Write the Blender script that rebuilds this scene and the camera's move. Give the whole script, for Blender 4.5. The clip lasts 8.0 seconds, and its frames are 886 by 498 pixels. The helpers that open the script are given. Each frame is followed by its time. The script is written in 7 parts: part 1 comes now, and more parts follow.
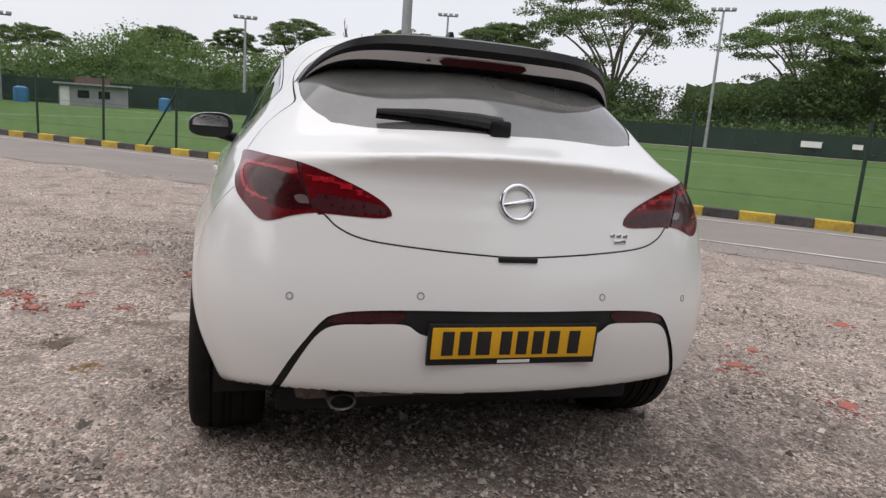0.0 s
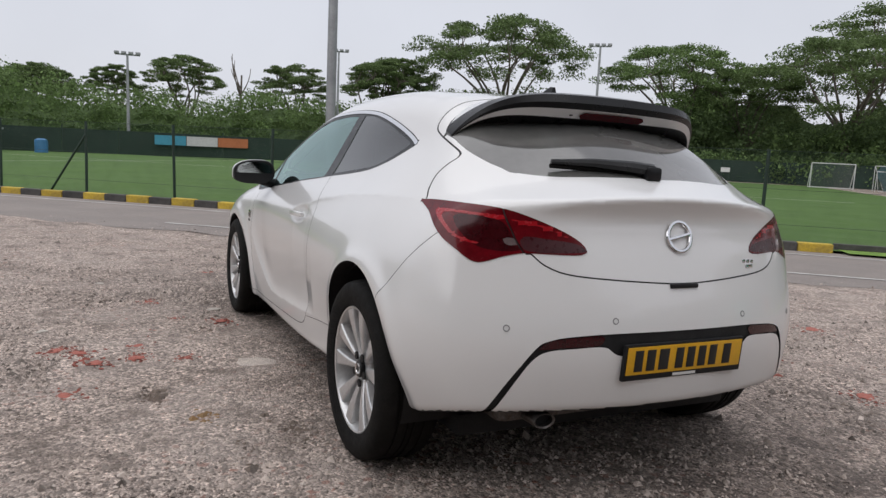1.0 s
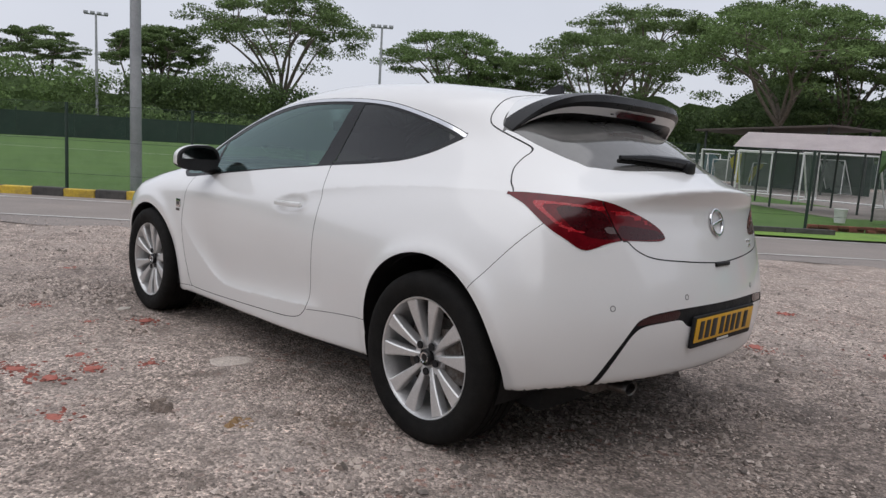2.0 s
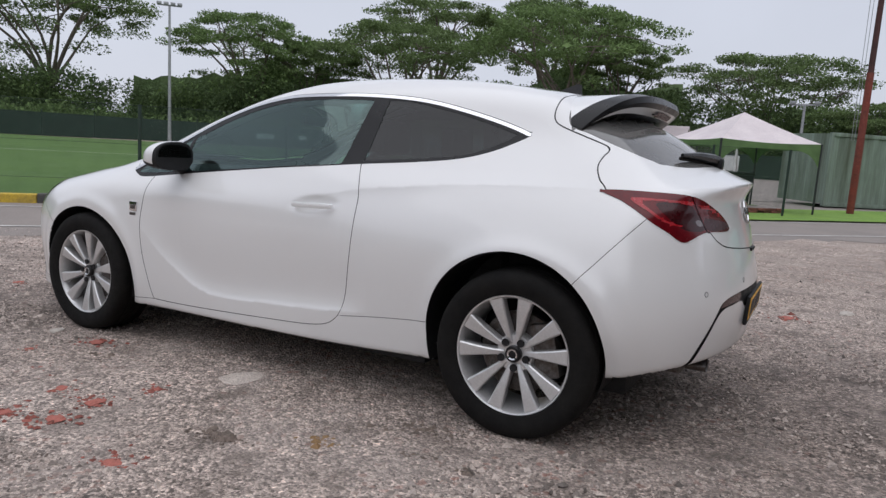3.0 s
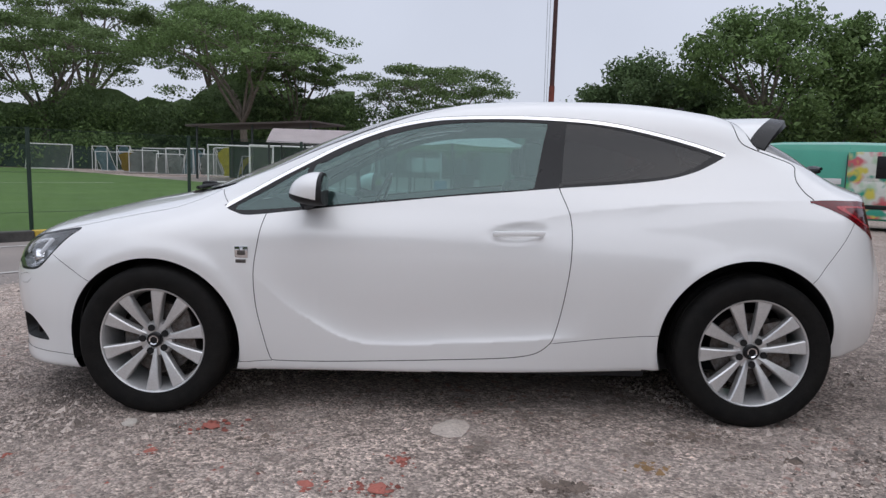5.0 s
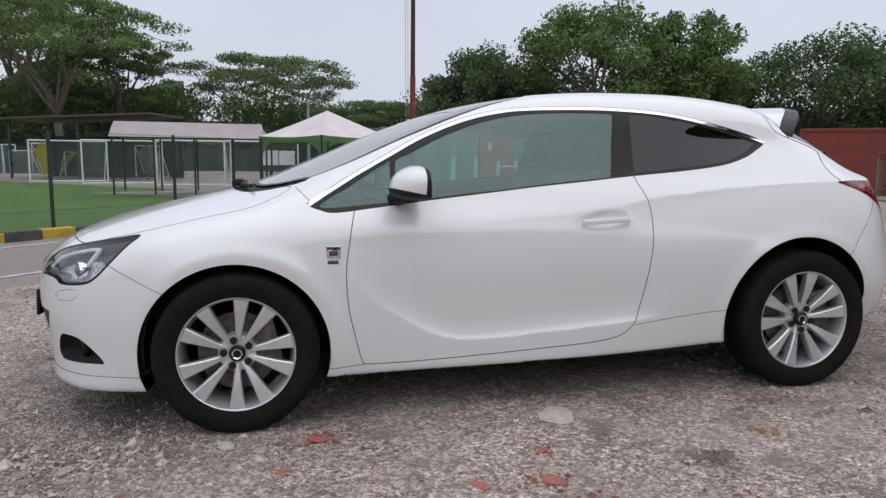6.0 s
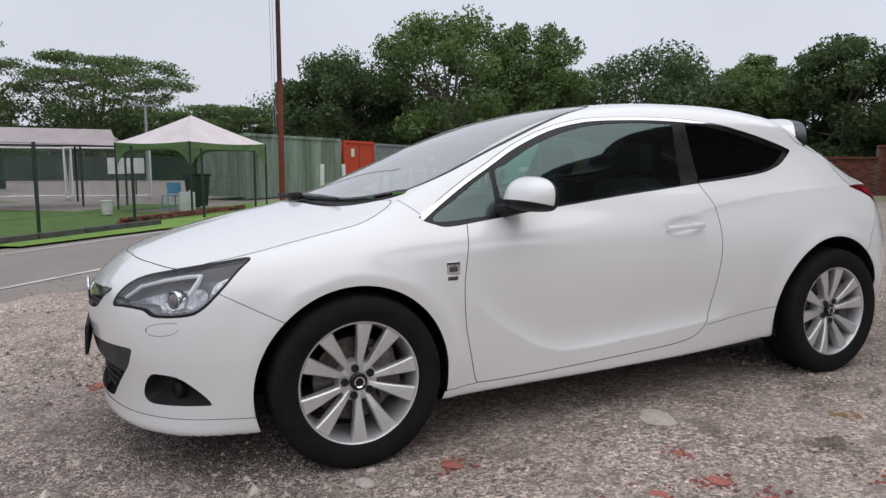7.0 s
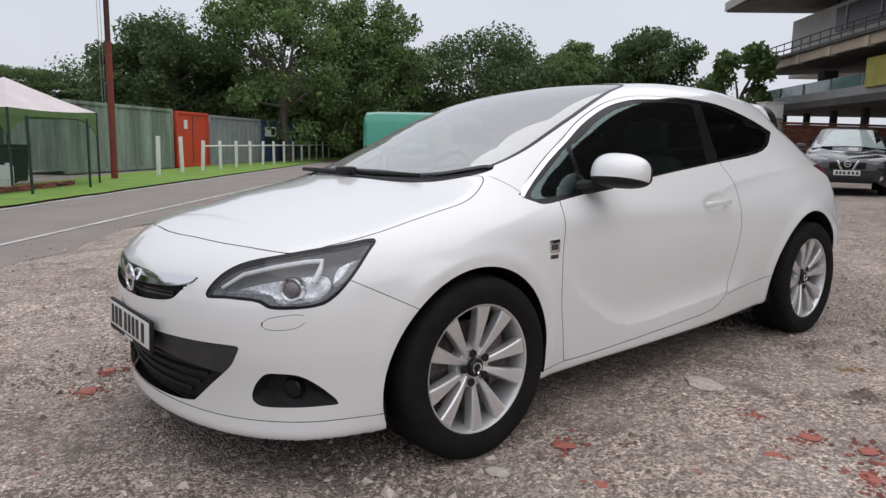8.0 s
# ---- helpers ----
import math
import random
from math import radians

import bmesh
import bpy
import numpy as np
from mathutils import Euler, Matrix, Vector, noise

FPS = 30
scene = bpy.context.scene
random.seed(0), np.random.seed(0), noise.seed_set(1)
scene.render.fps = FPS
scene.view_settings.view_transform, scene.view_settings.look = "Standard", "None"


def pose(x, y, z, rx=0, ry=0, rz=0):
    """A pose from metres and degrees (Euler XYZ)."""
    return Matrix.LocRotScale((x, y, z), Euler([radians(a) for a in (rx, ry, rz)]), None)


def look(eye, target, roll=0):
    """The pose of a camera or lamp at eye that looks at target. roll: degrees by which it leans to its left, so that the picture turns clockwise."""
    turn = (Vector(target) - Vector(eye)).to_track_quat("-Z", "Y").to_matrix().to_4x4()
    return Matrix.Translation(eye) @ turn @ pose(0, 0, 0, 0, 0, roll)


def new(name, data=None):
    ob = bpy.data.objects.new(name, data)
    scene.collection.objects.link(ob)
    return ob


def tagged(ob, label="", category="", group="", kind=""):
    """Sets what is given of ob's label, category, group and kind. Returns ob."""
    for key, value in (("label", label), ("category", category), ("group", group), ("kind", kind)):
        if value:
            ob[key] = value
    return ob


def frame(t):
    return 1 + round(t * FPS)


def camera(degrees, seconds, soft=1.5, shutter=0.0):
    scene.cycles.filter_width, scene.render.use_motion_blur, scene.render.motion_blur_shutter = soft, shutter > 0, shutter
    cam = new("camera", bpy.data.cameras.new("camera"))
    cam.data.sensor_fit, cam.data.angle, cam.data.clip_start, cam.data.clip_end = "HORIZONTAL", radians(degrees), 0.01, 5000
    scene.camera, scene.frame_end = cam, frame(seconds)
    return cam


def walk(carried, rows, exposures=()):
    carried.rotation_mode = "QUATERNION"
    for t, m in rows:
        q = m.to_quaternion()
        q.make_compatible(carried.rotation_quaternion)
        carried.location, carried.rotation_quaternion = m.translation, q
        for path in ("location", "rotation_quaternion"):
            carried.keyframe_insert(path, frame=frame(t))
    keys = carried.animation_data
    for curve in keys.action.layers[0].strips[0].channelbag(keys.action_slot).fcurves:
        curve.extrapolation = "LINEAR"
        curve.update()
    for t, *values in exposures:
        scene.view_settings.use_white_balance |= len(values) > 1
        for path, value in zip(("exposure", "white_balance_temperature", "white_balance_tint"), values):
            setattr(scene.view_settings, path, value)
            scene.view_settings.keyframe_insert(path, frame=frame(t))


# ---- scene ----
cam = camera(65.1, 8.0, soft=1.4)
PATH = [
    (0, (3.908, -0.787, 1.125), (2.025, -0.204, 0.783), 4.6),
    (0.5, (3.985, -1.296, 1.148), (2.118, -0.629, 0.888), 4.5),
    (1, (3.813, -1.739, 1.12), (2.028, -0.869, 0.888), 3.0),
    (1.5, (3.579, -2.232, 1.102), (1.96, -1.081, 0.866), 2.8),
    (1.7, (3.467, -2.424, 1.111), (1.928, -1.171, 0.863), 3.2),
    (2.8, (2.588, -3.273, 1.106), (1.531, -1.593, 0.854), 3.1),
    (3, (2.383, -3.371, 1.098), (1.426, -1.634, 0.838), 3.0),
    (3.5, (1.843, -3.584, 1.105), (1.091, -1.751, 0.837), 2.1),
    (4, (1.273, -3.791, 1.105), (0.723, -1.884, 0.858), 1.1),
    (4.5, (0.658, -3.845, 1.122), (0.342, -1.883, 0.896), 0.5),
    (5, (0.065, -3.938, 1.107), (0.001, -1.95, 0.893), 0.8),
    (5.2, (-0.195, -3.916, 1.089), (-0.146, -1.931, 0.849), 0.7),
    (6.3, (-1.366, -3.726, 1.117), (-0.818, -1.817, 0.88), -0.8),
    (6.5, (-1.571, -3.631, 1.119), (-0.913, -1.758, 0.88), -0.8),
    (7, (-2.128, -3.383, 1.149), (-1.301, -1.576, 0.919), -1.1),
    (7.5, (-2.562, -3.082, 1.144), (-1.507, -1.402, 0.887), -0.5),
    (8, (-2.991, -2.701, 1.153), (-1.742, -1.168, 0.851), -0.1),
]
TILT = Vector((.0173, -.0144, 1)).rotation_difference(Vector((0, 0, 1))).to_matrix().to_4x4()
walk(cam, [(t, TILT @ look(eye, aim, lean)) for t, eye, aim, lean in PATH],
     exposures=((0, .22, 6500, 12), (.5, .06, 6420, 12), (1.0, .0, 6350, 12), (1.5, -.02, 6300, 12), (3.5, -.07, 6050, 13), (5, -.06, 5980, 13), (7, .01, 6200, 12), (8, .03, 6300, 12)))

# ---- overcast daylight ----
world = bpy.data.worlds.new("world")
scene.world = world
world.use_nodes = True
wt = world.node_tree
sky = wt.nodes.new("ShaderNodeTexSky")
sky.sky_type = "NISHITA"
sky.sun_disc = False
sky.sun_elevation, sky.sun_rotation = radians(65), radians(144)
sky.dust_density = 4.0
scaled = wt.nodes.new("ShaderNodeVectorMath")
scaled.operation = "SCALE"
scaled.inputs["Scale"].default_value = .10
wt.links.new(sky.outputs[0], scaled.inputs[0])
coords = wt.nodes.new("ShaderNodeTexCoord")
cloud = wt.nodes.new("ShaderNodeTexNoise")
cloud.inputs["Scale"].default_value, cloud.inputs["Detail"].default_value = 2.2, 5
wt.links.new(coords.outputs["Generated"], cloud.inputs["Vector"])
shade = wt.nodes.new("ShaderNodeMapRange")
shade.inputs["From Min"].default_value, shade.inputs["From Max"].default_value = .3, .7
shade.inputs["To Min"].default_value, shade.inputs["To Max"].default_value = .93, 1.05
wt.links.new(cloud.outputs["Fac"], shade.inputs["Value"])
grey = wt.nodes.new("ShaderNodeVectorMath")
grey.operation = "SCALE"
grey.inputs[0].default_value = (.775, .79, .83)
wt.links.new(shade.outputs[0], grey.inputs["Scale"])
cover = wt.nodes.new("ShaderNodeMix")
cover.data_type = "RGBA"
cover.inputs[0].default_value = .86
wt.links.new(scaled.outputs[0], cover.inputs[6])
wt.links.new(grey.outputs[0], cover.inputs[7])
wt.links.new(cover.outputs[2], wt.nodes["Background"].inputs[0])
wt.nodes["Background"].inputs[1].default_value = 1.0
sun = new("sun", bpy.data.lights.new("sun", "SUN"))
sun.data.energy, sun.data.angle, sun.data.color = 1.7, radians(110), (1, .97, .92)
sun.matrix_world = look((0, 0, 30), (-8, 11, 0))


# ---- materials ----
def link(m, a, b):
    m.node_tree.links.new(a, b)


def node(m, kind, **values):
    n = m.node_tree.nodes.new(kind)
    for k, v in values.items():
        if k in n.inputs:
            n.inputs[k].default_value = v
    return n


def noise_fac(m, scale, lo, hi, detail=4.0, rough=0.6, coords="Object", stretch=(1, 1, 1)):
    """A grey value from lo to hi, by noise of that scale."""
    tc = node(m, "ShaderNodeTexCoord")
    mp = node(m, "ShaderNodeMapping")
    mp.inputs["Scale"].default_value = stretch
    link(m, tc.outputs[coords], mp.inputs["Vector"])
    n = node(m, "ShaderNodeTexNoise", Scale=scale, Detail=detail, Roughness=rough)
    link(m, mp.outputs[0], n.inputs["Vector"])
    r = node(m, "ShaderNodeMapRange")
    for k, v in (("From Min", .3), ("From Max", .7), ("To Min", lo), ("To Max", hi)):
        r.inputs[k].default_value = v
    link(m, n.outputs["Fac"], r.inputs["Value"])
    return r.outputs[0]


def mixed(m, fac, a, b, mode="MIX"):
    n = node(m, "ShaderNodeMix")
    n.data_type, n.blend_type = "RGBA", mode
    for socket, v in ((n.inputs[0], fac), (n.inputs[6], a), (n.inputs[7], b)):
        if isinstance(v, (int, float)):
            socket.default_value = v
        elif isinstance(v, tuple):
            socket.default_value = (*v, 1)
        else:
            link(m, v, socket)
    return n.outputs[2]


def surface(name, c, rough=.6, metal=0.0, coat=0.0, other=None, scale=8.0, fine=120.0, vary=.15, bump=0.0, bump_scale=60.0,
            coords="Object", stretch=(1, 1, 1), random_vary=0.0, spec=.5, gloss_vary=.08):
    """A plain surface: colour with variation at two scales, uneven gloss, fine relief."""
    m = bpy.data.materials.new(name)
    m.use_nodes = True
    b = m.node_tree.nodes["Principled BSDF"]
    b.inputs["Roughness"].default_value, b.inputs["Metallic"].default_value = rough, metal
    b.inputs["Specular IOR Level"].default_value = spec
    if coat:
        b.inputs["Coat Weight"].default_value, b.inputs["Coat Roughness"].default_value = coat, .04
    other = other or tuple(v * (1 - 2 * vary) for v in c)
    col = mixed(m, noise_fac(m, scale, 0, 1, coords=coords, stretch=stretch), c, other)
    k = noise_fac(m, fine, 1 - vary, 1 + vary, coords=coords, stretch=stretch)
    col = mixed(m, 1.0, col, k, "MULTIPLY")
    if random_vary:
        oi = node(m, "ShaderNodeObjectInfo")
        r = node(m, "ShaderNodeMapRange")
        r.inputs["To Min"].default_value, r.inputs["To Max"].default_value = 1 - random_vary, 1 + random_vary
        link(m, oi.outputs["Random"], r.inputs["Value"])
        col = mixed(m, 1.0, col, r.outputs[0], "MULTIPLY")
    link(m, col, b.inputs["Base Color"])
    link(m, noise_fac(m, scale * 2.3, max(rough - gloss_vary, .02), min(rough + gloss_vary, 1), coords=coords), b.inputs["Roughness"])
    if bump:
        bp = node(m, "ShaderNodeBump", Strength=bump, Distance=.01)
        link(m, noise_fac(m, bump_scale, 0, 1, coords=coords, stretch=stretch), bp.inputs["Height"])
        link(m, bp.outputs[0], b.inputs["Normal"])
    return m


def pane_glass(name, tint, gloss=.02, base=.05, sky_film=0.0, sheen=(1, 1, 1)):
    """A thin pane: tinted clear glass, a mirror sheen that grows towards grazing, and a pale film that stands for
    reflected sky.
    """
    m = bpy.data.materials.new(name)
    m.use_nodes = True
    t = m.node_tree
    t.nodes.remove(t.nodes["Principled BSDF"])
    clear = node(m, "ShaderNodeBsdfTransparent", Color=(*tint, 1))
    shine = node(m, "ShaderNodeBsdfGlossy", Color=(*sheen, 1), Roughness=gloss)
    lw = node(m, "ShaderNodeLayerWeight", Blend=.5)
    pw = node(m, "ShaderNodeMath")
    pw.operation = "POWER"
    pw.inputs[1].default_value = 4.0
    link(m, lw.outputs["Facing"], pw.inputs[0])
    r = node(m, "ShaderNodeMapRange")
    r.inputs["To Min"].default_value, r.inputs["To Max"].default_value = base, 1.0
    link(m, pw.outputs[0], r.inputs["Value"])
    mix = node(m, "ShaderNodeMixShader")
    link(m, r.outputs[0], mix.inputs[0])
    link(m, clear.outputs[0], mix.inputs[1])
    link(m, shine.outputs[0], mix.inputs[2])
    out = mix.outputs[0]
    if sky_film:
        film = node(m, "ShaderNodeBsdfDiffuse", Color=(.55, .54, .52, 1))
        over = node(m, "ShaderNodeMixShader")
        link(m, noise_fac(m, 5.0, sky_film * .8, sky_film * 1.2), over.inputs[0])
        link(m, out, over.inputs[1])
        link(m, film.outputs[0], over.inputs[2])
        out = over.outputs[0]
    link(m, out, t.nodes["Material Output"].inputs[0])
    return m


M = {}
M["paint"] = surface("white_car_paint", (.80, .80, .795), .3, coat=1.0, vary=.008, scale=1.3, fine=300, gloss_vary=.01)
M["seam"] = surface("panel_gap", (.06, .06, .06), .8, vary=.2)
M["black_gloss"] = surface("black_gloss_trim", (.010, .010, .011), .32, vary=.15, spec=.3)
M["black_trim"] = surface("black_plastic", (.016, .016, .017), .6, vary=.2, spec=.3, bump=.1, bump_scale=900)
M["grey_trim"] = surface("dark_grey_plastic", (.045, .045, .047), .6, vary=.15, bump=.1, bump_scale=900)
M["rubber"] = surface("tyre_rubber", (.007, .007, .007), .75, vary=.3, scale=14, fine=220, bump=.2, bump_scale=400, other=(.013, .012, .011), spec=.16)
M["alloy"] = surface("silver_alloy", (.72, .72, .72), .36, metal=.65, coat=.3, vary=.06, scale=20)
M["dull_metal"] = surface("brake_metal", (.16, .155, .15), .5, metal=.8, vary=.3, scale=40, other=(.08, .06, .05))
M["chrome"] = surface("chrome", (.82, .82, .83), .09, metal=1.0, vary=.03)
M["side_glass"] = pane_glass("green_tinted_glass", (.42, .60, .57), .01, .10, .008, (.78, 1, .97))
M["dark_glass"] = pane_glass("dark_privacy_glass", (.10, .11, .12), .015, .042, .004)
# The pale film on rear glass and windscreen paints in the sky's reflection.
M["rear_glass"] = pane_glass("pale_film_rear_glass", (.10, .11, .12), .08, .12, .19)
M["screen_glass"] = pane_glass("windscreen_glass", (.60, .68, .65), .015, .45, .24)
M["clear_lens"] = pane_glass("clear_lens", (.95, .96, .97), .01, .05)
M["lining"] = surface("dark_cabin_lining", (.03, .03, .032), .8, vary=.2)
M["seat"] = surface("dark_seat_cloth", (.035, .035, .038), .85, vary=.25, bump=.2, bump_scale=700)
M["dash"] = surface("dark_dash_plastic", (.03, .03, .032), .55, vary=.15)
M["red_lens"] = surface("deep_red_lens", (.13, .003, .007), .2, coat=.3, spec=.3, vary=.15, scale=25)
M["red_glow"] = surface("bright_red_light_guide", (.38, .008, .015), .25, coat=.35, vary=.08, scale=30)
M["red_dark"] = surface("dark_red_lens", (.045, .003, .005), .2, coat=.3, spec=.3, vary=.2, scale=25)
M["smoke_lens"] = surface("smoked_lens", (.055, .006, .010), .3, coat=.06, vary=.2, scale=25)
M["reverse_lens"] = surface("clear_reverse_lens", (.17, .13, .13), .18, coat=1.0, vary=.2, scale=60)
M["lamp_bowl"] = surface("headlamp_reflector", (.72, .72, .74), .3, metal=.7, vary=.2, scale=45)
M["lamp_dark"] = surface("headlamp_housing", (.15, .155, .16), .3, coat=.3, vary=.2, scale=30)
M["lamp_white"] = surface("light_guide", (.78, .78, .80), .25, vary=.05)
M["plate_yellow"] = surface("yellow_plate", (.78, .42, .012), .38, vary=.05, scale=12)
M["plate_white"] = surface("white_plate", (.74, .74, .72), .38, vary=.05, scale=12)
M["ink"] = surface("black_ink", (.012, .012, .012), .45, vary=.1)
M["sensor_ring"] = surface("grey_sensor_ring", (.30, .30, .30), .5, vary=.1)
M["bore"] = surface("sooty_black", (.012, .012, .012), .9, vary=.2)
M["mirror_glass"] = surface("mirror_glass", (.70, .74, .74), .03, metal=1.0, vary=.03)


# ---- the car's surface, as a field that is negative inside ----
def spline(xs, ys):
    xs, ys = np.array(xs, float), np.array(ys, float)
    h = np.diff(xs)
    d = np.diff(ys) / h
    m = np.concatenate(([d[0]], (d[:-1] * h[1:] + d[1:] * h[:-1]) / (h[1:] + h[:-1]), [d[-1]]))

    def at(x):
        x = np.clip(x, xs[0], xs[-1])
        i = np.clip(np.searchsorted(xs, x) - 1, 0, len(h) - 1)
        t = (x - xs[i]) / h[i]
        return (ys[i] * (1 + 2 * t) * (1 - t) ** 2 + m[i] * h[i] * t * (1 - t) ** 2
                + ys[i + 1] * t * t * (3 - 2 * t) + m[i + 1] * h[i] * t * t * (t - 1))
    return at


def smax(a, b, k):
    return np.maximum(a, b) + np.maximum(k - np.abs(a - b), 0) ** 2 / (4 * k)


STATIONS = (-2.3, -1.9, -1.6, -1.35, -.95, .4, .95, 1.35, 1.7, 2.2)
SIDE = {
    .18: spline(STATIONS, (.80, .815, .835, .842, .83, .825, .805, .80, .755, .66)),
    .32: spline(STATIONS, (.82, .835, .875, .89, .858, .845, .838, .855, .815, .73)),
    .50: spline(STATIONS, (.84, .86, .897, .905, .875, .862, .872, .898, .882, .812)),
    .62: spline(STATIONS, (.84, .86, .902, .91, .882, .872, .888, .912, .890, .825)),
    .74: spline(STATIONS, (.82, .845, .888, .902, .880, .875, .890, .902, .872, .785)),
    .85: spline(STATIONS, (.75, .79, .845, .868, .862, .858, .868, .872, .840, .745)),
    .96: spline(STATIONS, (.66, .69, .75, .78, .785, .808, .820, .824, .780, .70)),
    1.06: spline(STATIONS, (.60, .62, .66, .69, .725, .745, .748, .745, .705, .645)),
    1.20: spline(STATIONS, (.55, .56, .58, .61, .65, .675, .662, .635, .60, .55)),
    1.38: spline(STATIONS, (.50, .50, .50, .50, .53, .585, .570, .54, .50, .46)),
    1.50: spline(STATIONS, (.42, .42, .42, .42, .44, .50, .485, .46, .42, .38)),
}
TOP = spline((-2.4, -2.25, -2.12, -2.0, -1.667, -1.42, -1.33, -.996, -.667, -.344, -.026, .29, .603, .914, 1.224, 1.36, 1.44, 1.52, 1.65, 1.75, 1.87, 1.96, 2.06, 2.2),
             (.72, .79, .838, .872, .955, 1.005, 1.03, 1.158, 1.292, 1.398, 1.460, 1.484, 1.486, 1.475, 1.442, 1.42, 1.395, 1.357, 1.292, 1.237, 1.156, 1.104, 1.064, 1.02))
NOSE = spline((.1, .2, .26, .35, .5, .65, .75, .83, .9, 1.0), (-2.24, -2.262, -2.262, -2.27, -2.295, -2.285, -2.235, -2.15, -2.02, -1.8))
TAIL = spline((.1, .25, .35, .45, .6, .7, .77, .86, .935, .985, 1.03, 1.06, 1.1, 1.2), (1.98, 2.05, 2.10, 2.125, 2.135, 2.118, 2.10, 2.075, 2.052, 2.044, 2.062, 2.080, 2.084, 2.084))
FLOOR = spline((-2.4, -1.7, -.96, .96, 1.7, 1.95, 2.2), (.178, .182, .19, .225, .285, .35, .365))
BOW = spline((-2.5, -1.5, -1.0, .3, .9, 1.4, 2.2), (.0, -.36, -.36, 0, .1, .42, .42))


def half_width(x, z):
    zs = np.array(sorted(SIDE))
    x, z = np.broadcast_arrays(x, z)
    v = np.stack([SIDE[k](x) for k in zs])
    h = np.diff(zs).reshape((-1,) + (1,) * x.ndim)
    d = np.diff(v, axis=0) / h
    m = np.concatenate((d[:1], (d[:-1] * h[1:] + d[1:] * h[:-1]) / (h[1:] + h[:-1]), d[-1:]))
    zc = np.clip(z, zs[0], zs[-1])
    i = np.clip(np.searchsorted(zs, zc) - 1, 0, len(zs) - 2)
    hh = np.diff(zs)[i]
    t = (zc - zs[i]) / hh
    pick = lambda a, k: np.take_along_axis(a, k[None], 0)[0]
    w = (pick(v, i) * (1 + 2 * t) * (1 - t) ** 2 + pick(m, i) * hh * t * (1 - t) ** 2
         + pick(v, i + 1) * t * t * (3 - 2 * t) + pick(m, i + 1) * hh * t * t * (t - 1))
    return w + side_relief(x, z)


CREASE = spline((-.2, .176, .218, .305, .404, .527, .749, .994, 1.2, 1.7), (.80, .845, .873, .897, .914, .938, .964, .988, 1.0, 1.012))
SWEEP = spline((-1.1, -.86, -.75, -.65, -.57, -.49, -.40, -.29, -.19, .013, .27, .44, .6, .8), (.85, .62, .52, .448, .40, .36, .334, .327, .329, .343, .357, .371, .385, .39))


def side_relief(x, z):
    """Arch lips, the crease behind the door handle with the grip's hollow, and the sweep along the door's foot."""
    r1 = np.hypot(x + 1.3475, z - .335)
    r2 = np.hypot(x - 1.3475, z - .335)
    out = .010 * np.exp(-((r1 - .425) / .04) ** 2) + .010 * np.exp(-((r2 - .425) / .04) ** 2)
    u = (CREASE(x) - z) / .075
    fade = np.clip((x - .22) / .25, 0, 1) * np.clip((1.75 - x) / .4, 0, 1)
    out = out - .0105 * fade * np.where(u > 0, u * np.exp(1 - u), 0)
    out = out - .020 * np.exp(-(((x - .30) / .115) ** 2 + ((z - .853 - .08 * (x - .3)) / .036) ** 2) ** 2)
    lean = (SWEEP(x + .01) - SWEEP(x - .01)) / .02
    s = (z - SWEEP(x)) / (.08 * np.sqrt(1 + lean * lean))
    fade = np.clip((x + .95) / .35, 0, 1) * np.clip((.62 - x) / .16, 0, 1)
    return out - .0165 * fade * np.where(s > 0, s * np.exp(1 - s), 0)


def car_field(x, y, z):
    a = np.abs(y)
    y2 = y * y
    side = a - half_width(x, z)
    top = z - (TOP(x + BOW(x) * y2) - .085 * y2)
    nose = NOSE(z) + .34 * y2 + .56 * y2 ** 3 - x
    tail = x - (TAIL(z) - .235 * y2 - .34 * y2 ** 3)
    g = smax(top, side, .10)
    g = smax(g, nose * .8, .10)
    g = smax(g, tail, .022 + .06 * np.clip((a - .40) / .3, 0, 1))
    return smax(g, FLOOR(x) - z, .03)


def car_normals(p):
    e = 1e-4
    n = np.stack([car_field(*(p + e * np.eye(3)[k]).T) - car_field(*(p - e * np.eye(3)[k]).T) for k in range(3)], 1)
    return n / np.linalg.norm(n, axis=1)[:, None]


def car_project(p, level=0.0, rounds=4):
    e = 1e-4
    for _ in range(rounds):
        v = car_field(*p.T) - level
        n = np.stack([car_field(*(p + e * np.eye(3)[k]).T) - car_field(*(p - e * np.eye(3)[k]).T) for k in range(3)], 1) / (2 * e)
        p = p - n * (v / np.maximum((n * n).sum(1), .05))[:, None]
    return p


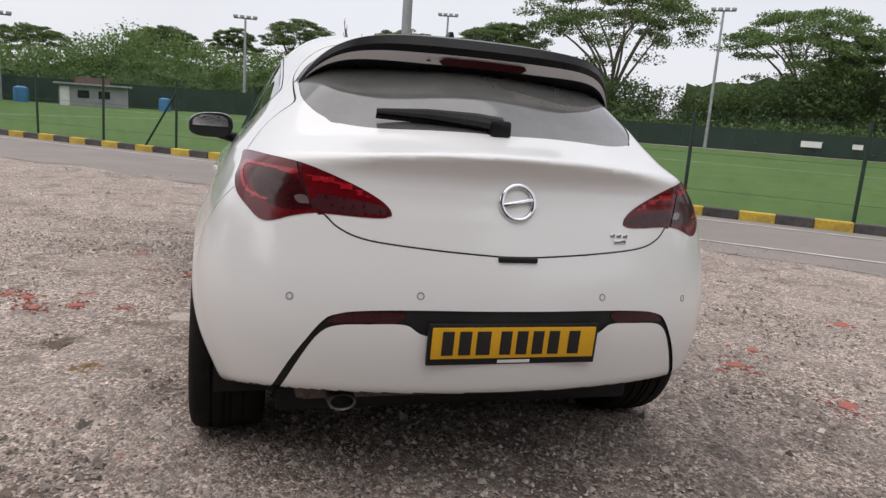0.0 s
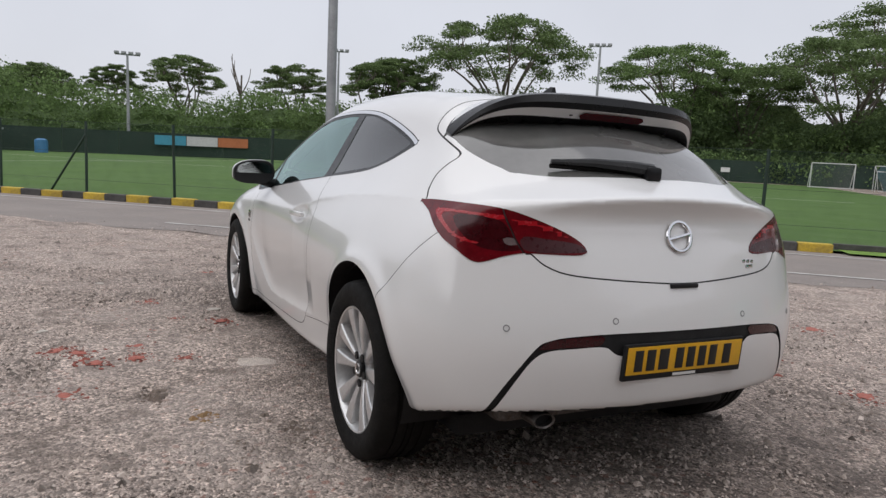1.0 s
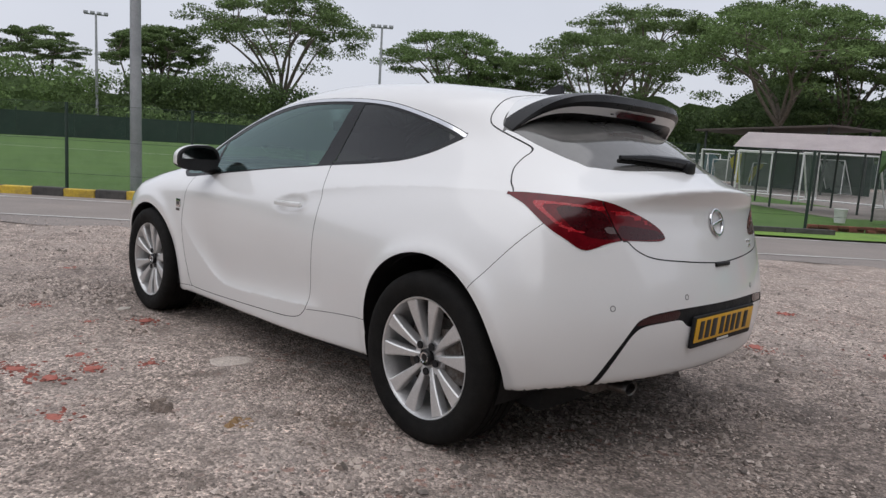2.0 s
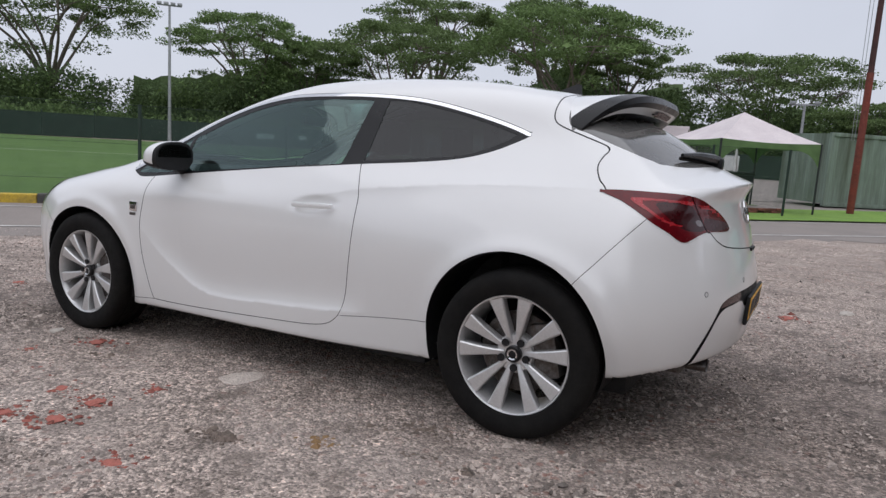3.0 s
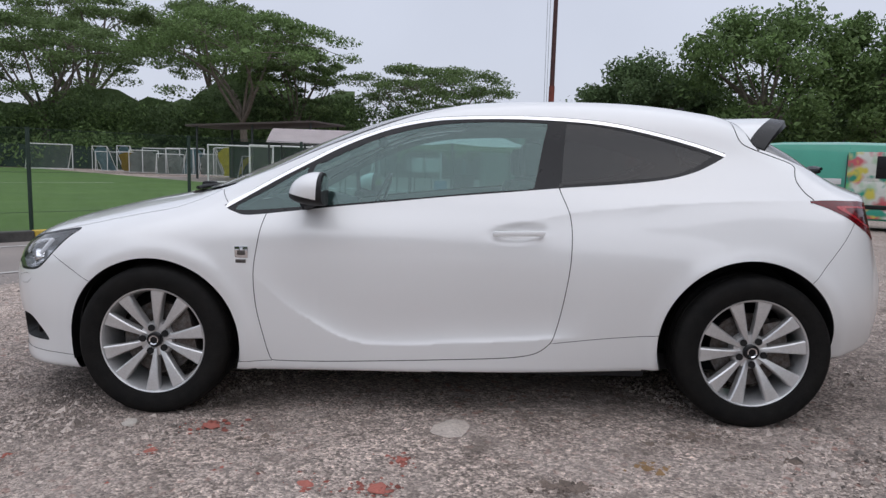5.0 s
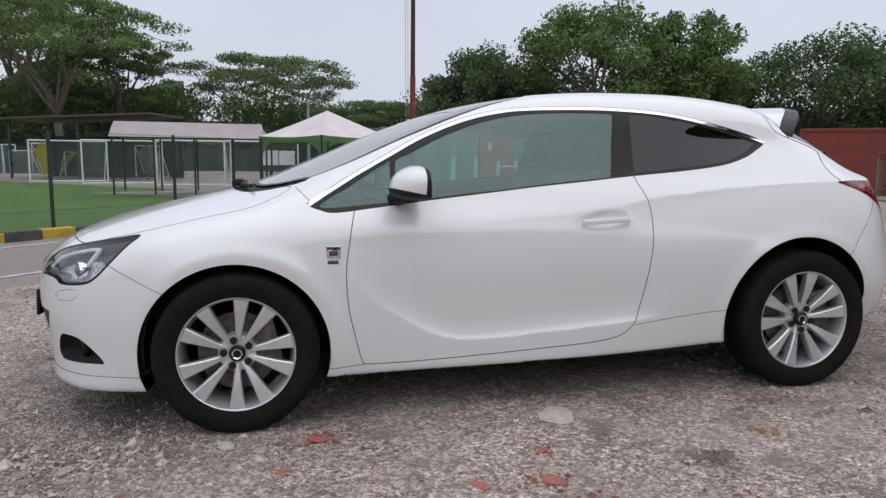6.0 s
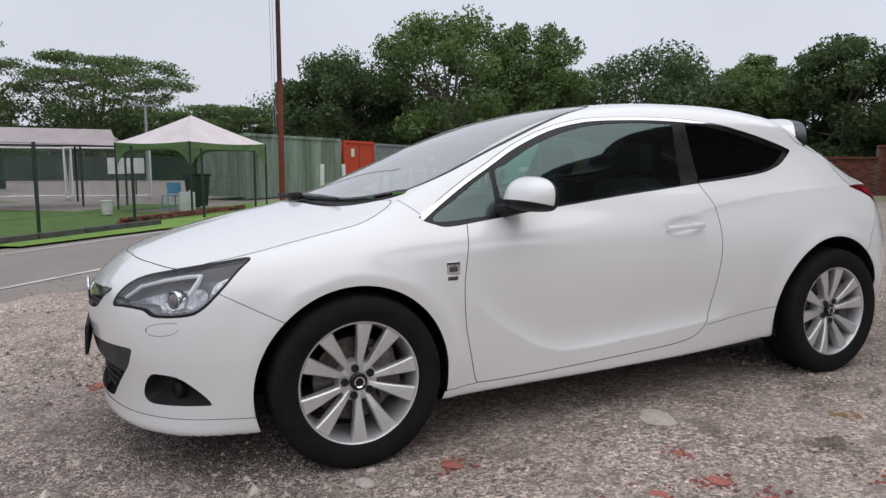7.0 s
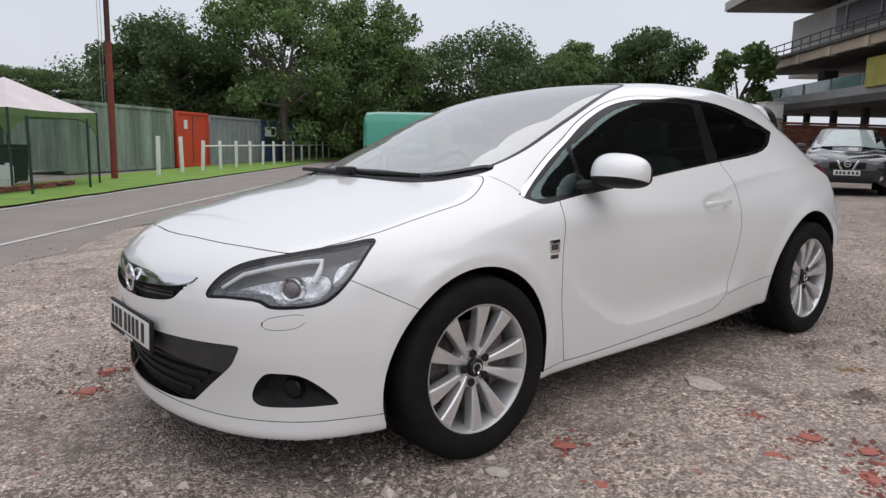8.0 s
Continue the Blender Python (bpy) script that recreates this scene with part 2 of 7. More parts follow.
def surface_net(field, lo, hi, step):
    """Quads of the surface where the field is nought."""
    ax = [np.arange(a, b, step) for a, b in zip(lo, hi)]
    f = field(ax[0][:, None, None], ax[1][None, :, None], ax[2][None, None, :])
    s = f < 0
    n = np.array(f.shape) - 1
    c = np.zeros(n, int)
    for i in (0, 1):
        for j in (0, 1):
            for k in (0, 1):
                c += s[i:n[0] + i, j:n[1] + j, k:n[2] + k]
    live = (c > 0) & (c < 8)
    index = -np.ones(n, int)
    index[live] = np.arange(live.sum())
    cells = np.argwhere(live)
    p = np.stack([ax[k][cells[:, k]] + step / 2 for k in range(3)], 1)
    quads = []
    for k in range(3):
        u, v = (k + 1) % 3, (k + 2) % 3
        a = [slice(1, -1)] * 3
        b = [slice(1, -1)] * 3
        a[k], b[k] = slice(0, n[k]), slice(1, n[k] + 1)
        flip = s[tuple(a)] != s[tuple(b)]
        at = np.argwhere(flip)
        inner = s[tuple(a)][flip]
        at[:, u] += 1
        at[:, v] += 1
        q = []
        for du, dv in ((1, 1), (0, 1), (0, 0), (1, 0)):
            w = at.copy()
            w[:, u] -= du
            w[:, v] -= dv
            q.append(index[w[:, 0], w[:, 1], w[:, 2]])
        q = np.stack(q, 1)
        q[~inner] = q[~inner][:, ::-1]
        quads.append(q)
    return p, np.concatenate(quads)


# ---- building helpers ----
def mesh_of(name, verts, faces, m, smooth=True, normals=None):
    me = bpy.data.meshes.new(name)
    me.from_pydata([tuple(v) for v in verts], [], [tuple(f) for f in faces])
    for one in (m if isinstance(m, (list, tuple)) else [m]):
        me.materials.append(one)
    if smooth:
        me.shade_smooth()
    if normals is not None:
        me.normals_split_custom_set_from_vertices([tuple(n) for n in normals])
    return me


def part(name, data, parent, label="", m=None, material=None, smooth=True):
    """One mesh object under a thing or under a part; data is a mesh or a bmesh."""
    if isinstance(data, bmesh.types.BMesh):
        me = bpy.data.meshes.new(name)
        data.to_mesh(me)
        data.free()
        me.materials.append(material)
        if smooth:
            me.shade_smooth()
            me.set_sharp_from_angle(angle=radians(35))
        data = me
    ob = new(name, data)
    ob.parent = parent
    if m is not None:
        ob.matrix_basis = m
    return tagged(ob, label)


def thing(name, label, category, m=None, group="", kind=""):
    ob = new(name)
    ob.empty_display_size = .1
    if m is not None:
        ob.matrix_basis = m
    return tagged(ob, label, category, group, kind)


def block(bm, x0, y0, z0, x1, y1, z1, bevel=0.0, m=Matrix()):
    got = bmesh.ops.create_cube(bm, size=1, matrix=m @ Matrix.LocRotScale(((x0 + x1) / 2, (y0 + y1) / 2, (z0 + z1) / 2), None, (x1 - x0, y1 - y0, z1 - z0)))
    if bevel:
        edges = list({e for v in got["verts"] for e in v.link_edges})
        bmesh.ops.bevel(bm, geom=edges, offset=bevel, segments=2, affect="EDGES", profile=.6)
    return bm


def cylinder(bm, a, b, r1, r2=None, n=16, caps=True):
    a, b = Vector(a), Vector(b)
    d = b - a
    m = Matrix.Translation((a + b) / 2) @ d.to_track_quat("Z", "Y").to_matrix().to_4x4()
    bmesh.ops.create_cone(bm, cap_ends=caps, segments=n, radius1=r1, radius2=r1 if r2 is None else r2, depth=d.length, matrix=m)
    return bm


def lathe(profile, n=64, axis="Y"):
    """Turns (radius, height) pairs round an axis."""
    bm = bmesh.new()
    rings = []
    for r, h in profile:
        ring = []
        for i in range(n):
            a = 2 * math.pi * i / n
            ring.append(bm.verts.new((r * math.cos(a), h, r * math.sin(a)) if axis == "Y" else (r * math.cos(a), r * math.sin(a), h)))
        rings.append(ring)
    for a, b in zip(rings, rings[1:]):
        for i in range(n):
            bm.faces.new((a[i], a[(i + 1) % n], b[(i + 1) % n], b[i]))
    bmesh.ops.recalc_face_normals(bm, faces=bm.faces)
    return bm


def tube(points, radius, n=8):
    """A round bar along points."""
    bm = bmesh.new()
    pts = [Vector(p) for p in points]
    rings = []
    for i, p in enumerate(pts):
        d = (pts[min(i + 1, len(pts) - 1)] - pts[max(i - 1, 0)]).normalized()
        u = d.orthogonal().normalized() if i == 0 else (u - d * u.dot(d)).normalized()
        v = d.cross(u)
        r = radius[i] if isinstance(radius, (list, tuple)) else radius
        rings.append([bm.verts.new(p + (u * math.cos(2 * math.pi * k / n) + v * math.sin(2 * math.pi * k / n)) * r) for k in range(n)])
    for a, b in zip(rings, rings[1:]):
        for k in range(n):
            bm.faces.new((a[k], a[(k + 1) % n], b[(k + 1) % n], b[k]))
    bm.faces.new(rings[0][::-1])
    bm.faces.new(rings[-1])
    bmesh.ops.recalc_face_normals(bm, faces=bm.faces)
    return bm


def text_mesh(words, size, m, name="lettering", depth=.001, spacing=1.0):
    """Raised lettering as a mesh."""
    cu = bpy.data.curves.new(name, "FONT")
    cu.body, cu.size, cu.extrude, cu.align_x, cu.align_y = words, size, depth, "CENTER", "CENTER"
    cu.space_character = spacing
    ob = bpy.data.objects.new(name, cu)
    scene.collection.objects.link(ob)
    me = bpy.data.meshes.new_from_object(ob.evaluated_get(bpy.context.evaluated_depsgraph_get()))
    bpy.data.objects.remove(ob)
    me.transform(m)
    return me


# ---- outlines on the car's skin ----
def smooth_loop(points, closed=True, steps=6):
    p = np.array(points, float)
    n = len(p)
    out = []
    for i in range(n if closed else n - 1):
        a, b, c, d = (p[(i + k) % n] if closed else p[min(max(i + k, 0), n - 1)] for k in (-1, 0, 1, 2))
        for t in np.arange(steps) / steps:
            out.append(.5 * (2 * b + (c - a) * t + (2 * a - 5 * b + 4 * c - d) * t * t + (3 * b - a - 3 * c + d) * t ** 3))
    if not closed:
        out.append(p[-1])
    return np.array(out)


def line_distance(q, line, closed):
    """Distance to a line, and on which side of it each point lies."""
    a = line if closed else line[:-1]
    b = np.roll(line, -1, 0) if closed else line[1:]
    best, hand = np.full(len(q), 1e9), np.ones(len(q))
    for s, e in zip(a, b):
        d = e - s
        v = q - s
        t = np.clip((v @ d) / max(d @ d, 1e-12), 0, 1)
        r = np.hypot(*(v - t[:, None] * d).T)
        near = r < best
        best[near] = r[near]
        hand[near] = np.sign(d[0] * v[near, 1] - d[1] * v[near, 0])
    return best, hand


def inside(q, line):
    r = np.zeros(len(q), bool)
    for (x0, y0), (x1, y1) in zip(line, np.roll(line, -1, 0)):
        if y0 != y1:
            hit = ((q[:, 1] > y0) != (q[:, 1] > y1)) & (q[:, 0] < x0 + (q[:, 1] - y0) * (x1 - x0) / (y1 - y0))
            r ^= hit
    return r


H = .70710678
VIEWS = {"side": lambda p: p[:, [0, 2]], "plan": lambda p: p[:, [0, 1]], "end": lambda p: p[:, [1, 2]],
         "front_corner": lambda p: np.stack(((p[:, 0] - p[:, 1]) * H, p[:, 2]), 1),
         "rear_corner": lambda p: np.stack(((-p[:, 1] - p[:, 0]) * H, p[:, 2]), 1)}
AREAS = {"side": lambda p: p[:, 1] < -.42, "hood": lambda p: (p[:, 0] < -1.0) & (p[:, 2] > .74), "top": lambda p: p[:, 2] > .98,
         "front": lambda p: p[:, 0] < -1.62, "rear": lambda p: p[:, 0] > 1.45, "tail": lambda p: p[:, 0] > 1.85, "all": lambda p: p[:, 0] > -9}


def loop_field(points, view, area, closed=True, signed=False):
    """Distance to an outline on the skin, negative inside a closed one; no value outside the area."""
    line = smooth_loop(points, closed)

    lo, hi = line.min(0) - .06, line.max(0) + .06

    def field(p):
        d = np.full(len(p), np.nan)
        ok = np.flatnonzero(AREAS[area](p))
        q = VIEWS[view](p[ok])
        d[ok] = 1.0
        close = np.all((q > lo) & (q < hi), 1)
        ok, q = ok[close], q[close]
        near, hand = line_distance(q, line, closed)
        d[ok] = np.where(inside(q, line), -near, near) if closed else near * (hand if signed else 1)
        return d
    return field


class Skin:
    """A mesh that is cut along outlines and labelled face by face."""

    def __init__(self, p, quads):
        self.bm = bmesh.new()
        vs = [self.bm.verts.new(v) for v in p]
        for q in quads:
            self.bm.faces.new([vs[i] for i in q])
        self.layer = self.bm.faces.layers.int.new("label")
        self.names = ["paint"]
        self.fresh()

    def fresh(self):
        self.bm.verts.index_update()
        self.verts = list(self.bm.verts)
        self.p = np.array([v.co[:] for v in self.verts])

    def cut(self, field):
        bm = self.bm
        d = field(self.p)
        d[np.abs(d) < 2e-4] = 0
        edges = list({e for i in np.flatnonzero((d < 0) & (d > -.06)) for e in self.verts[i].link_edges})
        ij = np.array([(e.verts[0].index, e.verts[1].index) for e in edges]).reshape(-1, 2)
        a, b = d[ij[:, 0]], d[ij[:, 1]]
        touched, zero, more = set(), set(), []
        for i in np.flatnonzero(d == 0):
            zero.add(self.verts[i])
            touched.update(self.verts[i].link_faces)
        for k in np.flatnonzero(a * b < 0):
            _, v = bmesh.utils.edge_split(edges[k], self.verts[ij[k, 0]], float(a[k] / (a[k] - b[k])))
            v.index = len(self.verts)
            self.verts.append(v)
            more.append(v.co[:])
            zero.add(v)
            touched.update(v.link_faces)
        if more:
            self.p = np.concatenate((self.p, np.array(more)))
        for f in touched:
            z = [v for v in f.verts if v in zero]
            if len(z) == 2 and len(f.verts) > 3:
                n = list(f.verts)
                gap = abs(n.index(z[0]) - n.index(z[1]))
                if 1 < gap < len(n) - 1:
                    bmesh.utils.face_split(f, z[0], z[1])

    def label(self, name, field, only=None):
        if name not in self.names:
            self.names.append(name)
        k = self.names.index(name)
        allowed = None if only is None else {self.names.index(o) for o in only if o in self.names}
        fs = [f for f in self.bm.faces if allowed is None or f[self.layer] in allowed]
        if not fs:
            return
        c = np.array([self.p[[v.index for v in f.verts]].mean(0) if len(f.verts) != 4 else
                      (self.p[f.verts[0].index] + self.p[f.verts[1].index] + self.p[f.verts[2].index] + self.p[f.verts[3].index]) / 4 for f in fs])
        for i in np.flatnonzero(field(c) < 0):
            fs[i][self.layer] = k

    def mark(self, name, field, only=None):
        self.cut(field)
        self.label(name, field, only)

    def gap(self, field, width=.0019, only=("paint",)):
        self.cut(lambda p: field(p) - width)
        self.cut(lambda p: field(p) + width)
        self.label("seam", lambda p: np.abs(field(p)) - width, only)

    def take(self, names):
        """Vertices and faces of all labels given."""
        ks = {self.names.index(n) for n in names if n in self.names}
        fs = [[v.index for v in f.verts] for f in self.bm.faces if f[self.layer] in ks]
        used = sorted({i for f in fs for i in f})
        where = {i: k for k, i in enumerate(used)}
        return self.p[used] if used else np.zeros((0, 3)), [[where[i] for i in f] for f in fs]


def both_sides(p, n, fs):
    """A half and its mirror image, joined along the middle."""
    mid = np.abs(p[:, 1]) < 1e-5
    num = np.arange(len(p)) + len(p)
    num[mid] = np.flatnonzero(mid)
    keep = np.flatnonzero(~mid)
    num[keep] = len(p) + np.arange(len(keep))
    flip = np.array((1, -1, 1))
    return np.concatenate((p, p[keep] * flip)), np.concatenate((n, n[keep] * flip)), fs + [[num[i] for i in f][::-1] for f in fs]


DLO_TOP = ((-1.034, .955), (-.920, 1.025), (-.796, 1.098), (-.661, 1.171), (-.541, 1.235), (-.411, 1.291), (-.278, 1.336), (-.143, 1.365), (-.008, 1.380),
           (.261, 1.386), (.489, 1.380), (.661, 1.367), (.793, 1.348), (.924, 1.320), (1.055, 1.287), (1.185, 1.248), (1.262, 1.219))
DLO_FOOT = ((1.268, 1.208), (1.203, 1.172), (1.112, 1.132), (.976, 1.097), (.771, 1.073), (.490, 1.051), (.259, 1.030), (.003, 1.008), (-.254, .982), (-.511, .956),
            (-.767, .927), (-.920, .912), (-.980, .922))
DOOR_GAP = ((-.80, 1.0), (-.842, .913), (-.868, .789), (-.886, .661), (-.879, .506), (-.852, .372), (-.832, .285), (-.820, .256), (-.785, .2445), (-.507, .245), (.015, .266), (.324, .287),
            (.438, .335), (.485, .426), (.524, .638), (.538, .789), (.533, .923), (.490, 1.046), (.47, 1.15), (-.2, 1.15), (-.6, 1.05))
HOOD = ((-2.128, .2), (-2.128, 0), (-2.120, -.13), (-2.077, -.395), (-1.974, -.643), (-1.84, -.722), (-1.709, -.755), (-1.568, -.757), (-1.365, -.753), (-1.271, -.739),
        (-1.179, -.700), (-1.110, -.645), (-1.142, -.588), (-1.272, -.497), (-1.348, -.366), (-1.385, -.15), (-1.39, 0), (-1.39, .2))
COWL = ((-1.40, .2), (-1.40, 0), (-1.395, -.15), (-1.352, -.370), (-1.275, -.500), (-1.145, -.588), (-1.06, -.625), (-1.0, -.60), (-.6, -.3), (-.6, .2))
SCREEN = ((-1.31, .2), (-1.31, 0), (-1.30, -.15), (-1.265, -.35), (-1.19, -.47), (-1.06, -.575), (-1.02, -.612), (-.867, -.632), (-.602, -.612), (-.358, -.570), (-.15, -.520), (.0, -.48),
          (.05, -.42), (.06, -.2), (.06, 0), (.06, .2))
HEADLAMP = ((-1.203, .660), (-1.162, .723), (-1.081, .768), (-.940, .797), (-.773, .824), (-.664, .838), (-.677, .794), (-.716, .726), (-.768, .666), (-.826, .639),
            (-.958, .633), (-1.015, .654), (-1.117, .659))
TAIL_LAMP = ((-.613, 1.008), (-.774, 1.011), (-.941, 1.0), (-1.072, .955), (-1.152, .913), (-1.184, .878), (-1.154, .866), (-1.013, .868), (-.950, .857), (-.866, .833),
             (-.798, .867), (-.732, .907), (-.662, .971))
REAR_GLASS = ((1.42, .2), (1.42, -.545), (1.46, -.562), (1.50, -.563), (1.58, -.565), (1.66, -.556), (1.747, -.520), (1.800, -.480), (1.866, -.370), (1.908, -.22), (1.930, -.08), (1.936, 0), (1.936, .2))


# ---- the car ----
car = thing("car", "white three-door hatchback parked on gravel", "car", TILT)
points, quads = surface_net(car_field, (-2.415, -.975, .12), (2.26, .05, 1.54), .015)
points = car_project(points)
keep = (points[quads][:, :, 1].mean(1) < .035)
skin = Skin(points, quads[keep])
skin.cut(lambda p: p[:, 1])
bmesh.ops.delete(skin.bm, geom=[f for f in skin.bm.faces if f.calc_center_median().y > 0 or (f.normal.z < -.95 and f.calc_center_median().y > -.7)], context="FACES")
for v in skin.bm.verts:
    if abs(v.co.y) < 3e-4:
        v.co.y = 0
    elif v.co.y > 0:
        v.co.y = 0
skin.fresh()
ARCHES = ((-1.352, .325, .392), (1.322, .362, .388))
for ax, az, ar in ARCHES:
    skin.mark("arch", lambda p: np.maximum(np.hypot(p[:, 0] - ax, p[:, 2] - az) - ar, .5 + p[:, 1]))


def under(p):
    n = car_normals(p)
    return np.where(p[:, 2] < .45, n[:, 2] + .75, 1.0)


skin.label("underbody", under, ("paint",))
skin.mark("trim", loop_field(DLO_TOP + DLO_FOOT, "side", "side"))
top_line = loop_field(DLO_TOP, "side", "side", False)
skin.mark("chrome_strip", lambda p: top_line(p) - .015, ("trim",))
skin.gap(loop_field(DLO_TOP, "side", "side", False, True), .0035)
for name, pts in (("door_glass", ((-.645, 1.128), (-.590, 1.160), (-.531, 1.190), (-.404, 1.250), (-.273, 1.297), (-.140, 1.330), (-.007, 1.349), (.15, 1.357), (.30, 1.358), (.432, 1.352), (.442, 1.340), (.42, 1.25), (.375, 1.052),
                                  (.365, 1.046), (.131, 1.028), (-.126, 1.003), (-.45, .972), (-.625, .955), (-.645, .965))),
                  ("front_quarter_glass", ((-.985, .950), (-.861, 1.022), (-.735, 1.098), (-.682, 1.128), (-.672, 1.122), (-.682, .962), (-.70, .952), (-.93, .934))),
                  ("rear_quarter_glass", ((.532, 1.345), (.545, 1.353), (.66, 1.346), (.790, 1.322), (.92, 1.294), (1.051, 1.258), (1.190, 1.217), (1.200, 1.203), (1.101, 1.149), (.979, 1.112), (.772, 1.090), (.51, 1.068), (.500, 1.078)))):
    skin.mark(name, loop_field(pts, "side", "side"), ("trim",))
AREAS["above"] = lambda p: (p[:, 2] > .955) & (p[:, 0] < .3) & (p[:, 0] > -1.6)
skin.mark("cowl", loop_field(COWL, "plan", "above"), ("paint",))
skin.mark("windscreen", loop_field(SCREEN, "plan", "above"), ("paint", "cowl"))
skin.label("paint", lambda p: -(p[:, 0] + .95), ("cowl",))
screen_edge = loop_field(SCREEN, "plan", "above")
skin.mark("screen_border", lambda p: -.020 - screen_edge(p), ("windscreen",))
AREAS["backlight"] = lambda p: (p[:, 2] > 1.03) & (p[:, 0] > 1.3)
skin.mark("rear_glass", loop_field(REAR_GLASS, "plan", "backlight"), ("paint",))
AREAS["glass_side"] = lambda p: (p[:, 1] < -.48) & (p[:, 2] > 1.06) & (p[:, 0] > 1.36)
skin.mark("rear_glass", loop_field(((1.415, 1.262), (1.50, 1.226), (1.575, 1.196), (1.66, 1.163), (1.74, 1.132), (1.80, 1.118), (1.83, 1.20), (1.70, 1.32), (1.50, 1.42), (1.40, 1.36)), "side", "glass_side"), ("paint",))
skin.mark("headlamp", loop_field(HEADLAMP, "front_corner", "front"), ("paint",))
lamp_edge = loop_field(HEADLAMP, "front_corner", "front")
skin.mark("hl_edge", lambda p: -.010 - lamp_edge(p), ("headlamp",))
skin.mark("hl_bowl", loop_field(((-1.150, .680), (-1.042, .722), (-.93, .745), (-.81, .752), (-.78, .71), (-.80, .672), (-.852, .655), (-.950, .652), (-.998, .682)), "front_corner", "front"), ("headlamp",))
skin.mark("hl_turn", loop_field(((-.765, .778), (-.700, .803), (-.718, .75), (-.768, .700)), "front_corner", "front"), ("headlamp",))
skin.mark("tail_lamp", loop_field(TAIL_LAMP, "rear_corner", "rear"), ("paint",))
for name, pts in (("tl_dark", ((-.77, .972), (-.916, .966), (-.958, .925), (-.992, .878), (-.895, .874), (-.822, .905))),
                  ("tl_glow", ((-.69, .982), (-.787, .987), (-.920, .979), (-.922, .972), (-.789, .979), (-.722, .973), (-.757, .935), (-.795, .910), (-.868, .893), (-.872, .887), (-.789, .902), (-.742, .933))),
                  ("tl_glow", ((-.961, .970), (-1.054, .953), (-1.124, .922), (-1.121, .917), (-1.051, .947), (-.965, .964))),
                  ("tl_smoke", ((-.992, .917), (-1.075, .912), (-1.155, .899), (-1.172, .875), (-1.014, .874))),
                  ("tl_clear", ((-.937, .912), (-.970, .911), (-.980, .893), (-.947, .892)))):
    skin.mark(name, loop_field(pts, "rear_corner", "rear"), ("tail_lamp", "tl_dark"))
skin.gap(loop_field(((-.922, 1.02), (-.930, .99), (-.948, .955), (-.976, .905), (-1.008, .862)), "rear_corner", "rear", False, True), .0026, ("tail_lamp", "tl_dark", "tl_glow", "tl_smoke", "tl_clear"))
AREAS["front_end"] = lambda p: p[:, 0] < -1.8
for name, pts in (("grille_bar", ((.2, .704), (0, .704), (-.2, .704), (-.415, .713), (-.428, .706), (-.40, .69), (-.3, .672), (-.101, .660), (0, .658), (.2, .658))),
                  ("grille", ((.2, .657), (0, .657), (-.101, .659), (-.3, .671), (-.392, .684), (-.375, .667), (-.321, .629), (-.143, .609), (0, .606), (.2, .606))),
                  ("intake", ((.2, .512), (0, .512), (-.205, .505), (-.45, .508), (-.585, .509), (-.612, .503), (-.602, .478), (-.57, .43), (-.48, .355), (-.40, .290), (-.37, .276), (-.25, .262), (0, .255), (.2, .255))),
                  ("fog_pocket", ((-.622, .33), (-.635, .372), (-.668, .414), (-.70, .420), (-.75, .410), (-.782, .364), (-.799, .311), (-.78, .305), (-.67, .301), (-.635, .308)))):
    skin.mark(name, loop_field(pts, "end", "front_end"), ("paint",))
skin.mark("intake_bar", loop_field(((.2, .53), (-.7, .53), (-.7, .40), (-.54, .402), (-.205, .43), (0, .435), (.2, .435)), "end", "front_end"), ("intake",))
skin.mark("rear_band", loop_field(((.2, .626), (0, .626), (-.277, .624), (-.43, .616), (-.503, .603), (-.546, .577), (-.615, .472), (-.67, .355), (-.69, .30), (-.67, .30), (-.652, .345),
                                   (-.590, .480), (-.549, .545), (-.505, .570), (-.428, .578), (-.319, .581), (-.25, .55), (0, .55), (.2, .55)), "end", "tail"), ("paint", "underbody"))
skin.mark("reflector", loop_field(((-.536, .576), (-.52, .592), (-.496, .605), (-.43, .612), (-.327, .618), (-.338, .586), (-.43, .582), (-.505, .576)), "end", "tail"), ("rear_band",))

# the skin is cut along its creases, so that they run true
for curve, x0, x1 in ((CREASE, .22, 1.74), (SWEEP, -.94, .61)):
    for shift in (0, .010, -.010):
        skin.cut(lambda p: np.where((p[:, 1] < -.5) & (p[:, 0] > x0) & (p[:, 0] < x1), p[:, 2] - curve(p[:, 0]) - shift, np.nan))

# panels
hood_line = loop_field(HOOD, "plan", "hood")
skin.gap(hood_line)
skin.label("bonnet", hood_line, ("paint",))
door_line = loop_field(DOOR_GAP, "side", "side")
skin.gap(door_line)
skin.label("door", door_line, ("paint",))
GATE = ((1.339, 1.7), (1.339, 1.5), (1.339, 1.33), (1.354, 1.275), (1.395, 1.249), (1.48, 1.217), (1.58, 1.180), (1.597, 1.16), (1.585, 1.136), (1.577, 1.096), (1.6, 1.046), (1.636, 1.006), (1.67, .9), (2.6, .9), (2.6, 1.7))
AREAS["gate_top"] = lambda p: (p[:, 2] > 1.003) & (p[:, 0] > 1.2)
AREAS["gate_low"] = lambda p: (p[:, 2] < 1.003) & (p[:, 0] > 1.85)
gate_top = loop_field(GATE, "side", "gate_top")
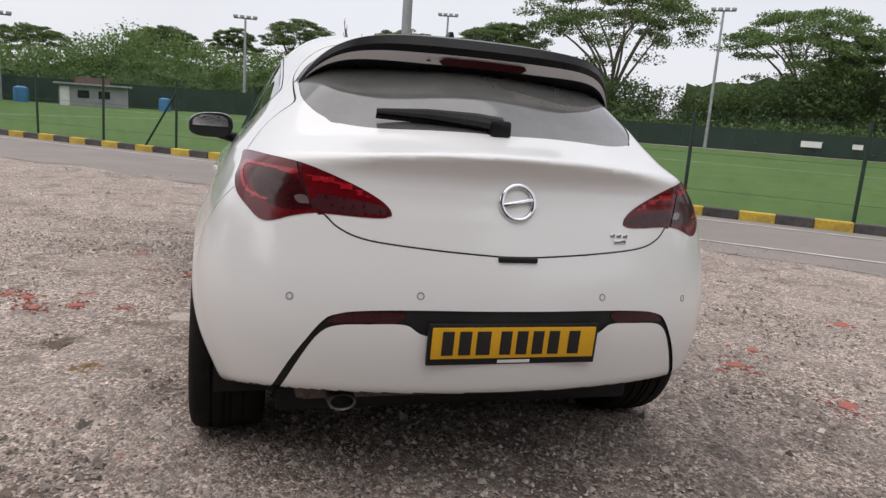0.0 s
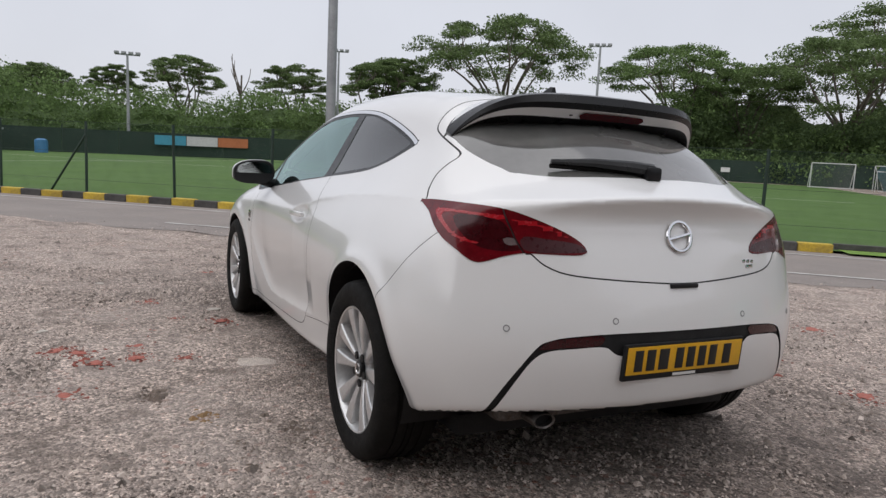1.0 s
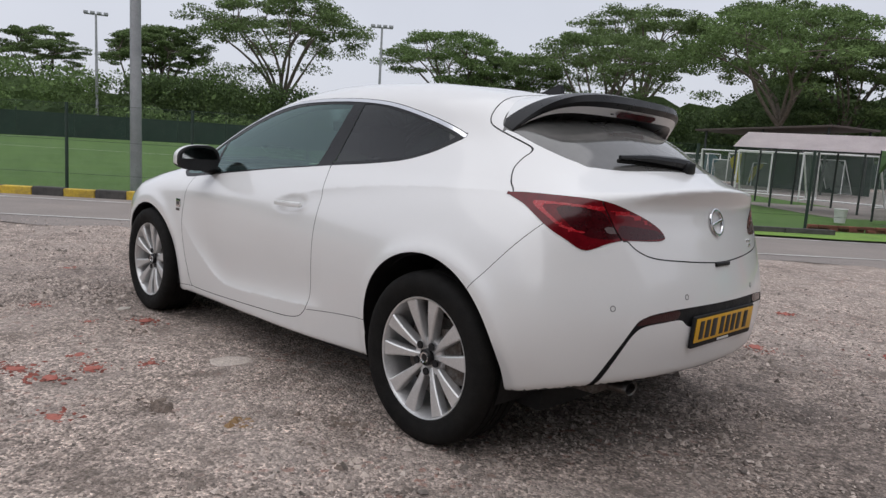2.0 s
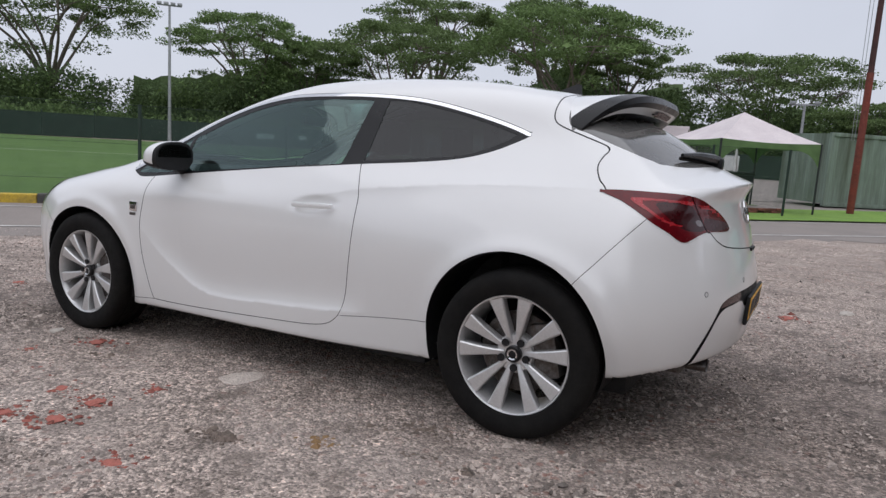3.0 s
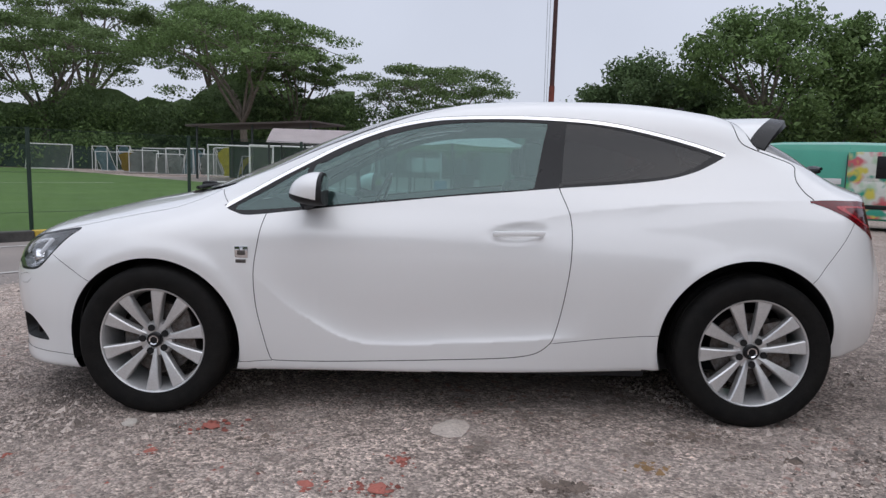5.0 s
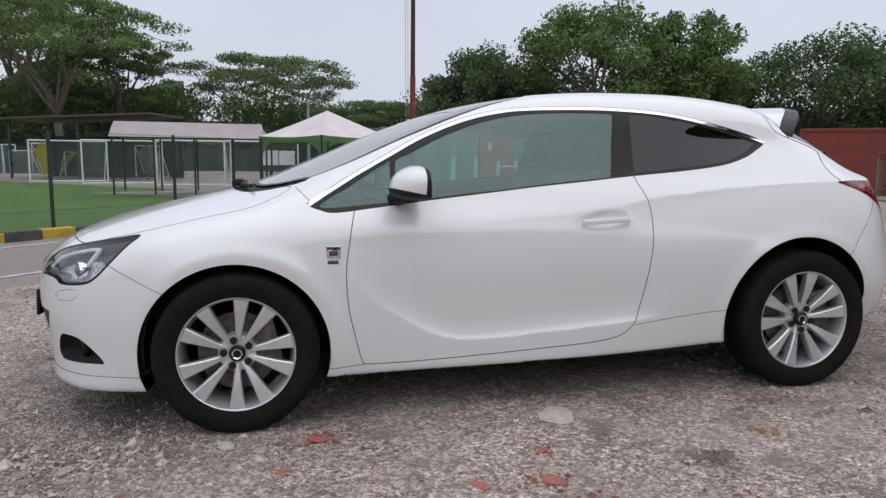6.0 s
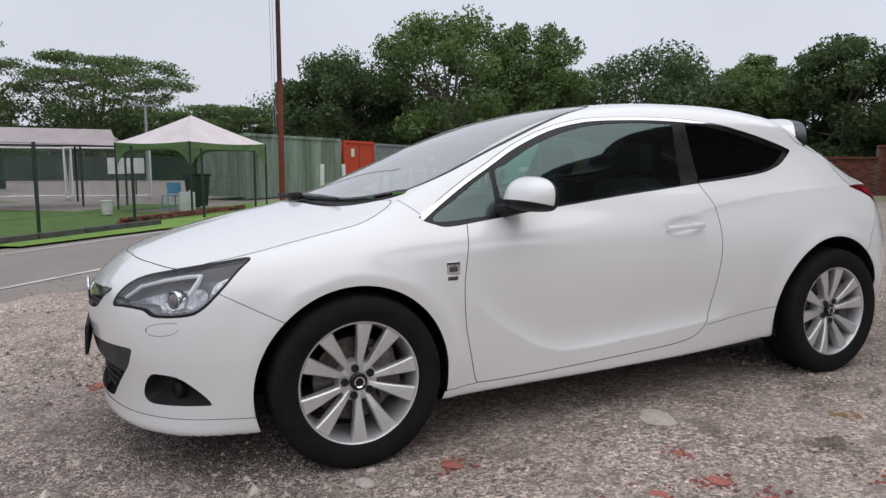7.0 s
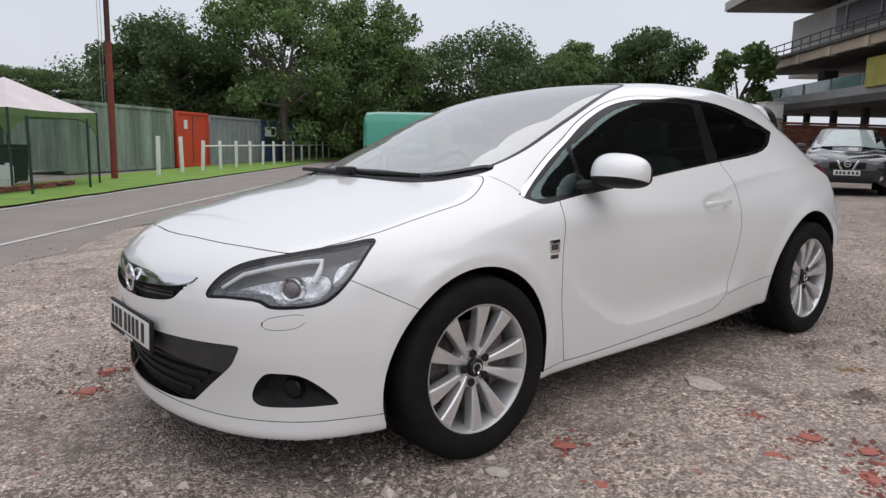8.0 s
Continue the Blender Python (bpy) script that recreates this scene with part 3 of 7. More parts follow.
gate_low = loop_field(((.3, .777), (0, .777), (-.083, .779), (-.278, .791), (-.431, .806), (-.505, .832), (-.545, .866), (-.563, .872), (-.585, .93), (-.612, 1.001), (-.64, 1.06), (-.5, 1.3), (.3, 1.3)), "end", "gate_low")
for line in (gate_top, gate_low):
    skin.gap(line, .0025)
    skin.label("tailgate", line, ("paint",))


def within(p, x0, x1, d):
    return np.where((p[:, 0] > x0) & (p[:, 0] < x1) & (p[:, 1] < -.3), d, np.nan)


front_split = lambda p: (p[:, 2] - .777 + .532 * (p[:, 0] + 1.95)) * .88
rear_split = lambda p: (p[:, 2] - .669 - 1.15 * (p[:, 0] - 1.59)) * .66
skin.gap(lambda p: within(p, -1.87, -1.5, front_split(p)), .0013)
skin.gap(lambda p: within(p, 1.5, 1.82, rear_split(p)), .0013)
skin.gap(lambda p: np.where(p[:, 0] < -1.70, p[:, 2] - .252, np.nan), .0008)
for pts in (((.463, .352), (.7, .380), (.98, .405)), ((-.98, .236), (-.9, .240), (-.815, .245)), ((-1.03, .965), (-1.085, 1.02))):
    skin.gap(loop_field(pts, "side", "side", False, True), .0014)
washer = loop_field(((-.995, .583), (-.975, .603), (-.93, .612), (-.885, .617), (-.856, .611), (-.857, .592), (-.885, .574), (-.93, .567), (-.975, .568)), "front_corner", "front")
skin.gap(washer, .0009)
skin.mark("bumper_front", lambda p: np.maximum(front_split(p), p[:, 0] + 1.6), ("paint",))
skin.mark("bumper_rear", lambda p: np.maximum(rear_split(p), 1.5 - p[:, 0]), ("paint",))
skin.label("splitter", lambda p: np.where(p[:, 0] < -1.6, p[:, 2] - .252, 1), ("bumper_front",))
skin.mark("fender", lambda p: np.maximum(p[:, 0] + .93, p[:, 0] + 1.06 - np.maximum(.96 - p[:, 2], 0) * 9), ("paint",))


def skin_mesh(name, labels, m, push=0.0, mirror="both", depth=None):
    """A mesh of the skin's faces: joined over the middle, or the left or right half alone."""
    p, fs = skin.take(labels)
    n = car_normals(p)
    shift = push if depth is None else depth(p)
    q = p - n * np.reshape(shift, (-1, 1))
    q[np.abs(p[:, 1]) < 1e-5, 1] = 0
    n = n if depth is None else None
    if mirror == "both":
        q, nn, fs = both_sides(q, n if n is not None else q, fs)
        return mesh_of(name, q, fs, m, True, nn if n is not None else None)
    if mirror == "right":
        q, fs = q * (1, -1, 1), [f[::-1] for f in fs]
        n = None if n is None else n * (1, -1, 1)
    return mesh_of(name, q, fs, m, True, n)


part("body_shell", skin_mesh("body_shell", ["paint"], M["paint"]), car)
part("bonnet", skin_mesh("bonnet", ["bonnet"], M["paint"]), car)
part("underbody", skin_mesh("underbody", ["underbody"], M["black_trim"]), car, "black underbody")
part("floor_pan", block(block(bmesh.new(), -1.9, -.64, .185, 1.75, .64, .27, .02), -.92, -.79, .188, .90, .79, .25, .02), car, "black floor pan", material=M["black_trim"])
part("panel_gap", skin_mesh("panel_gap", ["seam"], M["seam"], .004), car, "dark gap between panels")
part("windscreen", skin_mesh("windscreen", ["windscreen"], M["screen_glass"], .003), car, "large clear windscreen")
part("screen_border", skin_mesh("screen_border", ["screen_border"], M["black_gloss"], .003), car, "black edge of the windscreen")
part("cowl", skin_mesh("cowl", ["cowl"], M["black_trim"], .012), car, "black plastic cowl")
front_bumper = part("front_bumper", skin_mesh("front_bumper", ["bumper_front"], M["paint"]), car)
part("splitter", skin_mesh("splitter", ["splitter"], M["paint"], -.002), front_bumper)
rear_bumper = part("rear_bumper", skin_mesh("rear_bumper", ["bumper_rear"], M["paint"]), car)
part("trim_band", skin_mesh("trim_band", ["rear_band"], M["black_trim"], .006), rear_bumper, "black plastic band")
tailgate = part("tailgate", skin_mesh("tailgate", ["tailgate"], M["paint"]), car)
part("rear_glass", skin_mesh("rear_glass", ["rear_glass"], M["rear_glass"], .003), tailgate, "dark tinted rear glass")
part("grille_bar", skin_mesh("grille_bar", ["grille_bar"], M["chrome"], -.006), front_bumper, "chrome grille bar")
part("grille", skin_mesh("grille", ["grille"], M["black_trim"], .02), front_bumper, "black grille slot")
part("intake", skin_mesh("intake", ["intake"], M["black_trim"], .035), front_bumper, "black lower intake mesh")
part("intake_bar", skin_mesh("intake_bar", ["intake_bar"], M["grey_trim"], .006), front_bumper, "dark grey bar over the intake")
HEADLAMP_PIECES = ("headlamp", "hl_bowl", "hl_turn")
fog_edge = loop_field(((-.622, .33), (-.635, .372), (-.668, .414), (-.70, .420), (-.75, .410), (-.782, .364), (-.799, .311), (-.78, .305), (-.67, .301), (-.635, .308)), "end", "front_end")


def bowl(p):
    return np.clip(-np.nan_to_num(lamp_edge(p)) * 1.6, .002, .055)


def pocket(p):
    return np.clip(-np.nan_to_num(fog_edge(p)) * 2.5, .001, .05)


HEADLAMPS = {}
for hand, s in (("left", -1), ("right", 1)):
    part("fender", skin_mesh("fender", ["fender"], M["paint"], 0, hand), car)
    door = part("door", skin_mesh("door", ["door"], M["paint"], 0, hand), car)
    part("door_glass", skin_mesh("door_glass", ["door_glass"], M["side_glass"], .003, hand), door, "green tinted door glass")
    part("window_trim", skin_mesh("window_trim", ["trim"], M["black_gloss"], .001, hand), car, "gloss black window surround")
    part("chrome_strip", skin_mesh("chrome_strip", ["chrome_strip"], M["chrome"], -.002, hand), car, "chrome strip over the windows")
    part("front_quarter_glass", skin_mesh("front_quarter_glass", ["front_quarter_glass"], M["side_glass"], .003, hand), car, "small triangular glass")
    part("rear_quarter_glass", skin_mesh("rear_quarter_glass", ["rear_quarter_glass"], M["dark_glass"], .003, hand), car, "dark rear side glass")
    part("reflector", skin_mesh("reflector", ["reflector"], M["red_dark"], .003, hand), rear_bumper, "dark red reflector")
    part("fog_pocket", skin_mesh("fog_pocket", ["fog_pocket"], M["black_trim"], 0, hand, pocket), front_bumper, "black fog lamp pocket")
    lamp = part("headlamp", skin_mesh("headlamp", HEADLAMP_PIECES, M["clear_lens"], .001, hand), car, "clear headlamp with dark housing")
    HEADLAMPS[s] = lamp
    part("lamp_border", skin_mesh("lamp_border", ["hl_edge"], M["black_gloss"], .001, hand), lamp, "gloss black border")
    part("housing", skin_mesh("housing", ["headlamp"], M["lamp_dark"], 0, hand, bowl), lamp, "dark housing")
    part("reflector_bowl", skin_mesh("reflector_bowl", ["hl_bowl"], M["lamp_bowl"], 0, hand, bowl), lamp, "silver reflector")
    part("turn_signal", skin_mesh("turn_signal", ["hl_turn"], M["lamp_bowl"], 0, hand, bowl), lamp, "silver turn signal")
    tl = part("tail_lamp", skin_mesh("tail_lamp", ["tail_lamp"], M["red_lens"], -.002, hand), car, "red and smoked tail lamp")
    part("dark_lens", skin_mesh("dark_lens", ["tl_dark"], M["red_dark"], -.002, hand), tl, "dark red lens")
    part("light_guide", skin_mesh("light_guide", ["tl_glow"], M["red_glow"], -.003, hand), tl, "bright red light guide")
    part("smoked_lens", skin_mesh("smoked_lens", ["tl_smoke"], M["smoke_lens"], -.002, hand), tl, "smoked lens")
    part("reverse_lens", skin_mesh("reverse_lens", ["tl_clear"], M["reverse_lens"], -.002, hand), tl, "clear reversing lens")
lining_labels = ["paint", "door", "fender", "tailgate", "bumper_front", "bumper_rear", "underbody", "seam", "bonnet", "splitter", "rear_band", "tail_lamp", "tl_dark", "tl_glow", "tl_smoke", "intake", "grille", "intake_bar", "grille_bar"]
part("cabin_lining", skin_mesh("cabin_lining", lining_labels, M["lining"], .07), car, "dark cabin lining")
skin.bm.free()


def skin_point(x, z, s=-1):
    """The place on the car's flank at x, z."""
    y = np.linspace(-1, -.1, 900)
    f = car_field(np.full(900, x), y, np.full(900, z))
    return Vector((x, s * abs(y[np.argmax(f < 0)]), z))


# wheel arch liners
for ax, az, ar in ARCHES:
    for s in (-1, 1):
        bm = bmesh.new()
        rows = []
        for i in range(49):
            low = math.asin((.235 - az) / ar)
            a = low + (math.pi - 2 * low) * i / 48
            x, z = ax + (ar - .001) * math.cos(a), az + (ar - .001) * math.sin(a)
            w = min(abs(skin_point(x, max(z, .37)).y) - .004, .91)
            rows.append([bm.verts.new((x, s * y, z)) for y in (w, w - .03, .56)] + [bm.verts.new((ax + .1 * math.cos(a), s * .56, az + .1 * math.sin(a)))])
        for a, b in zip(rows, rows[1:]):
            for k in range(3):
                bm.faces.new((a[k], b[k], b[k + 1], a[k + 1]))
        part("arch_liner", bm, car, "black wheel arch liner", material=M["black_trim"])

# wheels
TYRE = [(.235, -.092), (.246, -.110), (.275, -.121), (.300, -.123), (.322, -.117), (.335, -.105), (.341, -.085), (.3435, -.06), (.3435, -.056), (.338, -.055), (.338, -.047), (.3435, -.046), (.344, -.02), (.344, -.016),
        (.338, -.015), (.338, -.007), (.344, -.006)]
TYRE = TYRE + [(r, -h) for r, h in TYRE[::-1]]
RIM = [(.241, -.096), (.243, -.102), (.240, -.106), (.235, -.104), (.231, -.096), (.227, -.083), (.222, -.06), (.217, 0.0), (.222, .085), (.236, .095)]


def spoke_mesh():
    """One flared spoke, narrow at the hub, broad at the rim, with a flat face and bevelled edges."""
    bm = bmesh.new()
    rows = []
    for i in range(9):
        t = i / 8
        r = .045 + t * .186
        w0 = .0115 + .0225 * t ** 1.25
        y = -.072 - .022 * math.sin(t * math.pi * .5) - .006 * t
        b = min(.0055, w0 * .35)
        prof = ((-w0, y + .022), (-w0 + b * .6, y + .004), (-w0 + 1.6 * b, y - .0005), (w0 - 1.2 * b, y + .0015), (w0 - b * .3, y + .005), (w0, y + .022), (w0 * .8, y + .045), (-w0 * .8, y + .045))
        rows.append([bm.verts.new((r, h, x)) for x, h in prof])
    for a, b in zip(rows, rows[1:]):
        for k in range(8):
            bm.faces.new((a[k], a[(k + 1) % 8], b[(k + 1) % 8], b[k]))
    bm.faces.new(rows[0])
    bm.faces.new(rows[-1])
    bmesh.ops.recalc_face_normals(bm, faces=bm.faces)
    me = bpy.data.meshes.new("spoke")
    bm.to_mesh(me)
    bm.free()
    me.materials.append(M["alloy"])
    me.shade_smooth()
    me.set_sharp_from_angle(angle=radians(28))
    return me


SPOKE = spoke_mesh()


def as_mesh(bm, name, m, angle=35):
    me = bpy.data.meshes.new(name)
    bm.to_mesh(me)
    bm.free()
    me.materials.append(m)
    me.shade_smooth()
    me.set_sharp_from_angle(angle=radians(angle))
    return me


TYRE_MESH = as_mesh(lathe(TYRE, 96), "tyre", M["rubber"])
RIM_MESH = as_mesh(lathe(RIM, 96), "rim", M["alloy"])
DISC_MESH = as_mesh(lathe([(.0, -.02), (.165, -.02), (.165, .005), (0, .005)], 64), "brake_disc", M["dull_metal"])
HUB_MESH = as_mesh(lathe([(.0, -.066), (.045, -.068), (.075, -.066), (.082, -.055), (.084, .0), (0, .0)], 48), "hub", M["alloy"])
CAP_MESH = as_mesh(lathe([(.0, -.088), (.030, -.087), (.034, -.083), (.035, -.06)], 32), "centre_cap", M["black_gloss"])
RING_MESH = as_mesh(lathe([(.016, -.090), (.022, -.092), (.023, -.087), (.015, -.087), (.016, -.090)], 24), "cap_ring", M["chrome"])
NUT_MESH = as_mesh(lathe([(.0, -.067), (.008, -.068), (.0150, -.0685), (.0158, -.062)], 16), "bolt_recess", M["black_trim"])


def caliper():
    bm = block(bmesh.new(), -.05, -.055, -.11, .05, .03, .11, .012)
    for v in bm.verts:
        v.co.x += .145 - v.co.z ** 2 * 2.2
    return as_mesh(bm, "brake_caliper", M["dull_metal"])


CALIPER_MESH = caliper()
for x, s, turn in ((-1.3475, -1, 67.5), (1.3475, -1, 95), (-1.3475, 1, 20), (1.3475, 1, 11)):
    w = new("wheel")
    w.parent = car
    w.matrix_basis = pose(x, s * (.792 if x < 0 else .787), .337, 0, 0, 0 if s < 0 else 180)
    tagged(w, "black tyre on a silver ten-spoke alloy rim")
    part("tyre", TYRE_MESH, w, "black rubber tyre")
    rim = part("rim", RIM_MESH, w, "silver alloy rim")
    part("brake_disc", DISC_MESH, w, "dull steel brake disc")
    part("brake_caliper", CALIPER_MESH, w, "dark brake caliper", pose(0, 0, 0, 0, -12, 0))
    part("hub", HUB_MESH, w)
    part("centre_cap", CAP_MESH, w, "black centre cap with a silver ring")
    part("cap_ring", RING_MESH, w)
    for i in range(10):
        part("spoke", SPOKE, w, "", pose(0, 0, 0, 0, -turn - 72 * (i // 2) + (15.7 if i % 2 else -15.7), 0))
    for i in range(5):
        a = radians(turn + 36 + 72 * i)
        part("bolt_recess", NUT_MESH, w, "", pose(.056 * math.cos(a), -.016, .056 * math.sin(a)))


# spoiler
def on_top(x, y):
    z = np.linspace(1.55, .9, 1300)
    f = car_field(np.full(1300, x), np.full(1300, y), z)
    return float(z[np.argmax(f < 0)])


SPOILER_Y = [.585 * math.sin(math.pi * i / 56) for i in range(-28, 29)]


ROWS = {}


def spoiler_row(y):
    if y in ROWS:
        return ROWS[y]
    s = abs(y) / .585
    front = 1.345 + .075 * s ** 4
    lip = (1.680 - .215 * s ** 4, 1.412 - .022 * s ** 2 - .146 * s ** 7)
    k = 1 - s ** 4
    p0 = (front, on_top(front, y) + .0015)
    mid = max(1 - .060 / max(lip[0] - front, .09) - .42 * s ** 5, 0)
    p1 = (front + (lip[0] - front) * mid, p0[1] + (lip[1] - p0[1]) * mid + .012 * k * mid)
    p3 = (lip[0] + .011 * k, lip[1] - .020 * k - .009)
    p4 = (lip[0] - .008 * k, lip[1] - .040 * k - .011)
    p5 = (lip[0] - .036 * k - .004, lip[1] - .070 * k - .012)
    p6 = (lip[0] - .135 * k - .010, lip[1] - .108 * k - .012)
    p7 = (max(lip[0] - .26 * k - .02, 1.38), lip[1] - .125 * k - .016)
    ROWS[y] = [Vector((a, y, b)) for a, b in (p0, p1, lip, p3, p4, p5, p6, p7)]
    return ROWS[y]


def spoiler_strip(cols, name, m, label):
    bm = bmesh.new()
    rows = [[bm.verts.new(r[c]) for c in cols] for r in map(spoiler_row, SPOILER_Y)]
    for a, b in zip(rows, rows[1:]):
        for k in range(len(cols) - 1):
            bm.faces.new((a[k], a[k + 1], b[k + 1], b[k]))
    bmesh.ops.recalc_face_normals(bm, faces=bm.faces)
    return part(name, bm, tailgate, label, material=m)


spoiler_strip((0, 1), "spoiler", M["paint"], "white roof spoiler")
spoiler_strip((1, 2, 3, 4), "spoiler_lip", M["black_gloss"], "gloss black spoiler edge")
spoiler_strip((4, 5), "spoiler_panel", M["paint"], "white panel under the spoiler")
spoiler_strip((5, 6, 7), "spoiler_base", M["black_gloss"], "gloss black spoiler underside")


def brake_lamp():
    bm = bmesh.new()
    r0, r1 = [], []
    for i in range(25):
        y = -.155 + .31 * i / 24
        row = spoiler_row(y)
        edge = 1 - abs(2 * i / 24 - 1) ** 24
        c, d = (row[4] + row[5]) / 2, (row[5] - row[4]) * .36 * edge
        out = Vector((.004, 0, -.006))
        r0.append(bm.verts.new(c - d + out))
        r1.append(bm.verts.new(c + d + out))
    for i in range(24):
        bm.faces.new((r0[i], r1[i], r1[i + 1], r0[i + 1]))
    bmesh.ops.solidify(bm, geom=bm.faces[:], thickness=.006)
    return bm


part("brake_lamp", brake_lamp(), tailgate, "red high brake lamp", material=M["red_lens"])
bm = lathe([(0, 0), (.006, 0), (.007, -.004)], 16, "Z")
part("washer_jet", bm, tailgate, "", Matrix.Translation(spoiler_row(-.19)[4] * .5 + spoiler_row(-.19)[5] * .5 + Vector((.004, 0, -.004))), M["black_trim"])

# rear wiper
bm = tube([(1.835, -.385, 1.160), (1.873, -.24, 1.162), (1.908, -.10, 1.155), (1.924, -.02, 1.146)], [.008, .016, .022, .024], 8)
part("rear_wiper", bm, tailgate, "black rear wiper arm", material=M["black_gloss"])
part("wiper_blade", tube([(1.828, -.385, 1.146), (1.866, -.24, 1.142), (1.903, -.06, 1.132)], .008, 6), tailgate, "black wiper blade", material=M["rubber"])
part("wiper_base", block(bmesh.new(), 1.905, -.06, 1.110, 1.95, .005, 1.160, .012), tailgate, "black wiper base", material=M["black_gloss"])

# mirrors, handles
for s in (-1, 1):
    bm = bmesh.new()
    bmesh.ops.create_uvsphere(bm, u_segments=40, v_segments=24, radius=1)
    for v in bm.verts:
        x, y, z = v.co
        flat = x if x < .30 else .30
        tall = .080 if z > 0 else .066
        tall *= 1 - .16 * y
        v.co = Vector((flat * .112 * (1 - .32 * z), s * (.128 * math.copysign(abs(y) ** .75, y)), tall * math.copysign(abs(z) ** .75, z) - .012 * y * (z < 0)))
    bmesh.ops.recalc_face_normals(bm, faces=bm.faces)
    turn = Matrix.Translation((-.585, s * .925, 1.030)) @ pose(0, 0, 0, 0, 4, -4 * s)
    pieces = []
    for clear_rear, clear_low in ((True, True), (True, False), (False, None)):
        c = bm.copy()
        geom = lambda b: b.verts[:] + b.edges[:] + b.faces[:]
        bmesh.ops.bisect_plane(c, geom=geom(c), plane_co=(.012, 0, 0), plane_no=(1, 0, 0), clear_outer=clear_rear, clear_inner=not clear_rear)
        if clear_low is not None:
            bmesh.ops.bisect_plane(c, geom=geom(c), plane_co=(0, 0, -.036), plane_no=(-.15, 0, -1), clear_outer=clear_low, clear_inner=not clear_low)
        c.transform(turn)
        pieces.append(c)
    bm.free()
    mir = part("wing_mirror", pieces[0], car, "white wing mirror with black underside", material=M["paint"])
    part("mirror_foot", pieces[1], mir, "black mirror underside", material=M["black_trim"])
    part("bezel", pieces[2], mir, "black mirror bezel", material=M["black_trim"])
    part("mirror_arm", tube([(-.665, s * .765, .962), (-.64, s * .83, .972), (-.60, s * .89, .985)], [.034, .028, .024], 10), mir, "black mirror arm", material=M["black_trim"])
    bm = bmesh.new()
    ring_pts = []
    for k in range(40):
        a = 6.2832 * k / 40
        ring_pts.append(bm.verts.new((.0335, s * .108 * math.copysign(abs(math.cos(a)) ** .75, math.cos(a)), .062 * math.copysign(abs(math.sin(a)) ** .75, math.sin(a)) + .005)))
    bm.faces.new(ring_pts)
    bmesh.ops.solidify(bm, geom=bm.faces[:], thickness=.002)
    bm.transform(turn)
    part("mirror_glass", bm, mir, "mirror glass", material=M["mirror_glass"], smooth=False)
    y = .880
    bm = block(bmesh.new(), .185, s * y - .011, .838, .418, s * y + .011, .862, .009)
    for v in bm.verts:
        v.co.y -= s * .012 * ((v.co.x - .30) / .12) ** 2
        v.co.z += .02 * (v.co.x - .3)
    part("door_handle", bm, car, "white door handle", material=M["paint"])
    q = skin_point(-.938, .735, s)
    badge = part("fender_badge", block(bmesh.new(), -.968, q.y - .003, .722, -.908, q.y + .003, .775, .002), car, "small chrome and black badge", material=M["chrome"])
    part("badge_rim", block(bmesh.new(), -.956, q.y - .006, .735, -.920, q.y + .006, .757, .003), badge, "grey inlay", material=M["dull_metal"])
    part("badge_bar", block(bmesh.new(), -.964, q.y - .005, .700, -.918, q.y + .005, .716, .002), badge, "dark lettering bar", material=M["dull_metal"])

# emblems
def ring(r, t, m):
    bm = bmesh.new()
    rows = []
    for i in range(48):
        a = 2 * math.pi * i / 48
        rows.append([bm.verts.new((math.cos(a) * (r + t * math.cos(b)), math.sin(a) * (r + t * math.cos(b)), t * .7 * math.sin(b))) for b in [math.pi * k / 4 for k in range(8)]])
    for i in range(48):
        a, b = rows[i], rows[(i + 1) % 48]
        for k in range(8):
            bm.faces.new((a[k], b[k], b[(k + 1) % 8], a[(k + 1) % 8]))
    block(bm, -r * 1.08, -r * .12, -t * .6, r * 1.08, r * .12, t * .6, t * .4)
    bmesh.ops.recalc_face_normals(bm, faces=bm.faces)
    bm.transform(m)
    return bm


q = Vector(car_project(np.array([[2.06, 0, .930]]))[0])
n = Vector(car_normals(np.array([q[:]]))[0])
part("emblem", ring(.050, .0075, Matrix.Translation(q + n * .007) @ n.to_track_quat("Z", "Y").to_matrix().to_4x4() @ pose(0, 0, 0, 0, 0, 12)), tailgate, "chrome ring emblem", material=M["chrome"])
part("emblem", ring(.044, .008, pose(-2.292, 0, .662, 90, -8, -90)), front_bumper, "chrome ring emblem", material=M["chrome"])
for y, z, w in ((.322, .845, .022), (.347, .845, .022), (.372, .845, .022), (.350, .826, .050)):
    q = car_project(np.array([[2.06, y, z]]))[0]
    part("badge_bar", block(bmesh.new(), -.003, -w / 2 + .002, -.007, .003, w / 2 - .002, .007, .002), tailgate, "chrome badge bar", pose(q[0], q[1], q[2], 0, -8, 12), M["chrome"])
bm = block(bmesh.new(), 2.083, -.06, .762, 2.108, .06, .778, .005)
part("tailgate_grip", bm, tailgate, "dark tailgate grip", material=M["black_trim"])


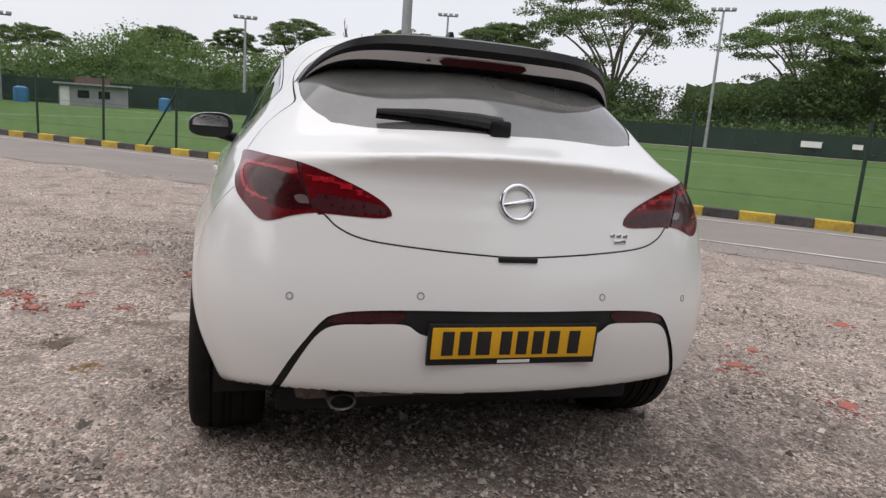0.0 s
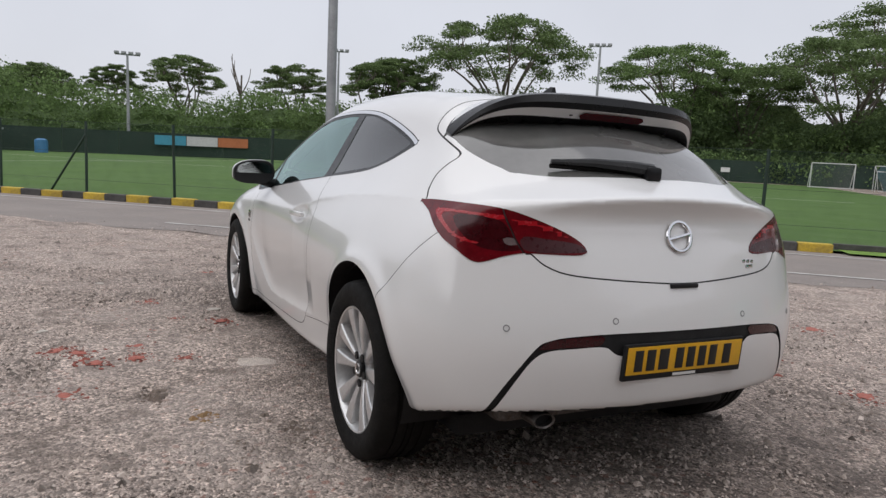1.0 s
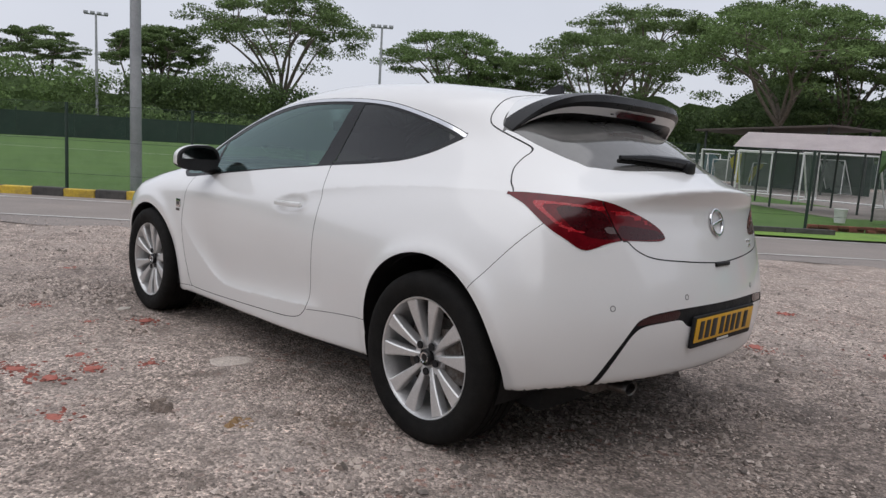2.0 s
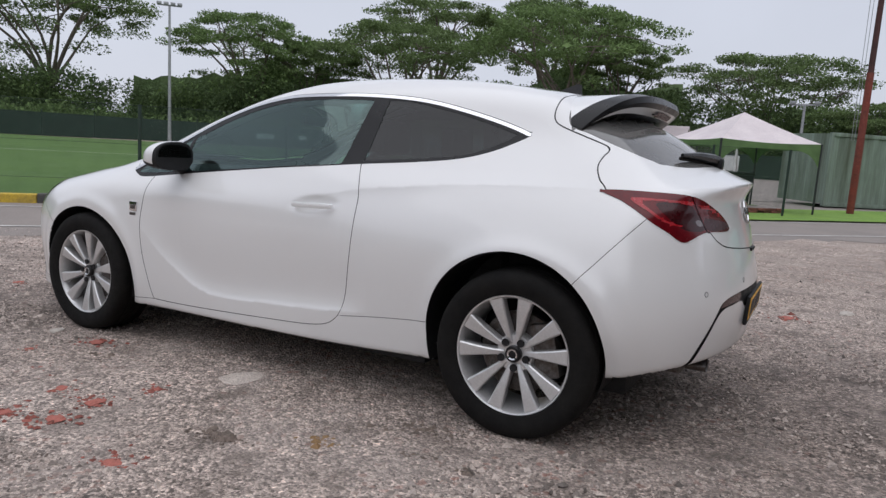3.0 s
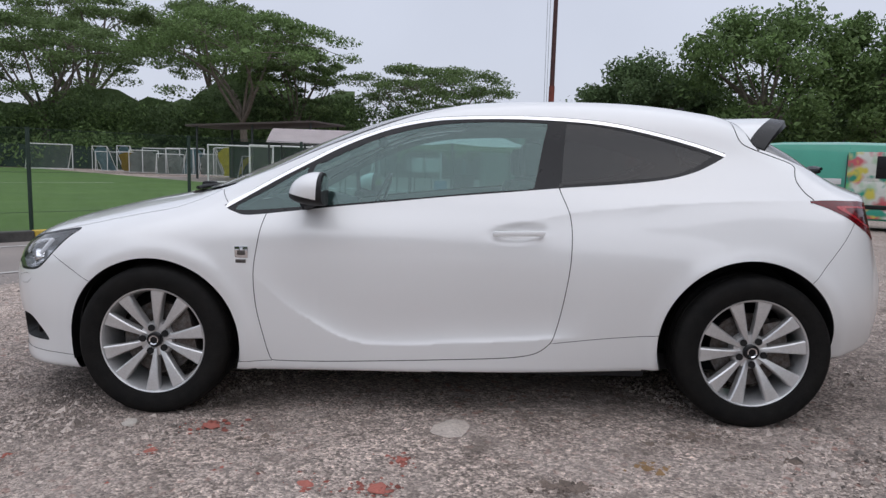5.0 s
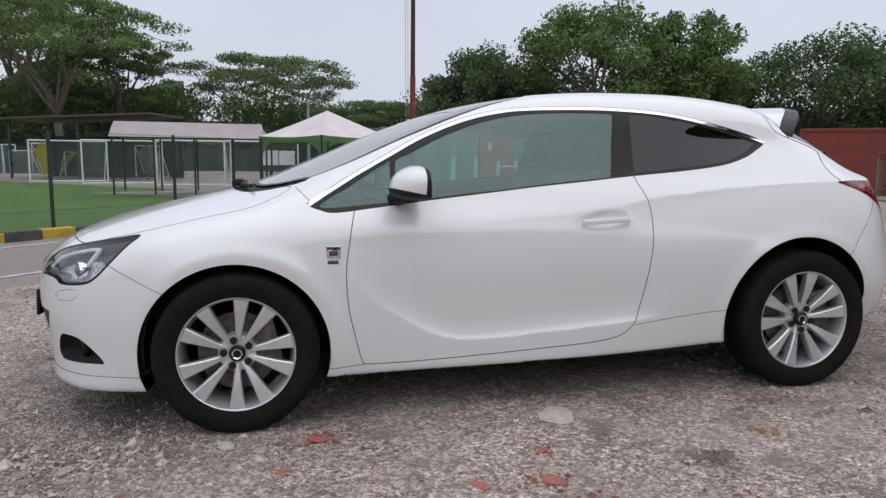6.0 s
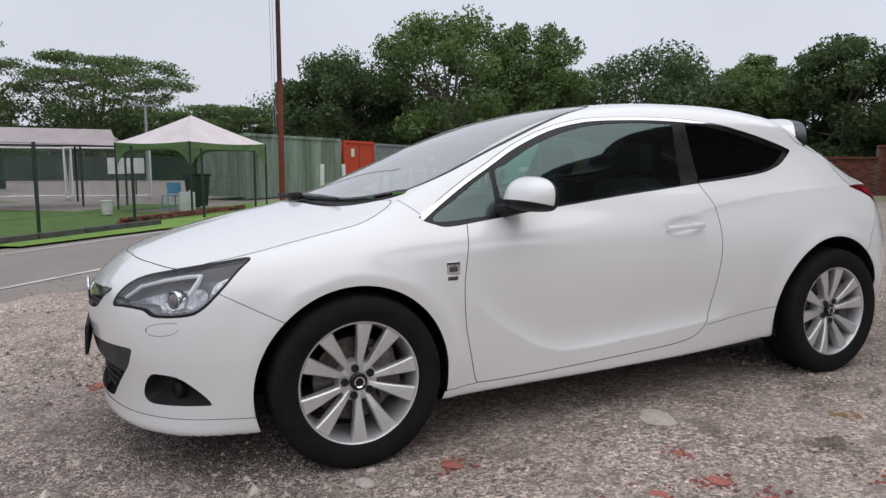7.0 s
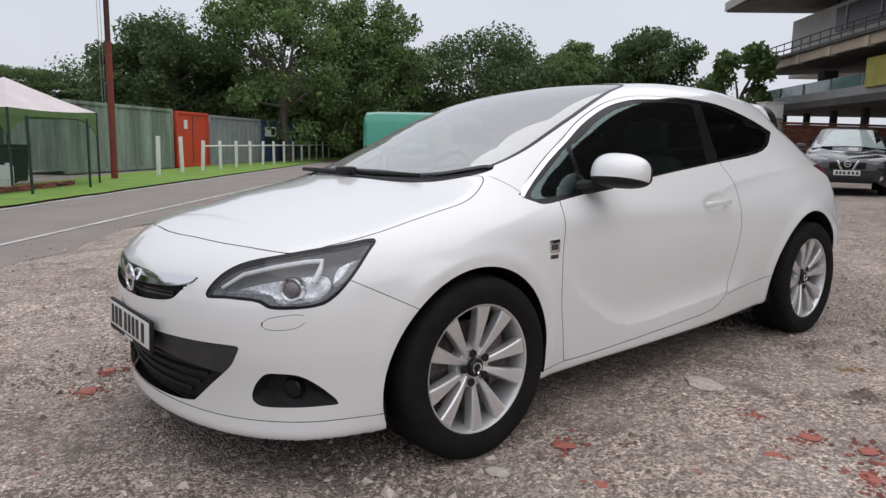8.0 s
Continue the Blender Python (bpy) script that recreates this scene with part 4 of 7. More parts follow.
# number plates, their characters as plain bars
def plate(parent, m, face):
    p = part("number_plate", block(bmesh.new(), -.262, -.008, -.064, .262, .006, .058, .004), parent, "number plate in a black frame", m, M["black_trim"])
    part("plate_face", block(bmesh.new(), -.252, -.011, -.043, .252, -.0085, .050, .001), p, "plate with dark bars", material=face)
    x = -.222
    for w in (.050, .052, .058, 0, .050, .050, .050, .050, 0, .052):
        if w:
            part("plate_bar", block(bmesh.new(), x, -.0125, -.032, x + w - .016, -.0112, .039, .001), p, "black bar", material=M["ink"])
            x += w
        else:
            x += .014
    part("dealer_strip", block(bmesh.new(), -.05, -.0105, -.058, .05, -.0085, -.049), p, "pale lettering bar", material=M["plate_white"])


plate(rear_bumper, pose(2.128, .002, .533, 4, 0, 90), M["plate_yellow"])
plate(front_bumper, pose(-2.300, 0, .487, -3, 0, -90), M["plate_white"])

# exhaust, aerial, sensors
bm = lathe([(.036, 0), (.044, -.004), (.046, .01), (.046, .18), (.040, .18), (.040, .01), (.036, 0)], 32)
bm.transform(pose(2.02, -.47, .325, 0, 0, 90) @ Matrix.Diagonal((.92, 1, .56, 1)))
part("exhaust_tip", bm, car, "dull oval exhaust tip", material=M["dull_metal"])
bm = lathe([(0, .02), (.039, .02), (.039, .16)], 24)
bm.transform(pose(2.02, -.47, .325, 0, 0, 90) @ Matrix.Diagonal((.90, 1, .54, 1)))
part("exhaust_bore", bm, car, "black exhaust bore", material=M["bore"])
part("silencer", block(bmesh.new(), 1.6, -.6, .30, 1.95, .2, .40, .03), car, "dark silencer box", material=M["dull_metal"])
bm = bmesh.new()
fin = [bm.verts.new(v) for v in ((1.12, -.02, 1.445), (1.26, -.022, 1.425), (1.26, .022, 1.425), (1.12, .02, 1.445), (1.235, -.006, 1.492), (1.255, -.006, 1.490), (1.255, .006, 1.490), (1.235, .006, 1.492))]
for f in ((0, 1, 5, 4), (1, 2, 6, 5), (2, 3, 7, 6), (3, 0, 4, 7), (4, 5, 6, 7), (3, 2, 1, 0)):
    bm.faces.new([fin[i] for i in f])
part("aerial", bm, car, "black roof aerial", material=M["black_gloss"], smooth=False)
for y, z in ((-.65, .645), (-.275, .653), (.275, .653), (.65, .645)):
    q = car_project(np.array([[2.05, y, z]]))[0]
    n = Vector(car_normals(np.array([q]))[0])
    bm = lathe([(.0075, -.001), (.0105, -.0015), (.0115, .001)], 20)
    bm.transform(Matrix.Translation(q) @ (-n).to_track_quat("Y", "Z").to_matrix().to_4x4())
    part("parking_sensor", bm, rear_bumper, "small round sensor", material=M["sensor_ring"])

# front lamps and wipers
for s in (-1, 1):
    c = Vector(car_project(np.array([[-2.02, s * .735, .703]]), -.040)[0])
    out = Vector((-.83, s * .55, .05)).normalized()
    m = Matrix.Translation(c) @ (-out).to_track_quat("Y", "Z").to_matrix().to_4x4()
    bm = lathe([(.030, .0), (.037, -.004), (.040, .004), (.040, .03)], 32)
    bm.transform(m)
    part("lamp_ring", bm, HEADLAMPS[s], "chrome projector ring", material=M["chrome"])
    bm = lathe([(0, -.012), (.012, -.010), (.022, -.004), (.030, .006)], 32)
    bm.transform(m)
    part("projector_lens", bm, HEADLAMPS[s], "clear projector lens", material=M["reverse_lens"])
    pts = [(-2.155, .52, .690), (-2.09, .565, .733), (-2.01, .635, .755), (-1.93, .69, .765), (-1.885, .722, .768), (-1.90, .733, .74), (-1.93, .738, .705)]
    pts = [Vector((x, s * y, z)) for x, y, z in pts]
    pts = [Vector(car_project(np.array([p[:]]), -.022)[0]) for p in pts]
    part("daylight_strip", tube(pts, [.006, .0075, .008, .008, .009, .010, .008], 8), HEADLAMPS[s], "white light strip", material=M["lamp_white"])
    bm = lathe([(0, -.006), (.03, -.004), (.036, .002), (.037, .02)], 28)
    o2 = Vector((-.9, s * .4, 0)).normalized()
    bm.transform(Matrix.Translation((-1.995, s * .69, .355)) @ (-o2).to_track_quat("Y", "Z").to_matrix().to_4x4())
    part("fog_lamp", bm, front_bumper, "dark fog lamp", material=M["black_gloss"])
for pts in (((-1.37, .36, 1.030), (-1.385, .10, 1.028), (-1.38, -.12, 1.026)), ((-1.35, -.02, 1.030), (-1.345, -.22, 1.026), (-1.29, -.46, 1.024))):
    part("wiper", tube(pts, [.009, .012, .009], 8), car, "black windscreen wiper", material=M["black_trim"])
part("wiper_hub", block(bmesh.new(), -1.41, -.10, 1.015, -1.35, .0, 1.052, .015), car, "black wiper hub", material=M["black_trim"])
for z in (.30, .335, .37, .405):
    pts = []
    w = .32 + (z - .28) * 1.7
    for i in range(17):
        y = -w + 2 * w * i / 16
        pts.append(Vector(car_project(np.array([[-2.25, y, z]]), -.022)[0]))
    part("intake_slat", tube(pts, .006, 6), front_bumper, "black intake slat", material=M["black_trim"])
for z in (.626, .642):
    pts = [Vector(car_project(np.array([[-2.27, -.33 + .66 * i / 12, z + .02 * (2 * i / 12 - 1) ** 2]]), -.012)[0]) for i in range(13)]
    part("grille_slat", tube(pts, .005, 6), front_bumper, "black grille slat", material=M["black_gloss"])

# cabin
def seat(x, y, w=.5):
    bm = bmesh.new()
    block(bm, x - .28, y - w / 2, .42, x + .26, y + w / 2, .60, .06)
    block(bm, x + .18, y - w / 2 + .02, .55, x + .34, y + w / 2 - .02, 1.10, .06, Matrix.Translation((x + .2, 0, .6)) @ pose(0, 0, 0, 0, 12, 0) @ Matrix.Translation((-x - .2, 0, -.6)))
    block(bm, x + .32, y - .13, 1.10, x + .42, y + .13, 1.27, .04)
    return bm


for y in (-.36, .36):
    part("front_seat", seat(.02, y), car, "dark front seat", material=M["seat"])
bm = bmesh.new()
block(bm, .70, -.58, .42, 1.15, .58, .62, .06)
block(bm, 1.08, -.56, .55, 1.22, .56, 1.08, .05)
part("rear_bench", bm, car, "dark rear bench", material=M["seat"])
bm = bmesh.new()
rows = []
for i in range(13):
    y = -.68 + 1.36 * i / 12
    rows.append([bm.verts.new((x, y, z)) for x, z in ((-1.22, .975 - .1 * y * y), (-.85, .99), (-.66, .95), (-.60, .86), (-.66, .60), (-.75, .40))])
for a, b in zip(rows, rows[1:]):
    for k in range(5):
        bm.faces.new((a[k], b[k], b[k + 1], a[k + 1]))
part("dashboard", bm, car, "dark dashboard", material=M["dash"])
bm = ring(.185, .014, pose(-.47, .36, .93, 90, 0, 90) @ pose(0, 0, 0, 22, 0, 0))
part("steering_wheel", bm, car, "dark steering wheel", material=M["dash"])
part("rear_mirror", block(bmesh.new(), -.42, -.12, 1.25, -.39, .12, 1.31, .01), car, "dark rear-view mirror", material=M["dash"])


# ---- the ground: gravel, road, kerb, field ----
ALONG, ACROSS = Vector((.643, .766, 0)), Vector((-.766, .643, 0))
UP = TILT.to_3x3() @ Vector((0, 0, 1))


def lot_z(x, y):
    """The car park slopes a little; far off it levels out."""
    r = 1 / (1 + (math.hypot(x, y) / 26) ** 4)
    return -(UP.x * x + UP.y * y) / UP.z * r - .2 * (1 - r)


def at(s, o, z=0.0):
    """A place s along the road and o across it, z over the ground there."""
    p = ALONG * s + ACROSS * o
    return Vector((p.x, p.y, lot_z(p.x, p.y) + z))


def add_gravel_material():
    """Crushed stone of two sizes in sandy fines, with damp dark patches, scattered red chips, and the car's contact
    shade painted round its ends.
    """
    m = surface("gravel", (.45, .372, .325), .92, other=(.305, .247, .210), scale=.6, fine=45, vary=.28, coords="Object")
    t = m.node_tree
    b = t.nodes["Principled BSDF"]
    col = b.inputs["Base Color"].links[0].from_socket
    tc = node(m, "ShaderNodeTexCoord")
    where = node(m, "ShaderNodeVectorMath")
    link(m, tc.outputs["Object"], where.inputs[0])
    heights = []
    for size, lo, hi in ((150.0, .62, 1.40), (88.0, .36, 1.68), (42.0, .66, 1.38)):
        v = node(m, "ShaderNodeTexVoronoi", Scale=size)
        link(m, where.outputs[0], v.inputs["Vector"])
        tone = node(m, "ShaderNodeSeparateColor")
        link(m, v.outputs["Color"], tone.inputs[0])
        r = node(m, "ShaderNodeMapRange")
        r.inputs["To Min"].default_value, r.inputs["To Max"].default_value = lo, hi
        link(m, tone.outputs[0], r.inputs["Value"])
        col = mixed(m, 1.0, col, r.outputs[0], "MULTIPLY")
        if size == 88.0:
            heights.append(v.outputs["Distance"])
        if size == 42.0:
            pick = node(m, "ShaderNodeMapRange")
            pick.inputs["From Min"].default_value, pick.inputs["From Max"].default_value = .93, .95
            link(m, tone.outputs[1], pick.inputs["Value"])
            red = node(m, "ShaderNodeMath")
            red.operation = "MULTIPLY"
            link(m, pick.outputs[0], red.inputs[0])
            link(m, noise_fac(m, .9, -.5, .9), red.inputs[1])
            red.use_clamp = True
            col = mixed(m, red.outputs[0], col, (.30, .10, .06))
    fines = noise_fac(m, 1.9, -.28, .66, detail=7, rough=.68)
    clamp = node(m, "ShaderNodeClamp")
    link(m, fines, clamp.inputs[0])
    col = mixed(m, clamp.outputs[0], col, (.345, .295, .262))
    damp = noise_fac(m, 3.2, -.9, .85, detail=8, rough=.7)
    clamp2 = node(m, "ShaderNodeClamp")
    link(m, damp, clamp2.inputs[0])
    col = mixed(m, clamp2.outputs[0], col, (.135, .108, .09))
    # Ragged dark patches by tail and nose: contact shade painted in, with darker gravel.
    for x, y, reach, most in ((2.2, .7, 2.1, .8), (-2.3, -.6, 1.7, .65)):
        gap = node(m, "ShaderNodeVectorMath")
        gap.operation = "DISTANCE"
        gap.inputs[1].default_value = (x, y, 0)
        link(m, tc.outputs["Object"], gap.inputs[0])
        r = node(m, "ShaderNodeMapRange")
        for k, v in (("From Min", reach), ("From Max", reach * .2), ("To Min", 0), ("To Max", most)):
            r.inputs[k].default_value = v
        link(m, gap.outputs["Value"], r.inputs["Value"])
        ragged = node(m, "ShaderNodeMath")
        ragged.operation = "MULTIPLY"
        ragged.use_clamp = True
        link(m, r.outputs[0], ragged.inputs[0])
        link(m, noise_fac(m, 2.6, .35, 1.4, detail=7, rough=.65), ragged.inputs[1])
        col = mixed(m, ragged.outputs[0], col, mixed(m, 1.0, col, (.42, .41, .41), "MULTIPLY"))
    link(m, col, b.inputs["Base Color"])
    total = None
    for h in heights:
        inv = node(m, "ShaderNodeMath")
        inv.operation = "SUBTRACT"
        if total is None:
            inv.inputs[0].default_value = 1.0
        else:
            link(m, total, inv.inputs[0])
        link(m, h, inv.inputs[1])
        total = inv.outputs[0]
    keep = node(m, "ShaderNodeMath")
    keep.operation = "MULTIPLY"
    link(m, total, keep.inputs[0])
    link(m, noise_fac(m, 6.0, .75, 1.1, detail=2), keep.inputs[1])
    bp = node(m, "ShaderNodeBump", Strength=.9, Distance=.012)
    link(m, keep.outputs[0], bp.inputs["Height"])
    link(m, bp.outputs[0], b.inputs["Normal"])
    return m


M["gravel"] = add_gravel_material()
M["asphalt"] = surface("worn_asphalt", (.215, .190, .176), .85, other=(.27, .235, .212), scale=.7, fine=160, vary=.22, bump=.35, bump_scale=190)
M["white_line"] = surface("worn_white_line", (.62, .61, .58), .7, other=(.35, .33, .31), scale=3.0, fine=30, vary=.18)
M["turf"] = surface("artificial_turf", (.078, .150, .024), .9, other=(.060, .125, .020), scale=.25, fine=18, vary=.22, bump=.4, bump_scale=160)
M["verge"] = surface("verge_grass", (.20, .33, .05), .9, other=(.13, .24, .04), scale=1.2, fine=30, vary=.3, bump=.8, bump_scale=60)
M["kerb_yellow"] = surface("yellow_kerb_paint", (.58, .40, .035), .75, other=(.34, .24, .05), scale=7, fine=50, vary=.18, random_vary=.12)
M["kerb_black"] = surface("black_kerb_paint", (.035, .033, .032), .75, other=(.085, .08, .075), scale=7, fine=50, vary=.2, random_vary=.2)
M["fence_green"] = surface("dark_green_post", (.018, .040, .028), .5, vary=.2)
M["stone"] = surface("loose_stone", (.42, .362, .325), .9, other=(.25, .208, .178), scale=40, fine=200, vary=.2)
M["brick_chip"] = surface("brick_rubble", (.31, .098, .074), .9, other=(.24, .085, .066), scale=30, fine=150, vary=.25)
M["pale_chip"] = surface("pale_rubble", (.52, .48, .43), .9, other=(.40, .36, .32), scale=20, fine=120, vary=.15)


def island_vary(m, lo, hi):
    """Each loose piece of a joined mesh takes its own tone."""
    b = m.node_tree.nodes["Principled BSDF"]
    old = b.inputs["Base Color"].links[0].from_socket
    g = node(m, "ShaderNodeNewGeometry")
    r = node(m, "ShaderNodeMapRange")
    r.inputs["To Min"].default_value, r.inputs["To Max"].default_value = lo, hi
    link(m, g.outputs["Random Per Island"], r.inputs["Value"])
    link(m, mixed(m, 1.0, old, r.outputs[0], "MULTIPLY"), b.inputs["Base Color"])


island_vary(M["stone"], .34, 1.75)
island_vary(M["brick_chip"], .6, 1.35)


def setting(name, me, label, category="ground"):
    return tagged(new(name, me), label, category, kind="structure")


def ground_sheet():
    """One sheet to the horizon, finest by the car."""
    ticks = [0, .5, 1, 1.5, 2, 2.5, 3, 3.5, 4, 5, 6, 7, 8, 9, 10, 12, 14, 17, 20, 24, 28, 34, 42, 55, 75, 110, 200, 500, 2000]
    ticks = [-t for t in ticks[:0:-1]] + ticks
    rnd = random.Random(5)
    verts, faces = [], []
    for y in ticks:
        for x in ticks:
            o = ACROSS.x * x + ACROSS.y * y
            rough = rnd.uniform(-.008, .008) if math.hypot(x, y) < 14 and o < 5 else 0
            verts.append((x, y, lot_z(x, y) + rough - (.02 if o > 5 else 0)))
    n = len(ticks)
    for j in range(n - 1):
        for i in range(n - 1):
            a = j * n + i
            faces.append((a, a + 1, a + n + 1, a + n))
    return mesh_of("ground", verts, faces, M["gravel"])


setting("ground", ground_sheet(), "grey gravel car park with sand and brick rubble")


def strip(name, s0, s1, edges, lift, m, step=1.0, wobble=0.0):
    """A band along the road; edges gives its two sides at s."""
    verts, faces = [], []
    n = max(int((s1 - s0) / step), 1)
    rnd = random.Random(len(name))
    for i in range(n + 1):
        s = s0 + (s1 - s0) * i / n
        a, b = edges(s)
        verts += [tuple(at(s, a + rnd.uniform(-wobble, wobble), lift)), tuple(at(s, (a + b) / 2, lift)), tuple(at(s, b, lift))]
        if i:
            k = 3 * i
            faces += [(k - 3, k, k + 1, k - 2), (k - 2, k + 1, k + 2, k - 1)]
    return mesh_of(name, verts, [f[::-1] for f in faces], m)


setting("road", strip("road", -70, 90, lambda s: (4.9, 9.25), -.004, M["asphalt"], .6, .22), "worn grey asphalt road", "road")
setting("road_line", strip("road_line", -6, 80, lambda s: (5.72, 5.82), .003, M["white_line"], 1.5), "thin worn white edge line", "road line")
setting("road_line", strip("road_line", -60, 80, lambda s: (8.50, 8.60), .003, M["white_line"], 1.5), "thin worn white edge line", "road line")
setting("yard", strip("yard", 13.4, 75, lambda s: (12.5, 42), .004, M["asphalt"], 1.5), "grey asphalt yard behind the tents", "yard")
setting("verge", strip("verge", 12.6, 90, lambda s: (8.72, 12.6), .036, M["verge"], 1.0, .05), "bright green grass verge", "grass")
setting("verge", strip("verge", 4.95, 12.6, lambda s: (8.95 - .25 * min((s - 4.95) / 4, 1), 10.5), .036, M["verge"], .6, .06), "strip of grass and weeds beside the kerb", "grass")


def field_grid():
    """Turf from the kerb to the far fence, following the ground."""
    verts, faces = [], []
    cols = [9.42, 10.5, 12, 14, 17, 21, 27, 35, 46, 62]
    rows = [-90, -70, -50, -35, -25, -18, -12, -8, -4, 0, 4, 8, 11, 13.4, 17.2]
    for s in rows:
        for o in cols:
            p = at(s, o)
            verts.append((p.x, p.y, p.z + .03))
    n = len(cols)
    for i in range(len(rows) - 1):
        for k in range(n - 1):
            a = i * n + k
            if i < len(rows) - 2 or k > 2:
                faces.append((a, a + 1, a + n + 1, a + n)[::-1])
    return mesh_of("sports_field", verts, faces, M["turf"])


setting("sports_field", field_grid(), "green artificial turf sports field", "field")
for s0, s1, o0, o1 in ((-75, 12, 33.0, 33.12), (-28, -27.88, 12, 58), (-60, 10, 55.0, 55.12)):
    verts = []
    for s, o in ((s0, o0), (s1, o0), (s1, o1), (s0, o1)):
        p = at(s, o)
        verts.append((p.x, p.y, p.z + .05))
    setting("field_line", mesh_of("field_line", verts, [(0, 3, 2, 1)], M["white_line"], False), "white line on the turf", "field line")

# kerb of painted blocks
kerb = thing("kerb", "concrete kerb painted yellow and black", "kerb", kind="structure")


def kerb_block(m):
    bm = block(bmesh.new(), -.283, -.09, -.14, .283, .09, .15, .022)
    me = bpy.data.meshes.new("kerb_block")
    bm.to_mesh(me)
    bm.free()
    me.materials.append(m)
    return me


KERB = kerb_block(M["kerb_yellow"]), kerb_block(M["kerb_black"])
yaw = math.degrees(math.atan2(ALONG.y, ALONG.x))
rnd = random.Random(3)
for i in range(76):
    s = 4.49 - i * .5727
    p = at(s, 9.33 + rnd.uniform(-.012, .012))
    part("kerb_block", KERB[i % 2], kerb, "", pose(p.x, p.y, p.z + rnd.uniform(-.01, .01), 0, 0, yaw + rnd.uniform(-.8, .8)))
# plain dark edging beyond the painted kerb, then low bricks
edging = thing("edging", "dark weathered timber edging", "edging", kind="structure")
for i in range(4):
    p = at(5.45 + i * 1.12, 9.72)
    part("edging_beam", block(bmesh.new(), -.55, -.06, -.1, .55, .06, .14, .015), edging, "", pose(p.x, p.y, p.z, 0, 0, yaw), M["kerb_black"])

# post fence with wires behind the kerb
fence = thing("fence", "dark green wire fence on steel posts", "fence", kind="structure")
POST = as_mesh(cylinder(bmesh.new(), (0, 0, -.2), (0, 0, 1.72), .032, n=12), "post", M["fence_green"])
POSTS = [-33.6, -31.1, -28.7, -26.2, -23.7, -21.2, -18.7, -16.2, -13.7, -11.2, -8.8, -6.35, -3.95, -1.7, .95, 3.7, 6.3, 8.85, 11.4, 13.9]
for s in POSTS:
    p = at(s, 9.95)
    part("post", POST, fence, "", pose(p.x, p.y, p.z + .05, rnd.uniform(-.8, .8), rnd.uniform(-.8, .8), 0))
for s in (-11.2, -26.2):
    a, b = at(s - 1.05, 9.95, .05), at(s, 9.95, 1.45)
    part("brace", cylinder(bmesh.new(), a, b, .026, n=10), fence, "slanting brace", material=M["fence_green"])
for z in (.35, 1.0, 1.70):
    part("wire", tube([at(s, 9.95, z + .05) for s in POSTS], .0035, 5), fence, "thin wire", material=M["fence_green"])


def net_material():
    """Fine green wire netting: mostly gaps."""
    m = bpy.data.materials.new("green_netting")
    m.use_nodes = True
    t = m.node_tree
    b = t.nodes["Principled BSDF"]
    b.inputs["Base Color"].default_value = (.02, .05, .03, 1)
    clear = node(m, "ShaderNodeBsdfTransparent")
    mix = node(m, "ShaderNodeMixShader")
    link(m, noise_fac(m, 3.0, .08, .20), mix.inputs[0])
    link(m, clear.outputs[0], mix.inputs[1])
    link(m, b.outputs[0], mix.inputs[2])
    link(m, mix.outputs[0], t.nodes["Material Output"].inputs[0])
    return m


M["net"] = net_material()
for s0, s1 in zip(POSTS, POSTS[1:]):
    a, b = at(s0, 9.95), at(s1, 9.95)
    verts = [a + Vector((0, 0, .1)), b + Vector((0, 0, .1)), b + Vector((0, 0, 1.75)), a + Vector((0, 0, 1.75))]
    ob = part("netting", mesh_of("netting", [tuple(v) for v in verts], [(0, 1, 2, 3)], M["net"], False), fence, "fine green netting")


# loose stones and rubble near the car
def pebble(rnd, p, r, verts, faces):
    k = len(verts)
    t = rnd.random() * 6.28
    sx, sy, sz = rnd.uniform(.6, 1.3), rnd.uniform(.6, 1.2), rnd.uniform(.35, .8)
    pts = [(0, 0, 1)] + [(math.cos(a) * w, math.sin(a) * w, h) for a, w, h in [(2.094 * i + (1.05 if i > 2 else 0), rnd.uniform(.75, 1.1), (.35 if i < 3 else -.25)) for i in range(6)]]
    c, s = math.cos(t), math.sin(t)
    for x, y, z in pts:
        x, y = x * sx, y * sy
        verts.append((p[0] + r * (c * x - s * y), p[1] + r * (s * x + c * y), p[2] + r * z * sz))
    o, a, b = k, [k + 1, k + 2, k + 3], [k + 4, k + 5, k + 6]
    for i in range(3):
        faces.append((o, a[i], a[(i + 1) % 3]))
        faces.append((a[i], b[i], a[(i + 1) % 3]))
        faces.append((b[i - 1], b[i], a[i]))


